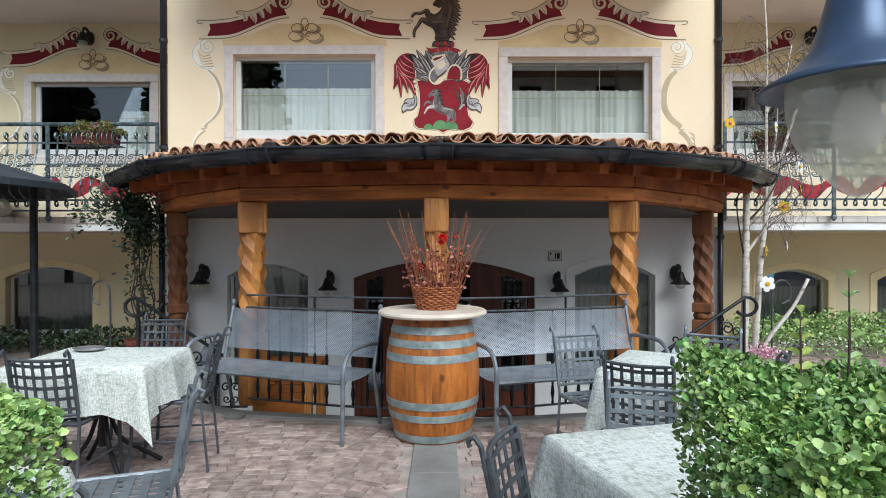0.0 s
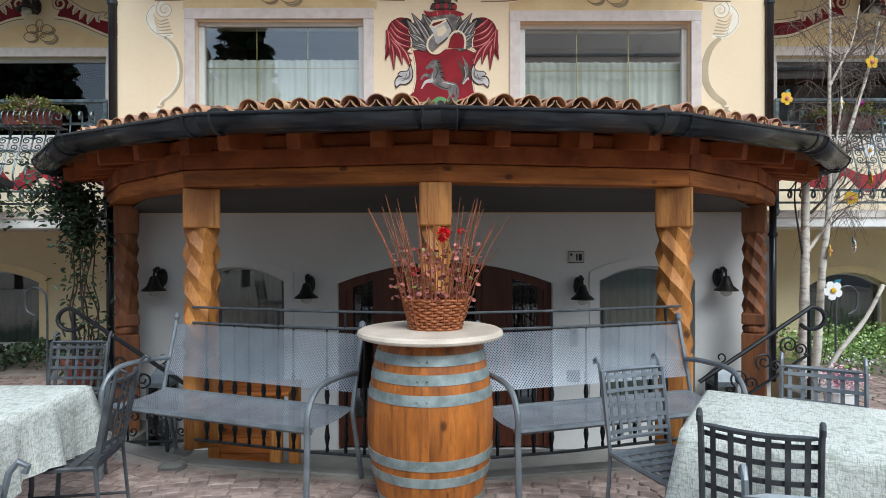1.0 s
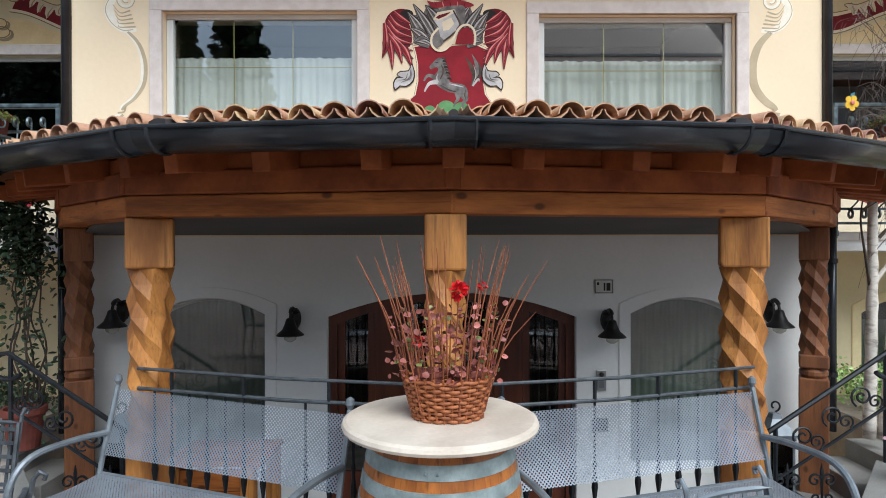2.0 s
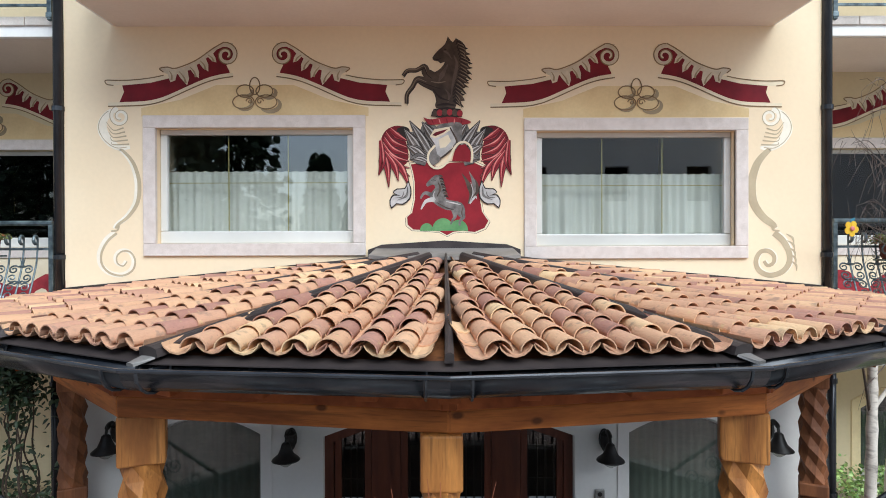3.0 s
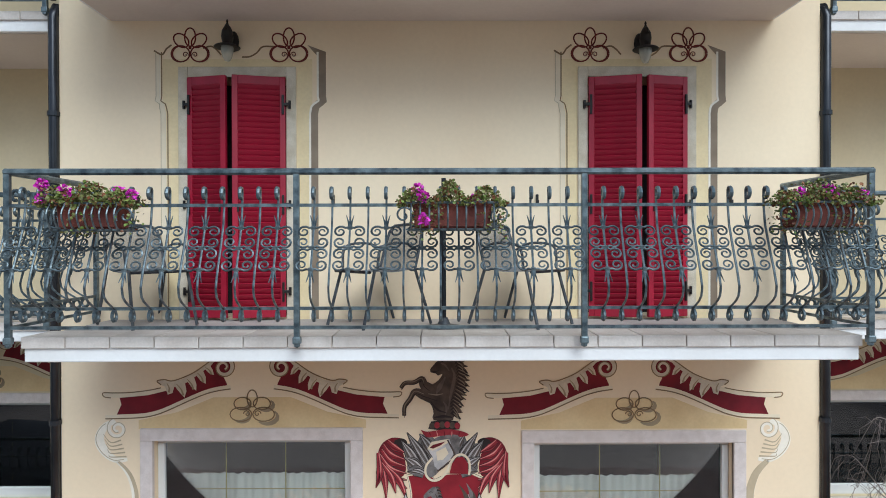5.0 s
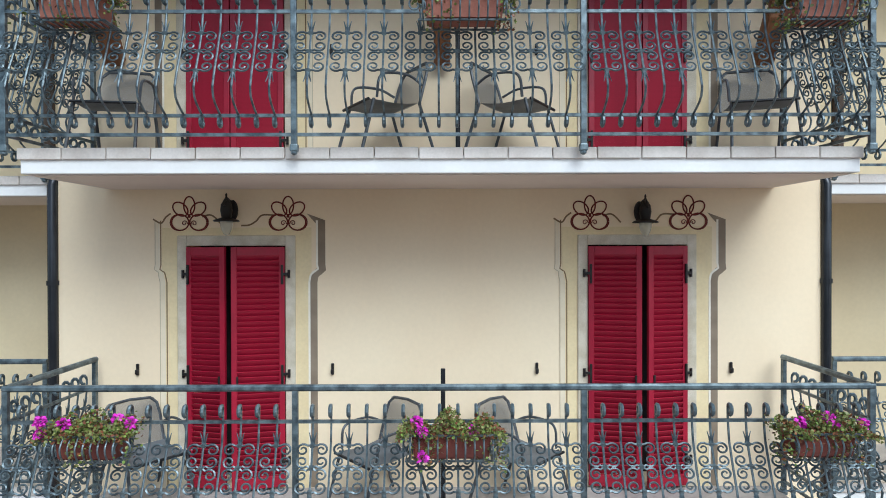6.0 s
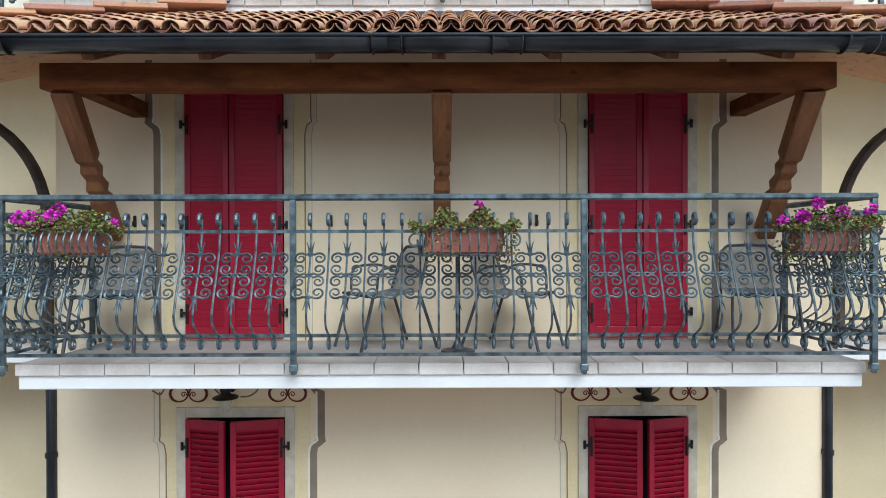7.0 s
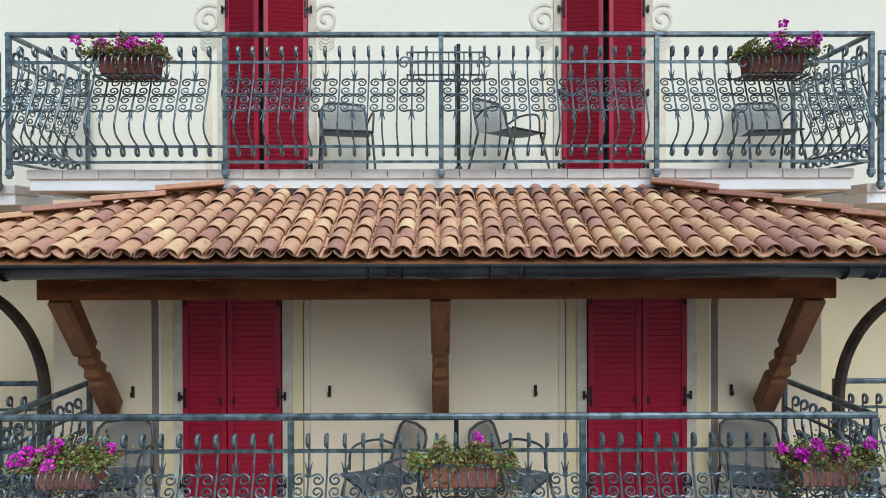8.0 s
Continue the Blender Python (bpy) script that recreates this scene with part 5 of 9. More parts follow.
# ---- wall paintings ----
def painted_window(cx, z, y, sx=1.0, label="", lower=()):
    """Ribbons, leaves, a flower and side scrolls painted round a window; z is the ribbon's level."""
    t = thing("wall_painting", label or "painted red ribbons, scrolls and flower round a window", "painting", group="window paintings")

    def pt(s, u, v):
        return (cx + s * u * sx, z + v)
    lay = lambda d: y - 0.0003 * d
    for s in (-1, 1):
        order = (lambda q: q) if s < 0 else (lambda q: q[::-1])
        low = [tuple(p) for p in smooth_line([(1.29, -0.070), (1.0, -0.062), (0.86, -0.040), (0.743, 0.002), (0.543, 0.092), (0.42, 0.142), (0.31, 0.172), (0.19, 0.190)], 4)]
        part("lower_band", stroke(bmesh.new(), [pt(s, u, v + 0.012) for u, v in low], 0.030, lay(3)), P_CREAM, t)
        part("upper_band", stroke(bmesh.new(), [pt(s, u, v) for u, v in smooth_line([(1.30, 0.135), (1.24, 0.128), (1.09, 0.132), (0.92, 0.150), (0.76, 0.185)], 4)], 0.036, lay(3)), P_CREAM, t)
        red = [(1.165, 0.108), (1.150, 0.050), (1.190, -0.040)] + [(u, v + 0.030) for u, v in low if 0.2 < u < 1.15]
        red += [(0.225, 0.235), (0.250, 0.285), (0.172, 0.330), (0.160, 0.400), (0.20, 0.455), (0.29, 0.462), (0.38, 0.390), (0.52, 0.300), (0.62, 0.240), (0.743, 0.172), (0.92, 0.130)]
        part("ribbon", flat(bmesh.new(), order([pt(s, u, v) for u, v in red]), lay(5)), P_RED, t, "dark red painted ribbon")
        leaf = [(0.83, 0.255), (0.79, 0.215), (0.765, 0.205), (0.742, 0.135), (0.700, 0.150), (0.682, 0.215), (0.655, 0.175), (0.595, 0.108), (0.578, 0.165), (0.590, 0.236), (0.565, 0.246), (0.532, 0.200), (0.492, 0.170), (0.490, 0.225), (0.510, 0.286), (0.488, 0.300), (0.452, 0.255), (0.408, 0.230), (0.408, 0.290),
                (0.430, 0.342), (0.410, 0.356), (0.372, 0.318), (0.336, 0.308), (0.345, 0.350), (0.366, 0.386), (0.335, 0.420), (0.28, 0.445), (0.20, 0.445), (0.19, 0.478), (0.27, 0.480), (0.37, 0.424), (0.52, 0.322), (0.62, 0.270), (0.69, 0.254), (0.77, 0.264)]
        lf = part("acanthus", flat(bmesh.new(), order([pt(s, u, v) for u, v in leaf]), lay(8)), P_LEAF, t)
        for u, v, tip in ((0.75, 0.235, (0.732, 0.155)), (0.665, 0.230, (0.606, 0.128)), (0.57, 0.270, (0.518, 0.180)), (0.48, 0.325, (0.432, 0.244)), (0.41, 0.375, (0.360, 0.316))):
            part("acanthus_fold", stroke(bmesh.new(), [pt(s, a, b) for a, b in smooth_line([(u, v), ((u + tip[0]) / 2 - 0.012, (v + tip[1]) / 2), tip], 4)], [0.006 + 0.0016 * i for i in range(9)], lay(9.2)), P_SHADE, lf)
        part("curl", stroke(bmesh.new(), [pt(s, u, v) for u, v in spiral(0.250, 0.375, 0.088, 0.018, math.pi * 0.45, 1.45, 34)], [0.036 - 0.0007 * i for i in range(35)], lay(10)), P_LEAF, t)
        bm = bmesh.new()
        stroke(bm, [pt(s, u, v) for u, v in smooth_line([(0.80, 0.222), (0.835, 0.255), (0.77, 0.268), (0.69, 0.258), (0.52, 0.325), (0.37, 0.428), (0.27, 0.486)], 5)], 0.010, lay(11))
        stroke(bm, [pt(s, u, v) for u, v in spiral(0.250, 0.375, 0.110, 0.030, math.pi * 0.45, 1.45, 34)], 0.009, lay(11))
        part("outline", bm, P_LINE, t)
        bm = bmesh.new()
        stroke(bm, [pt(s, u, v - 0.006) for u, v in low], 0.010, lay(11.5))
        stroke(bm, [pt(s, u, v) for u, v in smooth_line([(1.24, 0.108), (1.30, 0.118), (1.31, 0.152), (1.22, 0.152), (1.09, 0.154), (0.92, 0.172), (0.80, 0.196)], 4)], 0.009, lay(11.5))
        part("band_line", bm, P_LINE, t)
    bm = bmesh.new()
    field = [(cx - 1.0 * sx, z - 0.165), (cx + 1.0 * sx, z - 0.165)] + [(cx + u * sx, z + v - 0.02) for u, v in ((1.0, -0.07), (0.66, 0.0), (0.34, 0.13), (0.1, 0.13), (-0.1, 0.13), (-0.34, 0.13), (-0.66, 0.0), (-1.0, -0.07))]
    part("field", flat(bm, field, y - 0.0006, 0.0005), P_FIELD, t)
    for u, v, w in ((-0.10, -0.055, 0.10), (0.125, -0.06, 0.13), (0.11, 0.045, 0.10), (-0.075, 0.045, 0.07)):
        part("flower_shade", stroke(bmesh.new(), [(cx + u + w * 0.75 * math.cos(a), z + v + w * 0.5 * math.sin(a)) for a in (math.pi * (i / 8 - 0.75) for i in range(9))], [0.01 + 0.03 * math.sin(math.pi * i / 8) for i in range(9)], y - 0.3 * 0.014), P_SHADE, t)
    bm = bmesh.new()

    def loop(x, zz, rx, rz, w=0.010):
        stroke(bm, [(cx + x + rx * math.cos(a), z + zz + rz * math.sin(a)) for a in (2 * math.pi * i / 18 for i in range(19))], w, y - 0.3 * 0.018)
    loop(0.0, 0.10, 0.045, 0.075)
    for s in (-1, 1):
        loop(s * 0.085, 0.055, 0.075, 0.055)
        loop(s * 0.10, -0.04, 0.095, 0.062)
        stroke(bm, [(cx + s * a, z + b) for a, b in spiral(0.045, -0.035, 0.032, 0.006, 0.0, 1.1)], 0.009, y - 0.3 * 0.021)
    part("flower", bm, P_LINE, t)
    if lower:
        for s in lower:
            broad = 0.070 if s > 0 else 0.028
            crook = smooth_line([(1.20, -0.105), (1.27, -0.125), (1.325, -0.185), (1.345, -0.255), (1.325, -0.325), (1.27, -0.395), (1.19, -0.440), (1.10, -0.435)], 5)
            stem = smooth_line([(1.19, -0.455), (1.12, -0.525), (1.07, -0.61), (1.035, -0.75), (1.05, -0.92), (1.13, -1.045), (1.22, -1.115), (1.245, -1.15)], 5)
            foot = smooth_line([(1.235, -1.185), (1.315, -1.255), (1.37, -1.36), (1.366, -1.46), (1.30, -1.535), (1.19, -1.56), (1.10, -1.515), (1.075, -1.43), (1.115, -1.355), (1.185, -1.345), (1.235, -1.39), (1.230, -1.45), (1.18, -1.475), (1.145, -1.435)], 5)
            top = spiral(1.185, -0.165, 0.085, 0.018, 1.2, -1.5, 30)
            taper = lambda line, a, b: [a + (b - a) * abs(2 * i / (len(line) - 1) - 1) ** 1.5 for i in range(len(line))]
            for nm, line, w in (("crook", crook, taper(crook, 0.085, 0.03)), ("stem", stem, taper(stem, 0.058, 0.024)), ("volute", foot, [0.055 - 0.0005 * i for i in range(len(foot))]), ("volute", top, [0.034 - 0.0004 * i for i in range(31)])):
                part(nm, stroke(bmesh.new(), [pt(s, a, b) for a, b in line], w, lay(4 if nm != "volute" else 5)), P_PALE, t)
            bl = bmesh.new()
            stroke(bl, [pt(s, a - 0.012, b) for a, b in stem], [w * 0.5 + broad * 0.6 for w in taper(stem, broad, 0.004)], lay(6))
            stroke(bl, [pt(s, a - 0.014, b - 0.006) for a, b in foot], [broad * 0.8 * (1 - 0.5 * i / len(foot)) for i in range(len(foot))], lay(6.6))
            for i in range(5):
                stroke(bl, [pt(s, a, b) for a, b in smooth_line([(1.31 - 0.012 * i, -0.21 - 0.045 * i), (1.245, -0.285 - 0.032 * i), (1.155 - 0.012 * i, -0.265 - 0.036 * i)], 4)], [0.004 + 0.0012 * j for j in range(9)], lay(7 + 0.2 * i))
            part("scroll_shade", bl, P_FAINT, t)
            edge = bmesh.new()
            stroke(edge, [pt(s, a, b) for a, b in spiral(1.185, -0.165, 0.100, 0.028, 1.2, -1.5, 30)], 0.007, lay(8.4))
            stroke(edge, [pt(s, a + 0.030, b) for a, b in crook[4:]], 0.007, lay(8.4))
            stroke(edge, [pt(s, a - 0.028, b) for a, b in stem], 0.007, lay(8.4))
            stroke(edge, [pt(s, a, b) for a, b in smooth_line([(1.20, -1.125), (1.215, -1.165), (1.27, -1.175)], 4)], 0.016, lay(8.4))
            part("scroll_outline", edge, P_FAINT, t)
            if s > 0:
                for i in range(5):
                    part("scroll_leaf", stroke(bmesh.new(), [pt(s, a, b) for a, b in smooth_line([(1.33 + 0.010 * i, -1.20 - 0.06 * i), (1.385 + 0.008 * i, -1.235 - 0.06 * i), (1.40 + 0.006 * i, -1.29 - 0.06 * i)], 4)], [0.006, 0.010, 0.014, 0.018, 0.020, 0.018, 0.014, 0.010, 0.004], lay(7 + 0.2 * i)), P_FAINT, t)
    return t


painted_window(-1.665, 4.0, 0.0, lower=(-1,))
painted_window(1.70, 3.985, 0.0, lower=(1,))
painted_window(-4.98, 4.03, WING_Y, lower=(-1,))
painted_window(5.22, 4.03, WING_Y, lower=(1,))


def crest():
    """Coat of arms painted between the windows, as plain heraldic shapes."""
    t = thing("coat_of_arms", "painted coat of arms with red shield, helmet and mantling", "painting")
    U = 0.0021285

    def P(x, yy):
        return ((x - 523.2) * U, 4.1055 - yy * U)

    def L(*pts):
        return [P(a, b) for a, b in pts]

    def area(name, pts, layer, material, label="", curve=0, parent=None):
        q = L(*pts)
        if curve:
            q = [tuple(v) for v in smooth_line(q + q[:1], curve)][:-1]
        turn = sum(a[0] * b[1] - b[0] * a[1] for a, b in zip(q, q[1:] + q[:1]))
        return part(name, flat(bmesh.new(), q if turn > 0 else q[::-1], -0.0012 * layer), material, parent or t, label)

    def brush(bm, pts, w, layer):
        line = smooth_line(L(*pts), 6)
        k = len(line)
        ws = [max(0.002, (w[0] + (w[1] - w[0]) * min(1, 2 * i / (k - 1)) if i < k / 2 else w[1] + (w[2] - w[1]) * (2 * i / (k - 1) - 1)) * U) for i in range(k)]
        stroke(bm, line, ws, -0.0012 * layer)
        return bm

    shield = ((385, 328), (420, 322), (455, 315), (500, 345), (545, 322), (640, 318), (692, 342), (680, 370), (673, 410), (671, 470), (680, 525), (706, 563), (690, 592), (650, 609), (600, 604), (560, 608),
              (535, 622), (505, 606), (440, 600), (395, 598), (371, 578), (369, 546), (390, 528), (402, 470), (401, 400), (394, 360))
    mid = (535, 465)
    area("shield_edge", [(mid[0] + (x - mid[0]) * 1.05, mid[1] + (y - mid[1]) * 1.045) for x, y in shield], 0.8, P_BLACK)
    area("shield_border", [(mid[0] + (x - mid[0]) * 1.04, mid[1] + (y - mid[1]) * 1.035) for x, y in shield], 1.2, P_CREAM)
    area("shield", shield, 2.0, P_SHIELD, "red shield field")
    for c, r, lay in ((450, 28, 2.9), (582, 40, 3.0), (518, 46, 3.2)):
        area("green_hill", [(c + r * math.cos(a), 604 - r * 1.15 * math.sin(a)) for a in (math.pi * i / 12 for i in range(13))], lay, P_GREEN)

    def Q(*pts):
        return [((a - 559.4) / 0.4274, (b - 268.2) / 0.4274) for a, b in pts]

    def limb(name, pts, w, layer, material, label="", parent=None):
        return part(name, brush(bmesh.new(), Q(*pts), [v / 0.4274 for v in w], layer), material, parent or t, label)

    def shape(name, pts, layer, material, label="", curve=3, parent=None):
        return area(name, Q(*pts), layer, material, label, curve, parent)
    for s in (-1, 1):
        X = (lambda x: x) if s < 0 else (lambda x: 1569 - x)
        M = lambda pts: [(X(a), b) for a, b in pts]
        base = shape("mantling_base", M(((712, 341), (696, 340), (680, 348), (671, 364), (668, 384), (672, 402), (690, 412), (712, 410), (720, 396), (716, 370), (708, 352))), 1.0, P_RED, "red painted mantling")
        shape("mantling_curl", M(((700, 345), (712, 341), (722, 347), (720, 362), (706, 360), (699, 353))), 1.3, P_BLACK, "black curl of the mantling", parent=base)
        barbs = [((688, 347), (700, 357), (719, 367))]
        for k in range(4):
            barbs.append(((680 - 3 * k, 354 + 9 * k), (694 - k, 371 + 12 * k), (720 + 0.6 * k, 379 + 12 * k)))
        barbs += [((672, 386), (698, 410), (722, 430)), ((684, 392), (708, 416), (723, 452)), ((676, 386), (695, 412), (702, 438)), ((671, 380), (682, 412), (685, 449)), ((671, 366), (674, 402), (667, 428))]
        for k, l in enumerate(barbs):
            lay = 1.8 + 0.9 * k
            f = limb("mantling_feather", M(l), (5, 11.5, 0.8), lay + 0.3, P_ROSE, "rose-red mantling feather")
            limb("feather_edge", M(l), (6, 14, 2), lay, P_BLACK, parent=f)
            up = [(a + (1.2 if k > 5 else 0.4), b - 3.4) for a, b in l[:-1]] + [l[-1]]
            limb("feather_light", M(up), (0.8, 2.4, 0.8), lay + 0.6, P_PINK, parent=f)
            limb("feather_fold", M([(a - 0.6, b + 2.4) for a, b in l[:-1]] + [l[-1]]), (0.8, 3.0, 0.6), lay + 0.6, P_RED, parent=f)
        wing = shape("plume", M(((718, 350), (716, 366), (722, 384), (724, 399), (750, 402), (764, 388), (776, 362), (770, 342), (756, 334), (746, 336), (738, 350))), 1.5, P_GREY, "grey painted plumes")
        for k, l in enumerate((((760, 392), (742, 362), (722, 331)), ((772, 374), (758, 352), (744, 333)), ((746, 398), (728, 368), (712, 345)), ((750, 400), (732, 384), (717, 374)), ((752, 404), (736, 398), (722, 400)))):
            lay = 2.0 + 0.9 * k
            f = limb("plume_leaf", M(l), (14, 19, 0.8), lay + 0.3, P_GREY, parent=wing)
            limb("plume_edge", M(l), (16, 21.5, 2), lay, P_BLACK, parent=wing)
            for e, m, w in ((-5, P_DARK, 2.6), (-2, P_SILVER, 1.6), (1.5, P_DARK, 1.2), (4.5, P_SILVER, 2.2), (7, P_BLACK, 1.6)):
                limb("plume_vein", M([(l[0][0] + e, l[0][1]), (l[1][0] + e, l[1][1] - e * 0.5), l[2]]), (0.8, w, 0.5), lay + 0.6, m, parent=wing)
        tas = shape("tassel", M(((719, 440), (723, 452), (721, 468), (709, 478), (698, 477), (690, 484), (688, 473), (694, 464), (706, 464), (694, 459), (700, 453), (714, 452))), 9.0, P_SILVER, "silver painted tassel", 2)
        shape("tassel_edge", M(((719, 436), (725, 452), (723, 470), (710, 480), (699, 479), (689, 487), (686, 472), (692, 462), (698, 462), (692, 458), (699, 451), (713, 450))), 8.6, P_BLACK, parent=tas, curve=2)
        limb("tassel_fold", M(((718, 448), (716, 464), (700, 472))), (1.2, 4.5, 1), 9.3, P_GREY, parent=tas)
        limb("tassel_line", M(((712, 456), (708, 466), (696, 468))), (0.6, 1.6, 0.6), 9.4, P_DARK, parent=tas)
    area("helmet_shade", ((482, 178), (520, 160), (590, 156), (598, 190), (592, 236), (556, 252), (500, 320), (468, 330), (456, 296), (478, 262), (492, 240)), 9.6, P_GREY, "", 3)
    area("helmet", ((488, 186), (524, 176), (556, 172), (574, 234), (546, 272), (512, 302), (494, 286), (486, 246), (466, 216)), 10.2, P_SILVER, "silver helmet")
    area("helmet_light", ((500, 226), (540, 206), (552, 232), (530, 258), (506, 262)), 10.5, P_CREAM)
    area("visor_edge", ((464, 214), (482, 184), (552, 172), (552, 186), (520, 206), (486, 220)), 10.8, P_CREAM)
    area("visor", ((474, 208), (488, 196), (540, 182), (520, 198), (488, 212)), 11.2, P_RED)
    area("lining", ((556, 316), (566, 276), (584, 250), (612, 246), (632, 272), (634, 318)), 9.8, P_SHIELD, "red helmet lining")
    part("cord", brush(bmesh.new(), ((486, 250), (460, 282), (458, 318), (480, 342), (512, 340), (540, 312), (562, 268), (584, 242), (612, 238), (634, 258), (640, 290), (636, 322)), (9, 10, 9), 11.4), P_CREAM, t, "cream painted cord")
    part("chain", brush(bmesh.new(), ((506, 306), (540, 280), (576, 240), (548, 176)), (7, 8, 6), 11.0), P_DARK, t)
    area("wreath", ((437, 134), (470, 142), (535, 132), (598, 138), (636, 154), (606, 164), (560, 162), (535, 158), (470, 166), (452, 156)), 9.4, P_ROSE, "rose painted wreath", 3)
    area("wreath_shadow", ((468, 130), (480, 100), (536, 92), (592, 100), (598, 132), (536, 138)), 8.8, P_BLACK)
    for i in range(6):
        c = 484 + 21 * i
        area("wreath_bead", [(c + 12 * math.cos(a), 118 - 5 * math.sin(i * 0.63) + 14 * math.sin(a)) for a in (2 * math.pi * k / 12 for k in range(12))], 9.0 + 0.05 * i, P_ROSE if i % 2 else P_DARK)
    for i in range(5):
        part("wreath_fold", brush(bmesh.new(), ((470 + 32 * i, 140), (476 + 30 * i, 152), (480 + 28 * i, 162)), (2, 5, 1), 9.7), P_PINK if i % 2 else P_RED, t)
    # plain rearing beast shapes
    body = shape("beast_shape", ((790, 182), (785, 196), (774, 206), (763, 219), (766, 225), (773, 226), (777, 230), (785, 227), (778, 238), (766, 246), (755, 250), (750, 259), (757, 272), (766, 284), (769, 297), (769, 309), (803, 309), (804, 292), (809, 270), (815, 248), (819, 226), (815, 207), (807, 197), (805, 184), (799, 193)), 4.0, P_DARK, "dark brown plain rearing beast shape", 2)
    for pts, w, lay in ((((764, 256), (752, 246), (748, 236), (734, 242), (719, 243), (711, 252)), (22, 8, 7), 4.3), (((776, 272), (752, 264), (736, 259), (727, 272), (718, 285), (717, 301)), (24, 9, 7), 4.6)):
        leg = limb("beast_limb", pts, w, lay, P_DARK, parent=body)
        limb("limb_line", [(a + 1, b + 3.2) for a, b in pts], (1, 1.6, 1), lay + 0.2, P_BLACK, parent=leg)
        limb("limb_light", [(a, b - 1.6) for a, b in pts[1:]], (1, 1.8, 1), lay + 0.2, P_UMBER, parent=leg)
    for i in range(36):
        k = i / 35
        ex, ey = 806 + 10 * math.sin(math.pi * min(1.0, k * 1.15 + 0.1)), 193 + 104 * k
        ln = 9 + 6 * math.sin(math.pi * k) + 4 * math.sin(i * 2.4)
        limb("mane_lock", ((ex - 5, ey - 3), (ex + ln * 0.5, ey + 1 + 5 * k), (ex + ln, ey + 4 + 6 * k + 3 * math.sin(i * 1.7))), (8, 5.5, 0.8), 5.0 + 0.03 * i, P_BLACK if i % 2 else P_DARK, parent=body)
        if i % 2:
            limb("mane_light", ((ex - 2, ey - 1), (ex + ln * 0.5, ey + 2 + 5 * k), (ex + ln * 0.8, ey + 6 + 7 * k)), (0.8, 1.8, 0.5), 6.2, P_UMBER, parent=body)
    for pts, w, m in ((((806, 200), (813, 216), (811, 240), (804, 268), (801, 296)), (1.5, 3, 1.5), P_BLACK), (((801, 216), (806, 232), (800, 262), (795, 290)), (2, 6, 1.5), P_SEPIA), (((790, 232), (780, 250), (774, 262)), (2, 9, 2), P_SEPIA),
                      (((786, 262), (774, 264), (760, 262)), (1, 2.4, 1), P_UMBER), (((764, 276), (776, 290), (792, 296)), (1, 4, 1), P_BLACK), (((782, 208), (790, 212), (797, 222)), (1.5, 4, 1), P_SEPIA), (((766, 222), (772, 223), (778, 221)), (0.8, 1.4, 0.6), P_BLACK),
                      (((783, 205), (785, 205), (788, 206)), (1, 2.6, 1), P_BLACK), (((770, 304), (786, 302), (802, 304)), (2, 5, 2), P_BLACK), (((786, 276), (792, 286), (790, 300)), (1, 5, 1), P_SEPIA)):
        limb("beast_shading", pts, w, 5.0 if m is P_SEPIA else 5.2, m, parent=body)
    small = shape("small_beast_shape", ((768, 427), (760, 433), (751, 443), (754, 448), (763, 444), (767, 450), (757, 463), (762, 474), (772, 482), (786, 489), (800, 491), (808, 500), (817, 503), (820, 489), (814, 477), (800, 473), (787, 470), (785, 455), (781, 438), (775, 429)), 3.2, P_GREY, "grey plain beast shape on the shield", 2)
    for pts, w, lay, m in ((((766, 470), (752, 473), (746, 480), (742, 488)), (9, 5, 2.5), 3.6, P_SILVER), (((763, 464), (751, 459), (745, 462), (741, 469)), (8, 5, 3), 3.5, P_GREY), (((813, 494), (816, 502), (811, 509), (810, 517)), (13, 6, 3), 3.5, P_GREY),
                           (((800, 488), (802, 500), (798, 507), (794, 515)), (10, 5, 2.5), 3.4, P_GREY), (((826, 478), (831, 460), (824, 440), (814, 424)), (3, 9, 0.6), 3.5, P_DARK), (((828, 476), (838, 456), (834, 436), (827, 421)), (3, 8, 0.6), 3.7, P_GREY),
                           (((830, 472), (841, 458), (841, 444), (837, 434)), (3, 6, 0.6), 3.9, P_DARK), (((829, 474), (834, 458), (830, 440)), (0.6, 2, 0.5), 4.1, P_SILVER), (((828, 478), (838, 466), (840, 470)), (3, 4, 0.6), 4.0, P_SILVER),
                           (((772, 440), (776, 452), (770, 466)), (1, 4, 1), 4.0, P_DARK), (((800, 489), (786, 485), (770, 476)), (0.8, 2.6, 0.8), 4.0, P_DARK), (((812, 480), (800, 477), (786, 474)), (0.8, 2.6, 0.8), 4.0, P_SILVER),
                           (((816, 484), (814, 494), (816, 502)), (0.8, 2.4, 0.8), 4.0, P_DARK), (((766, 456), (764, 464), (768, 472)), (0.8, 2.6, 0.8), 4.0, P_SILVER), (((760, 437), (764, 436), (768, 437)), (0.6, 1.4, 0.6), 4.0, P_BLACK)):
        limb("small_beast_limb", pts, w, lay, m, parent=small)
    for i in range(8):
        k = i / 7
        ex, ey = 775 + 10 * k, 428 + 36 * k
        limb("small_mane", ((ex - 2, ey), (ex + 3, ey + 1), (ex + 6, ey + 4)), (4, 3, 0.5), 4.2 + 0.03 * i, P_BLACK if i % 2 else P_DARK, parent=small)
    return t


crest()


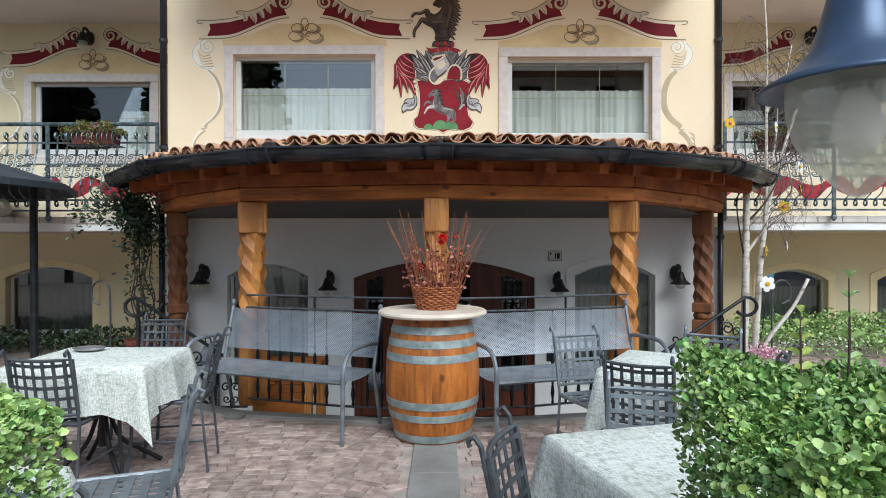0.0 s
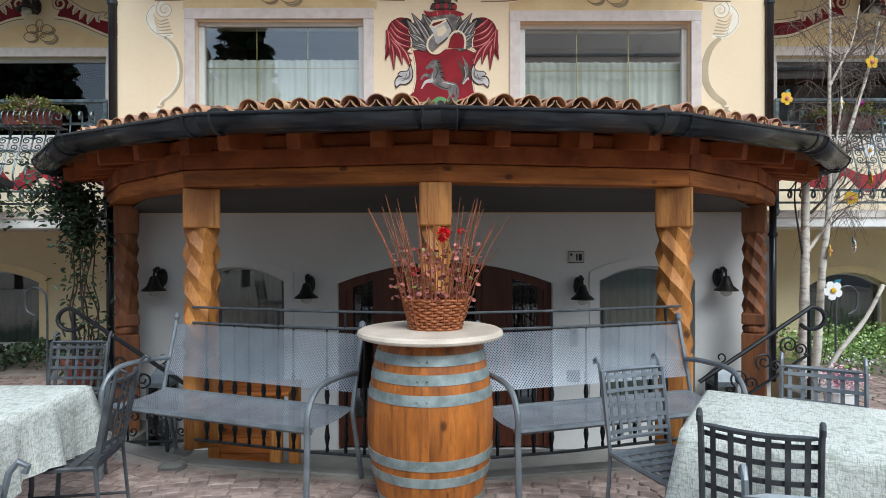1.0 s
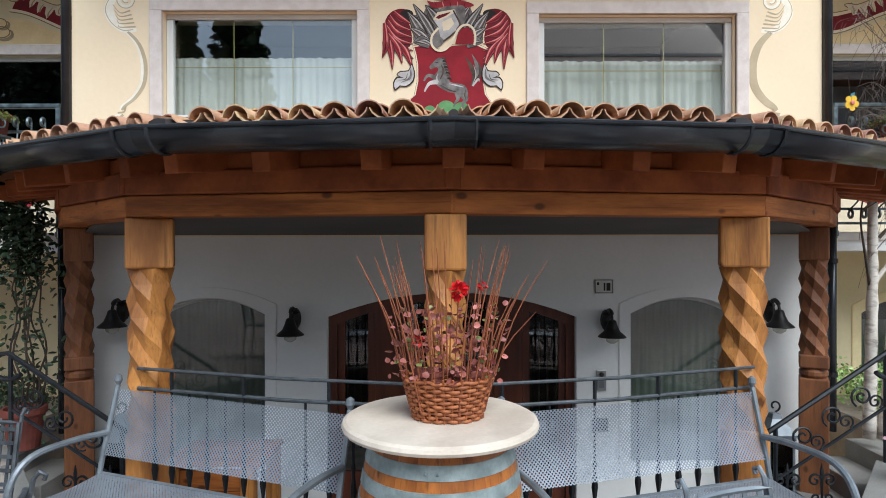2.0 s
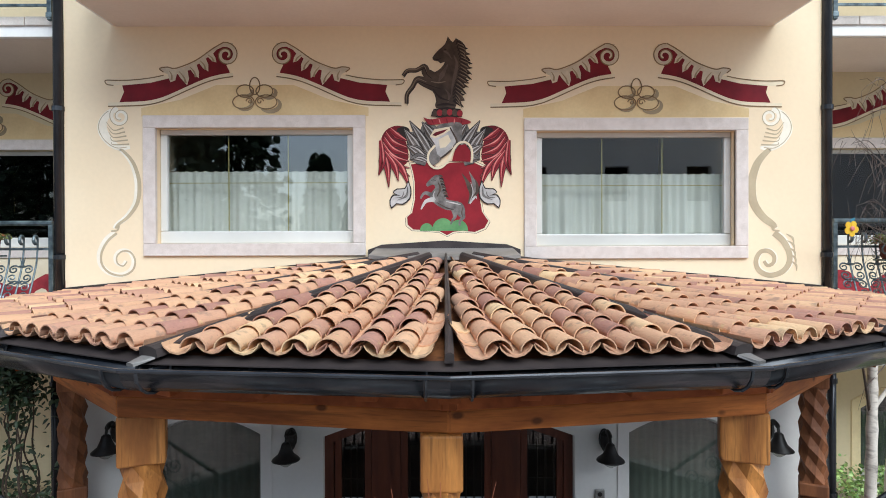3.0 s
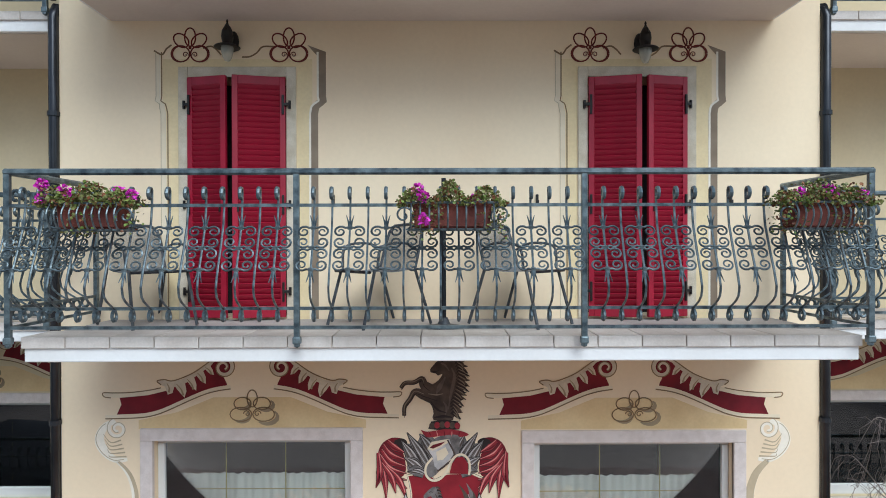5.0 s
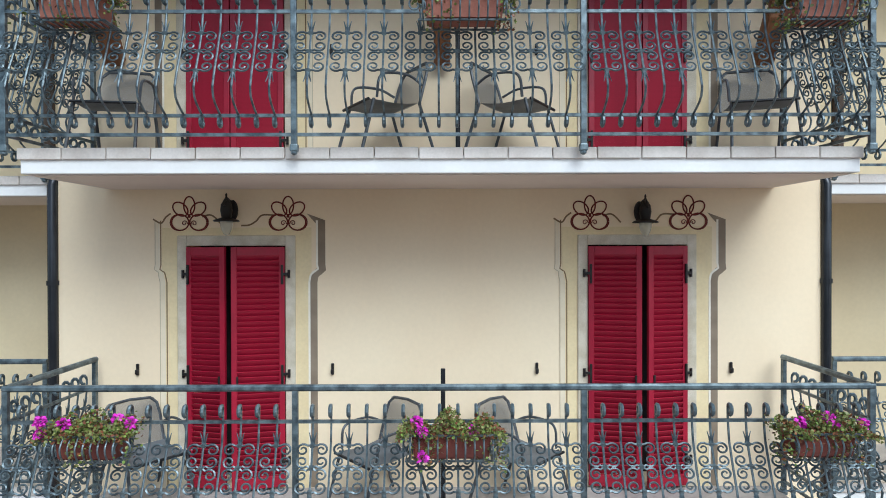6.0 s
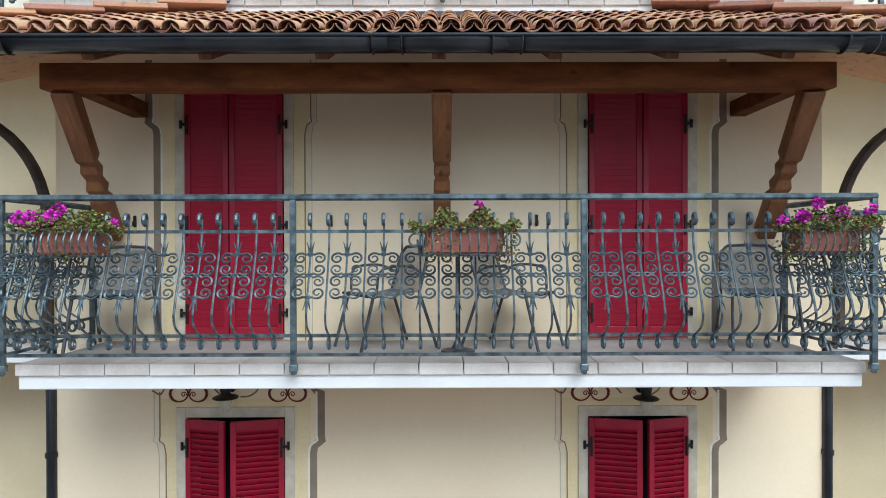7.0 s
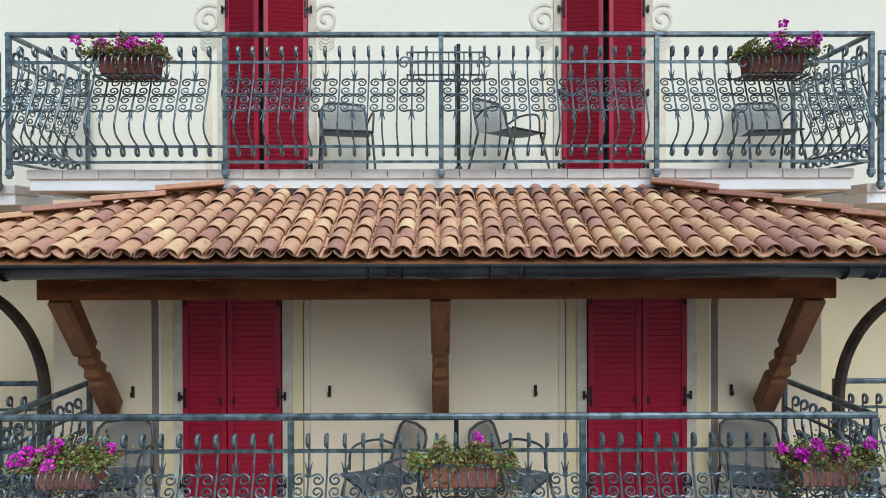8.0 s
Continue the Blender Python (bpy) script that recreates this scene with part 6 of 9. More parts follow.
def door_painting(x0, x1, f, y, flowers=True, broad=1):
    """Painted trim round a balcony door: kinked side bands and two petalled flowers."""
    t = thing("wall_painting", "painted ochre and taupe trim with flowers round a shutter door", "painting", group="door paintings")
    cx = (x0 + x1) / 2
    h = f + (DOOR_H if flowers else 2.22)
    part("field", wall_mesh(x0 - 0.23, x1 + 0.23, y - 0.0012, y - 0.0003, f + 0.001, h + 0.16, [(x0 - 0.095, x1 + 0.095, f - 0.1, h + 0.095)]), P_OCHRE, t)
    half = (x1 - x0) / 2

    def kinked(s, top, low):
        """A side line: straight, a pointed kink, a curve back in and straight down."""
        d = 0.0 if flowers else 0.11
        pts = [(top, 0.222), (top, -0.165 - d), (top + 0.008, -0.205 - d), (top - 0.02, -0.225 - d)] + [tuple(p) for p in smooth_line([(top - 0.03, -0.23 - d), (low + 0.012, -0.26 - d), (low, -0.32 - d)], 4)] + [(low, f - h)]
        return [(cx + s * (half + u), h + v) for u, v in pts]
    s = broad
    part("side_band", stroke(bmesh.new(), kinked(s, 0.318, 0.248), 0.066, y - 0.3 * 0.008), P_UMBER, t)
    part("side_light", stroke(bmesh.new(), kinked(s, 0.278, 0.210), 0.018, y - 0.3 * 0.011), P_PALE, t)
    if flowers:
        tri = [(0.19, 0.282), (0.272, 0.19), (0.352, 0.222)]
        q = [(cx + s * (half + u), h + v) for u, v in tri]
        part("band_top", flat(bmesh.new(), q if s > 0 else q[::-1], y - 0.3 * 0.009), P_UMBER, t)
    part("side_light", stroke(bmesh.new(), kinked(-s, 0.264, 0.222), 0.044, y - 0.3 * 0.006), P_CREAM, t)
    part("side_line", stroke(bmesh.new(), kinked(-s, 0.238, 0.186), 0.010, y - 0.3 * 0.011), P_LINE, t)
    part("side_edge", stroke(bmesh.new(), kinked(-s, 0.288, 0.246), 0.005, y - 0.3 * 0.011), P_FAINT, t)
    if not flowers:
        return
    for run in ([(-0.73, 0.235), (-0.66, 0.20), (-0.62, 0.25), (-0.575, 0.285)], [(-0.30, 0.255), (-0.235, 0.272), (-0.19, 0.25), (-0.14, 0.197)], [(0.04, 0.177), (0.11, 0.182), (0.17, 0.215), (0.225, 0.268), (0.34, 0.268)]):
        part("tendril", stroke(bmesh.new(), [(cx + u, h + v) for u, v in smooth_line(run, 5)], 0.014, y - 0.3 * 0.008), P_LINE, t)
    maroon = bpy.data.materials["mural_maroon"] if "mural_maroon" in bpy.data.materials else mat("mural_maroon", lin(116, 46, 36), lin(92, 34, 28), rough=0.9, mix=0.3, bump=0)
    for s in (-1, 1):
        fx, fz = cx + s * 0.432 + 0.02, h + 0.268
        fl = part("flower", flat(bmesh.new(), [(fx + 0.014 * math.cos(b), fz - 0.01 + 0.014 * math.sin(b)) for b in (2 * math.pi * i / 10 for i in range(10))], y - 0.3 * 0.02), maroon, t, "maroon painted five-petalled flower")
        for n, (ox, oz, rx, rz, tilt) in enumerate(((0.0, 0.084, 0.048, 0.080, 0), (-0.078, 0.054, 0.052, 0.074, 52), (0.078, 0.054, 0.052, 0.074, -52), (-0.082, -0.062, 0.078, 0.070, 0), (0.082, -0.062, 0.078, 0.070, 0))):
            ca, sa = math.cos(math.radians(tilt)), math.sin(math.radians(tilt))
            turn = 0 if ox >= 0 else math.pi
            ring = [(fx + ox + rx * math.cos(b) * ca - rz * math.sin(b) * sa, fz + oz + rx * math.cos(b) * sa + rz * math.sin(b) * ca) for b in (2 * math.pi * i / 20 for i in range(21))]
            ws = [0.013 + (0.011 * max(0.0, math.cos(2 * math.pi * i / 20 - turn)) if n > 2 else 0.0) for i in range(21)]
            part("petal", stroke(bmesh.new(), ring, ws, y - 0.3 * (0.013 + 0.001 * n)), maroon, fl)
        for q in (-1, 1):
            part("curl", stroke(bmesh.new(), [(fx + q * a, fz - 0.07 + b) for a, b in spiral(0.042, 0.0, 0.026, 0.006, 3.4, -1.2)], 0.008, y - 0.3 * 0.019), maroon, fl)
    return t


for f in (F1, F2):
    for a, b in DOORS:
        door_painting(a, b, f, 0.0, flowers=(f == F1), broad=-1 if f == F2 and a < 0 else 1)
for a, b in DOORS:
    t = thing("wall_painting", "pale painted scrolls beside a top-storey shutter door", "painting", group="door paintings")
    for s in (-1, 1):
        x = (a + b) / 2 + s * ((b - a) / 2 + 0.19)
        part("pilaster", cube(x - 0.04, x + 0.04, TOP_Y - 0.006, TOP_Y - 0.001, F3, F3 + 1.5), P_CREAM, t)
        bm = bmesh.new()
        stroke(bm, [(x + u, F3 + 1.78 + v) for u, v in spiral(0, 0, 0.16, 0.03, 1.0, 1.6)], 0.03, TOP_Y - 0.0095)
        for i in range(4):
            stroke(bm, smooth_line([(x - 0.08, F3 + 1.62 - 0.04 * i), (x, F3 + 1.57 - 0.04 * i), (x + 0.09, F3 + 1.63 - 0.04 * i)], 4), 0.014, TOP_Y - 0.0095)
        part("scroll", bm, P_FADED, t)

# painted bands behind the wings' first balconies
for s in (-1, 1):
    t = thing("wall_painting", "painted red drape band on white below a wing window", "painting", group="band paintings")
    a, b = (-6.6, -BLOCK - 0.02) if s < 0 else (BLOCK + 0.02, 6.6)
    part("white_band", cube(a, b, WING_Y - 0.006, WING_Y - 0.001, FW - 0.04, 2.56), P_CREAM, t)
    line = smooth_line([(a + (b - a) * i / 10, 2.22 + (0.09 if i % 2 else -0.07)) for i in range(11)], 5)
    part("drape", stroke(bmesh.new(), line, [0.16 + 0.06 * math.sin(i * 0.9) for i in range(len(line))], WING_Y - 0.0075), P_ROSE, t)

# ---- portico fittings ----
def hand_rail(a, b, parent):
    """A stretch of the sunken portico's iron rail between two posts."""
    p, q = Vector((*a, 0)), Vector((*b, 0))
    d = q - p
    L = d.length
    place = pose(p.x, p.y, 0, 0, 0, math.degrees(math.atan2(d.y, d.x)))
    for nm, z, r in (("handrail", 0.975, 0.009), ("mid_rail", 0.868, 0.010), ("foot_rail", 0.07, 0.010)):
        ob = part(nm, wire([(0, 0, z), (L, 0, z)], r, 8), CHAIR_IRON, parent)
        ob.matrix_basis = place
    n = max(2, round(L / 0.118))
    for i in range(1, n):
        put("baluster", SPINDLE, parent, place @ pose(L * i / n, 0, 0))
        if i % 4 == 2:
            put("stub", STUB, parent, place @ pose(L * i / n, 0, 0))


SPINDLE = link_mesh("baluster", turned([(0.007, 0.07), (0.013, 0.09), (0.009, 0.115), (0.019, 0.17), (0.010, 0.24), (0.013, 0.26), (0.007, 0.28), (0.007, 0.30), (0.013, 0.33), (0.007, 0.36), (0.018, 0.44), (0.008, 0.52), (0.013, 0.55), (0.007, 0.58), (0.007, 0.86)], 6), IRON_DARK)
STUB = link_mesh("stub", wire([(0, 0, 0.86), (0, 0, 0.97)], 0.010, 6), IRON_DARK)
pr = thing("railing", "dark iron spindle railing round the sunken portico", "railing")
RL = [(-1.70, -2.10), (-0.85, -2.36), (0.0, -2.53), (0.82, -2.36), (1.64, -2.10)]
for a, b in zip(RL, RL[1:]):
    hand_rail(a, b, pr)

for s in (-1, 1):
    st = thing("staircase", "grey stone steps down from the patio to the portico", "stairs", group="portico steps")
    for i in range(4):
        x0, x1 = s * (3.88 - 0.33 * i), s * (3.55 - 0.33 * i)
        part("step", cube(min(x0, x1), max(x0, x1), -0.62, -0.002, -0.72, -0.09 - 0.16 * i, bev=0.008), CONCRETE, st)
    r = thing("stair_rail", "dark wrought iron stair handrail with scrolls", "railing", group="stair rails")
    y = -0.86
    top, low = (s * 3.30, 0.84), (s * 2.30, 0.17)
    loop = [(s * (3.30 + 0.12 * math.sin(a)), y, 0.74 + 0.10 * math.cos(a) + 0.0) for a in (math.pi * 1.3 * i / 10 for i in range(11))]
    part("handrail", wire([(low[0], y, low[1])] + [(s * (2.30 + 1.0 * i / 6), y, 0.17 + 0.67 * i / 6) for i in range(1, 7)] + loop[1:], 0.019, 7), IRON_DARK, r)
    part("lower_rail", wire([(s * 2.42, y, -0.15), (s * 3.28, y, 0.42)], 0.013, 6), IRON_DARK, r)
    part("outer_post", wire(smooth_line([(s * 3.92, -0.25, 0.0), (s * 3.92, -0.25, 0.80), (s * 3.96, -0.25, 0.95), (s * 4.06, -0.25, 0.98), (s * 4.13, -0.25, 0.90), (s * 4.12, -0.25, 0.76), (s * 4.04, -0.25, 0.70)], 5), 0.011, 6), CHAIR_IRON, r)
    part("bottom_rail", wire([(s * 2.10, y, -0.34), (s * 3.0, y, -0.36)], 0.013, 6), IRON_DARK, r)
    for i in range(3):
        cx = s * (2.28 + 0.26 * i)
        for e in (-1, 1):
            part("tulip", wire([(cx + e * u, y, v) for u, v in [(0.0, -0.34), (0.0, -0.20)] + spiral(0.055, -0.13, 0.055, 0.012, math.pi * 1.1, -1.3, 16)], 0.009, 5), IRON_DARK, r)
            part("curl", wire([(cx + e * u, y, v) for u, v in [(0.0, -0.20)] + spiral(0.045, -0.26, 0.045, 0.010, math.pi * 0.9, 1.3, 16)], 0.008, 5), IRON_DARK, r)
        part("bud", wire([(cx, y, -0.20), (cx, y, -0.06), (cx, y, 0.0)], [0.008, 0.014, 0.003], 5), IRON_DARK, r)
    for x in (2.45, 3.28):
        part("post", wire([(s * x, y, -0.5 if x < 3 else 0.0), (s * x, y, 0.27 if x < 3 else 0.83)], 0.017, 6), IRON_DARK, r)
    for i in range(3):
        bm = bmesh.new()
        cx, cz = s * (2.66 + 0.22 * i), 0.20 + 0.15 * i
        tube(bm, [(u, y, v) for u, v in spiral(cx, cz, 0.015, 0.085, 0.4, 1.6 * s)], 0.009, 5)
        tube(bm, [(u, y, v) for u, v in spiral(cx + s * 0.10, cz - 0.04, 0.010, 0.06, 2.2, -1.5 * s)], 0.008, 5)
        part("scroll", bm, IRON_DARK, r)


def bell_lamp(x, z, y=0.0, side=0, slim=False):
    """A black cast wall lamp: curved bracket, bell shade and glass below."""
    l = thing("wall_lamp", "black cast iron wall lamp with bell shade", "lamp", group="wall lamps", at=pose(x, y, z, 0, 0, side))
    part("wall_plate", turned([(0.03, 0), (0.062, 0.006), (0.055, 0.02), (0.02, 0.028)], 14, pose(0, 0, 0.03, 90) @ Matrix.Diagonal((0.8, 1.5, 1, 1))), BLACK, l)
    part("bracket", wire(smooth_line([(0, -0.02, 0.00), (0, -0.06, 0.09), (0, -0.12, 0.12), (0.0, -0.18, 0.11), (0, -0.205, 0.06)], 5), 0.012, 6), BLACK, l)
    if slim:
        part("shade", turned([(0.008, 0.125), (0.022, 0.11), (0.044, 0.07), (0.050, 0.02), (0.040, -0.04), (0.095, -0.058), (0.110, -0.068), (0.104, -0.074), (0.04, -0.062)], 14, pose(0, -0.16, 0.0)), BLACK, l, smooth=True)
        part("finial", turned([(0.003, 0.165), (0.010, 0.15), (0.008, 0.135), (0.016, 0.115)], 8, pose(0, -0.16, 0.005)), BLACK, l)
        part("bulb_glass", turned([(0.006, -0.19), (0.024, -0.182), (0.040, -0.150), (0.050, -0.11), (0.052, -0.075), (0.046, -0.045)], 16, pose(0, -0.16, 0.0)), GLOBE, l, smooth=True)
        return l
    part("shade", turned([(0.02, 0.065), (0.034, 0.055), (0.048, 0.01), (0.068, -0.035), (0.112, -0.072), (0.120, -0.084), (0.112, -0.082), (0.066, -0.05), (0.02, 0.03)], 18, pose(0, -0.205, -0.01)), BLACK, l, smooth=True)
    part("ornament", turned([(0.012, -0.075), (0.03, -0.05), (0.046, -0.015), (0.052, 0.03), (0.044, 0.07), (0.050, 0.085), (0.030, 0.105), (0.006, 0.12)], 9, pose(0, -0.035, 0.0, 6)), BLACK, l)
    part("leaf_crest", wire(smooth_line([(0.0, -0.05, 0.06), (0.0, -0.11, 0.125), (0.0, -0.18, 0.11), (0.0, -0.205, 0.05)], 5), [0.014] * 4 + [0.020] * 8 + [0.012] * 4, 6), BLACK, l)
    part("bulb_glass", turned([(0.02, -0.14), (0.05, -0.12), (0.058, -0.085), (0.05, -0.06)], 14, pose(0, -0.205, -0.01)), GLOBE, l, smooth=True)
    return l


for x, z, a in ((-1.355, 0.965, 0), (1.41, 0.945, 0), (-2.88, 1.04, 0), (2.85, 1.03, 0)):
    bell_lamp(x, z, 0.0, a)
for x, z in ((-1.815, F1 + 2.40), (1.747, F1 + 2.38)):
    bell_lamp(x, z, slim=True)
for x in (-5.0, 5.24):
    bell_lamp(x, 4.33, WING_Y)

sg = thing("house_sign", "white enamel house sign with dark bars", "sign")
part("plate", cube(1.315, 1.47, -0.010, 0.0, 1.215, 1.33, bev=0.004), SIGN, sg)
part("rim", wire([(1.315, -0.011, 1.215), (1.47, -0.011, 1.215), (1.47, -0.011, 1.33), (1.315, -0.011, 1.33), (1.315, -0.011, 1.215)], 0.004, 4), BLACK, sg)
bm = bmesh.new()
box(bm, 1.39, 1.405, -0.0125, -0.0105, 1.235, 1.305)
box(bm, 1.415, 1.45, -0.0125, -0.0105, 1.235, 1.305)
box(bm, 1.33, 1.35, -0.0125, -0.0105, 1.285, 1.31)
part("bars", bm, BLACK, sg)
db = thing("door_intercom", "brushed steel door intercom beside the entrance", "intercom")
part("body", cube(1.325, 1.41, -0.025, 0.0, 0.345, 0.53, bev=0.006), STEEL, db)
part("lens", turned([(0.02, 0), (0.02, 0.006), (0.012, 0.010)], 12, pose(1.367, -0.025, 0.49, 90)), BLACK, db)
part("buttons", cube(1.345, 1.39, -0.028, -0.026, 0.37, 0.44), GREY_PAINT, db)
mb = thing("letter_slot", "small black metal letter slot in the wall", "letter box")
part("box", cube(1.29, 1.43, -0.02, 0.0, -0.02, 0.10, bev=0.006), BLACK, mb)
part("flap", cube(1.305, 1.415, -0.026, -0.021, 0.02, 0.08), IRON_DARK, mb)

for s in (-1, 1):
    ln = thing("garden_lantern", "weathered grey metal house lantern on the steps", "lantern", group="garden lanterns", at=pose(s * 2.74, -0.33, -0.57))
    bm = bmesh.new()
    for a in (-1, 1):
        for b in (-1, 1):
            box(bm, a * 0.10 - 0.009, a * 0.10 + 0.009, b * 0.10 - 0.009, b * 0.10 + 0.009, 0.0, 0.62)
    box(bm, -0.115, 0.115, -0.115, 0.115, 0.0, 0.035)
    box(bm, -0.115, 0.115, -0.115, 0.115, 0.60, 0.63)
    part("frame", bm, GREY_PAINT, ln)
    part("roof", turned([(0.17, 0.63), (0.17, 0.645), (0.06, 0.76), (0.045, 0.80), (0.01, 0.81)], 4, pose(0, 0, 0, 0, 0, 45)), GREY_PAINT, ln)
    part("hook", wire([(u, 0, v) for u, v in spiral(0, 0.86, 0.05, 0.02, -1.5, 0.9)], 0.008, 5), BLACK, ln)
    for k in range(4):
        ob = part("pane", cube(-0.09, 0.09, -0.101, -0.098, 0.04, 0.60), GLASS, ln)
        ob.matrix_basis = pose(0, 0, 0, 0, 0, 90 * k)


# ---- patio furniture ----
def perforated(name, hole):
    """Grey sheet metal with round punched holes."""
    m = mat(name, lin(148, 153, 160), lin(128, 133, 140), rough=0.42, metal=0.3, scale=5, fine=60, mix=0.25, bump=0.05)
    n, k = m.node_tree.nodes, m.node_tree.links
    out, p = n["Material Output"], n["Principled BSDF"]
    tc, mp, fr, sub, ln, lt = n.new("ShaderNodeTexCoord"), n.new("ShaderNodeMapping"), n.new("ShaderNodeVectorMath"), n.new("ShaderNodeVectorMath"), n.new("ShaderNodeVectorMath"), n.new("ShaderNodeMath")
    sep, cmb = n.new("ShaderNodeSeparateXYZ"), n.new("ShaderNodeCombineXYZ")
    mp.inputs["Rotation"].default_value = (0, 0, radians(45))
    mp.inputs["Scale"].default_value = (76, 76, 76)
    k.new(tc.outputs["UV"], mp.inputs["Vector"])
    fr.operation, sub.operation, ln.operation, lt.operation = "FRACTION", "SUBTRACT", "LENGTH", "LESS_THAN"
    sub.inputs[1].default_value = (0.5, 0.5, 0.0)
    k.new(mp.outputs["Vector"], sep.inputs[0])
    k.new(sep.outputs["X"], cmb.inputs["X"])
    k.new(sep.outputs["Y"], cmb.inputs["Y"])
    k.new(cmb.outputs[0], fr.inputs[0])
    k.new(fr.outputs[0], sub.inputs[0])
    k.new(sub.outputs[0], ln.inputs[0])
    k.new(ln.outputs["Value"], lt.inputs[0])
    lt.inputs[1].default_value = hole
    tr, mx = n.new("ShaderNodeBsdfTransparent"), n.new("ShaderNodeMixShader")
    k.new(lt.outputs[0], mx.inputs[0])
    k.new(p.outputs[0], mx.inputs[1])
    k.new(tr.outputs[0], mx.inputs[2])
    k.new(mx.outputs[0], out.inputs["Surface"])
    return m


PERF, PERF_SEAT = perforated("perforated_metal", 0.315), perforated("perforated_seat_metal", 0.18)


def sheet_grid(name, f, nu, nv, lu, lv, material, parent, label=""):
    """A curved sheet f(u, v) with a length-true layout for its pattern."""
    bm = bmesh.new()
    uv = bm.loops.layers.uv.new("UVMap")
    g = [[bm.verts.new(f(i / nu, j / nv)) for j in range(nv + 1)] for i in range(nu + 1)]
    for i in range(nu):
        for j in range(nv):
            q = bm.faces.new((g[i][j], g[i + 1][j], g[i + 1][j + 1], g[i][j + 1]))
            for lp, (a, b) in zip(q.loops, ((i, j), (i + 1, j), (i + 1, j + 1), (i, j + 1))):
                lp[uv].uv = (a / nu * lu, b / nv * lv)
    ob = part(name, bm, material, parent, label, smooth=True)
    return ob


def bench(x, y, turn):
    L, b = 1.44, thing("garden_bench", "grey perforated metal garden bench with curved armrests", "bench", group="patio benches", at=pose(x, y, 0, 0, 0, turn))
    h = L / 2
    sheet_grid("seat", lambda u, v: (-h + L * u, -0.24 + 0.44 * v, 0.44 - 0.02 * math.sin(math.pi * v) + (0 if v > 0.04 else -0.03)), 12, 14, L, 0.46, PERF_SEAT, b, "perforated seat")
    sheet_grid("backrest", lambda u, v: (-h + 0.01 + (L - 0.02) * u, 0.21 + 0.09 * v + 0.02 * math.sin(math.pi * v), 0.53 + 0.33 * v), 12, 8, L, 0.34, PERF, b, "perforated backrest")
    for s in (-1, 1):
        part("seat_edge", wire([(-h, -0.24 if s < 0 else 0.2, 0.43), (h, -0.24 if s < 0 else 0.2, 0.43)], 0.016, 6), GREY_PAINT, b)
        part("rear_leg", wire([(s * h, 0.30, 0.0), (s * h, 0.19, 0.42), (s * h, 0.22, 0.55), (s * h, 0.31, 0.88)], 0.0145, 7), GREY_PAINT, b)
        part("finial", turned([(0.004, 0.87), (0.012, 0.885), (0.022, 0.905), (0.018, 0.93), (0.004, 0.94)], 10, pose(s * h, 0.312, 0)), GREY_PAINT, b)
        arm = smooth_line([(s * h, 0.24, 0.64), (s * h, 0.05, 0.655), (s * h, -0.17, 0.64), (s * h, -0.27, 0.53), (s * h, -0.275, 0.35), (s * h, -0.29, 0.0)], 5)
        part("armrest", wire(arm, 0.0165, 8), GREY_PAINT, b)
    return b


bench(-1.26, -2.62, -21)
bench(1.00, -2.67, 17)


def lattice(parent, material, w, h, nu, nv, place, strap=0.026, bow=0.0):
    """Flat straps crossing in the x-z plane, the level ones over the upright ones; each is a part."""
    def bent(x):
        return bow * (1 - (2 * x / w) ** 2)

    def slab(pts, e):
        bm = bmesh.new()
        f, g = [bm.verts.new(place @ Vector((x, e + bent(x), z))) for x, z in pts], [bm.verts.new(place @ Vector((x, e + 0.004 + bent(x), z))) for x, z in pts]
        n = len(pts) // 2
        for i in range(n - 1):
            for r, order in ((f, 1), (g, -1)):
                bm.faces.new([r[i], r[i + 1], r[2 * n - 2 - i], r[2 * n - 1 - i]][::order])
        for k in range(2 * n):
            bm.faces.new((f[k], g[k], g[(k + 1) % (2 * n)], f[(k + 1) % (2 * n)]))
        part("strap", bm, material, parent)
    for i in range(nu):
        x = -w / 2 + w * (i + 0.5) / nu
        slab([(x - strap / 2, 0), (x + strap / 2, 0), (x + strap / 2, h), (x - strap / 2, h)], 0.003)
    for j in range(nv):
        z = h * (j + 0.5) / nv
        xs = [-w / 2 + w * i / 8 for i in range(9)]
        slab([(x, z - strap / 2) for x in xs] + [(x, z + strap / 2) for x in xs[::-1]], -0.003)


